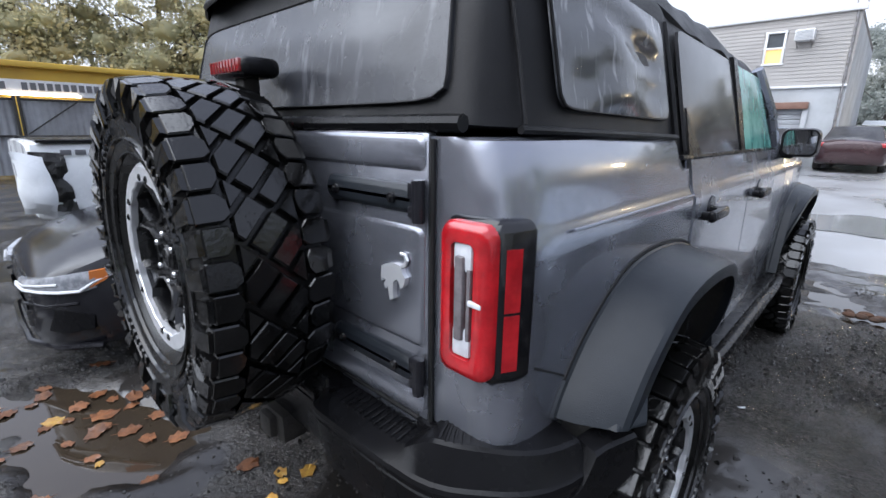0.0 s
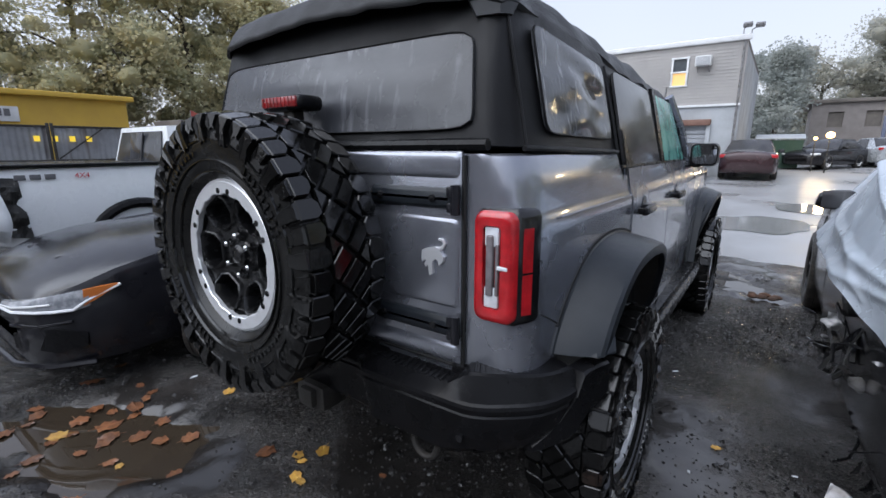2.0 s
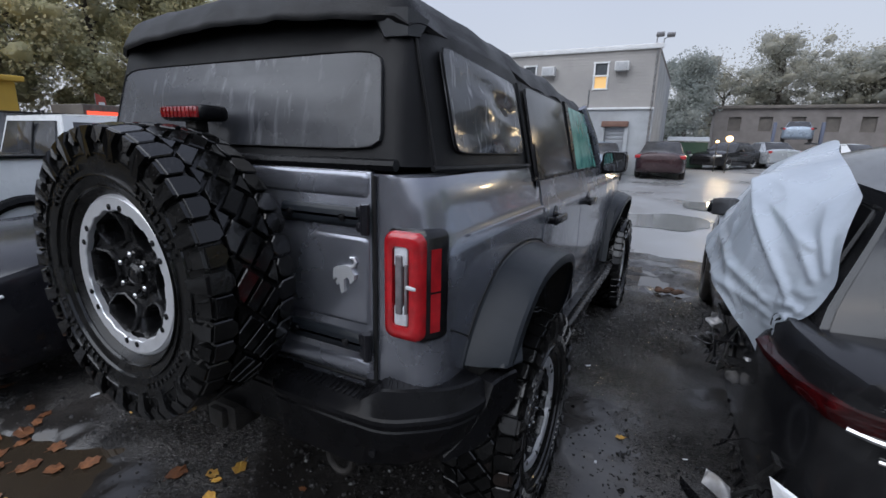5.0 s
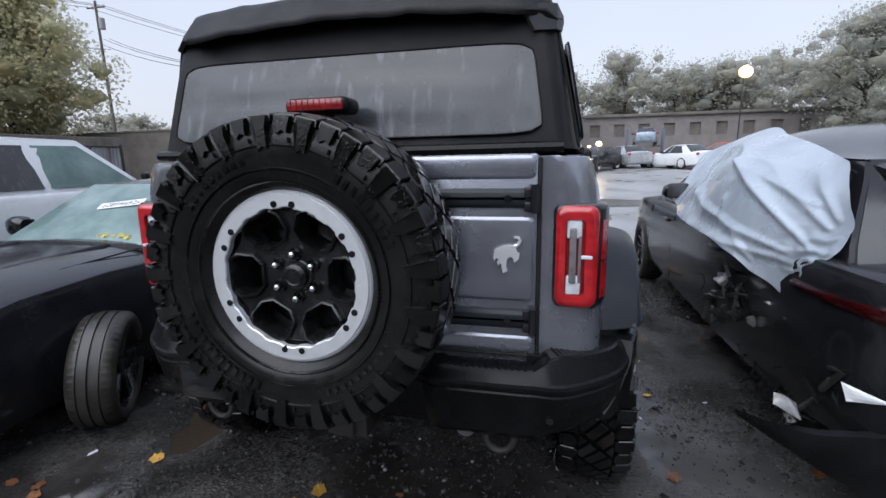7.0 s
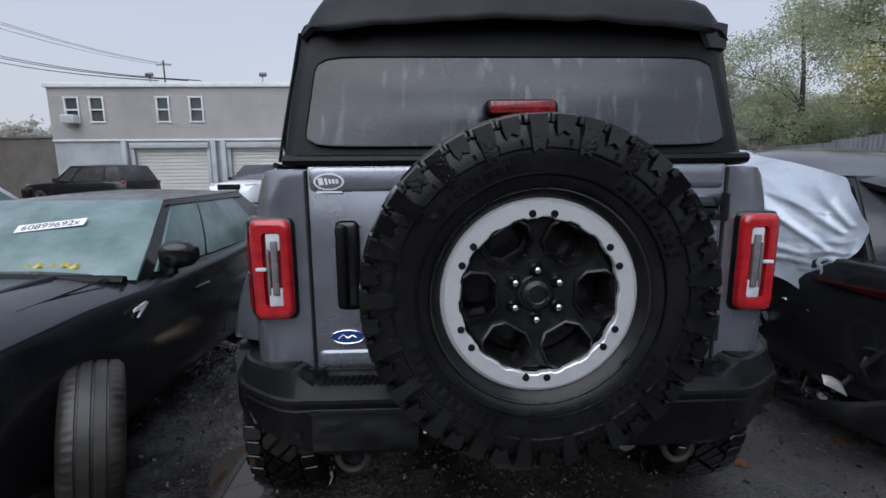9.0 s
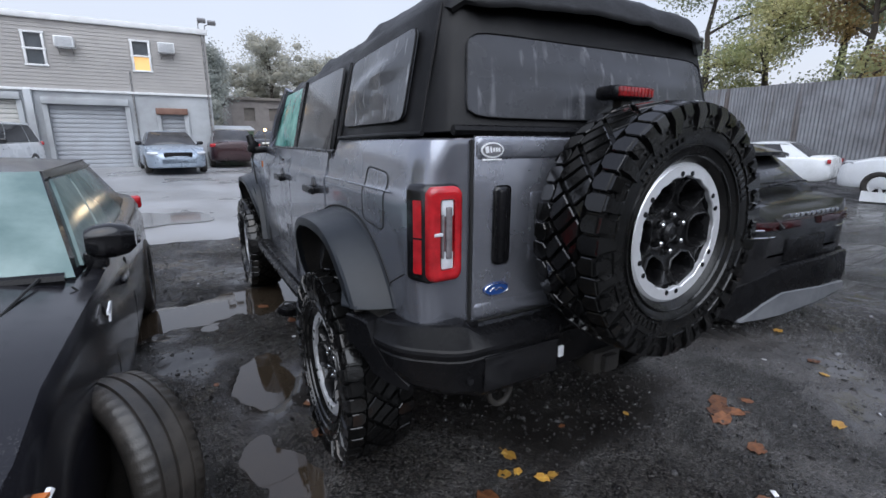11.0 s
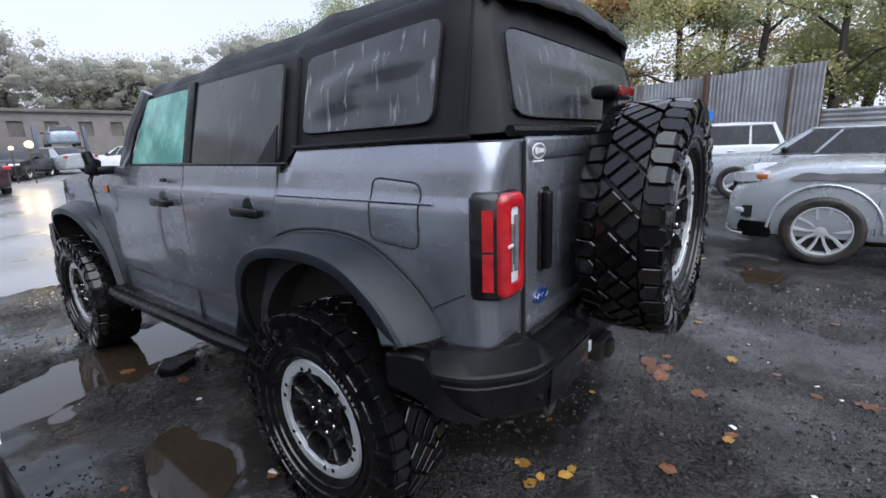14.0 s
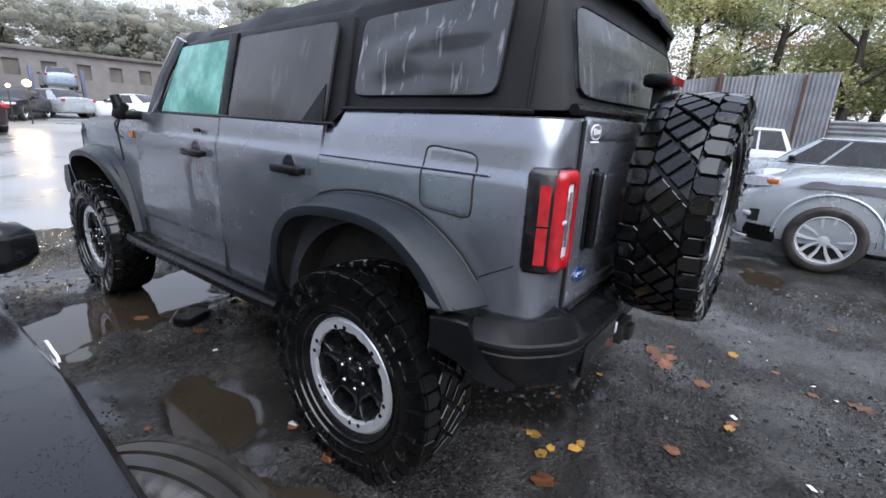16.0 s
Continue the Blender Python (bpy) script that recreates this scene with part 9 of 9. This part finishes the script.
# ---- small things on the ground ----
def leaf_mesh(seed, size):
    rg = random.Random(seed)
    pts = []
    n = 15
    for k in range(n):
        a = 2 * math.pi * k / n
        lobes = 0.62 + 0.38 * abs(math.cos(2.5 * a)) + rg.uniform(-0.08, 0.08)
        pts.append((size * lobes * math.cos(a), size * 0.8 * lobes * math.sin(a)))
    bm = B()
    c = bm.verts.new((0, 0, 0.004))
    vs = [bm.verts.new((x, y, 0.004 + 0.10 * size * math.sin(3 * i + seed) + 0.5 * (x * x + y * y) * rg.uniform(0.2, 1.6))) for i, (x, y) in enumerate(pts)]
    for i in range(n):
        bm.faces.new((c, vs[i], vs[(i + 1) % n]))
    low = bmesh.ops.extrude_face_region(bm, geom=bm.faces[:])
    for v in low["geom"]:
        if isinstance(v, bmesh.types.BMVert):
            v.co.z -= 0.0015
    tube(bm, [(-size * 0.6, 0, 0.006), (-size * 1.3, size * 0.1, 0.008)], 0.0016, 4)
    return bm


LEAF = []
for k in range(6):
    ob = part("fallen_leaf", leaf_mesh(k, 0.055), M["leaf_yellow" if k % 3 == 0 else "leaf_brown"], None, "", True, 60)
    LEAF.append(ob.data)
    bpy.data.objects.remove(ob)
rg = random.Random(5)
spots = [(-0.54, 0.01, 1.1, 1), (-0.26, -0.02, 0.7, 0), (-0.39, 0.09, 0.7, 3), (-0.21, -0.03, 0.5, 0), (-0.33, 0.07, 0.5, 3), (0.47, -0.59, 0.7, 1), (0.95, -0.12, 1.5, 2), (1.04, -0.06, 1.3, 4), (0.88, -0.17, 1.2, 5), (1.02, -0.16, 1.1, 1), (0.78, -0.40, 1.1, 4), (1.15, -1.16, 1.2, 2), (-0.78, -0.33, 0.8, 5),
         (-1.69, -0.44, 1.2, 1), (-1.5, -0.36, 1.3, 2), (-1.36, -0.42, 1.2, 4), (-1.25, -0.30, 1.1, 5), (-1.55, -0.2, 1.1, 1), (-1.3, -0.15, 1.0, 2), (-1.12, -0.25, 1.0, 4), (-1.0, 2.95, 1.0, 4), (-0.86, 2.4, 0.8, 2), (1.3, 0.6, 0.8, 1), (-1.62, -0.56, 1.0, 0), (1.4, -0.5, 0.8, 3)]
for k in range(44):
    spots.append((rg.uniform(-1.7, 4.2), rg.uniform(-2.2, 1.8), rg.uniform(0.4, 0.9), rg.randint(0, 5)))
for k in range(22):
    spots.append((rg.uniform(-2.35, -0.95), rg.uniform(-0.85, -0.02), rg.uniform(0.5, 1.1), (1, 2, 4, 5)[k % 4]))
for x, y, s, k in spots:
    z = max(ground_z(x, y), -0.026)
    ob = new("fallen_leaf", LEAF[k])
    ob.matrix_basis = pose(x, y, z + 0.004, rg.uniform(-6, 6), rg.uniform(-6, 6), rg.uniform(0, 360)) @ Matrix.Diagonal((s, s, s, 1))
    tagged(ob, "yellow fallen leaf lying on wet mud" if k % 3 == 0 else "curled brown fallen leaf lying on wet mud", "leaf", "fallen leaves")

# broken mirror glass housing by the puddle
bit = thing("broken_mirror", "broken black door mirror lying on the mud", "car part", pose(-0.81, 2.60, 0.01, 0, 0, 25))
bm = B()
loft(bm, [[(u * k, v * k, z) for u, v in rounded(0.24, 0.17, 0.05, 4)] for z, k in ((0.0, 0.9), (0.03, 1.0), (0.055, 0.95))])
part("shell", bm, M["black_plastic"], bit)
bm = B()
prism(bm, rounded(0.2, 0.13, 0.035, 4), 0.056, 0.060, "z")
part("mirror_glass", bm, M["glass_dark"], bit)
bm = B()
tube(bm, [(-0.12, 0.07, 0.03), (0.0, 0.10, 0.075), (0.12, 0.07, 0.04)], 0.008, 6)
part("rim_strip", bm, M["steel"], bit)

for k in range(60):
    x, y = rg.uniform(-1.6, 3.6), rg.uniform(-2.0, 5.6)
    if pool_at(x, y) > 0.1:
        continue
    s = rg.uniform(0.008, 0.026)
    bm = B()
    patch(bm, (-s, -s * 0.5, 0), (s, -s * 0.4, 0), (s * 0.8, s * 0.6, 0.003), (-s * 0.7, s * 0.5, 0.002), 2, 2, (0, 0, 0.004), thick=(0, 0, 0.0015))
    ob = part("plastic_shard", bm, M[("sticker_white", "clear_lens", "steel")[k % 3]], smooth=False)
    ob.matrix_basis = pose(x, y, ground_z(x, y) + 0.003, rg.uniform(-10, 10), rg.uniform(-10, 10), rg.uniform(0, 360))
    tagged(ob, "small pale broken plastic shard on the mud", "debris", "plastic shards")

clod = thing("mud_clod", "clump of reddish wet debris on the mud", "debris", pose(1.45, 4.45, 0))
bm = B()
for k in range(9):
    ball(bm, (rg.uniform(-0.12, 0.12), rg.uniform(-0.06, 0.06), 0.015), rg.uniform(0.02, 0.04), (1.5, 1, 0.7), 8)
part("clump", bm, M["rust"], clod)
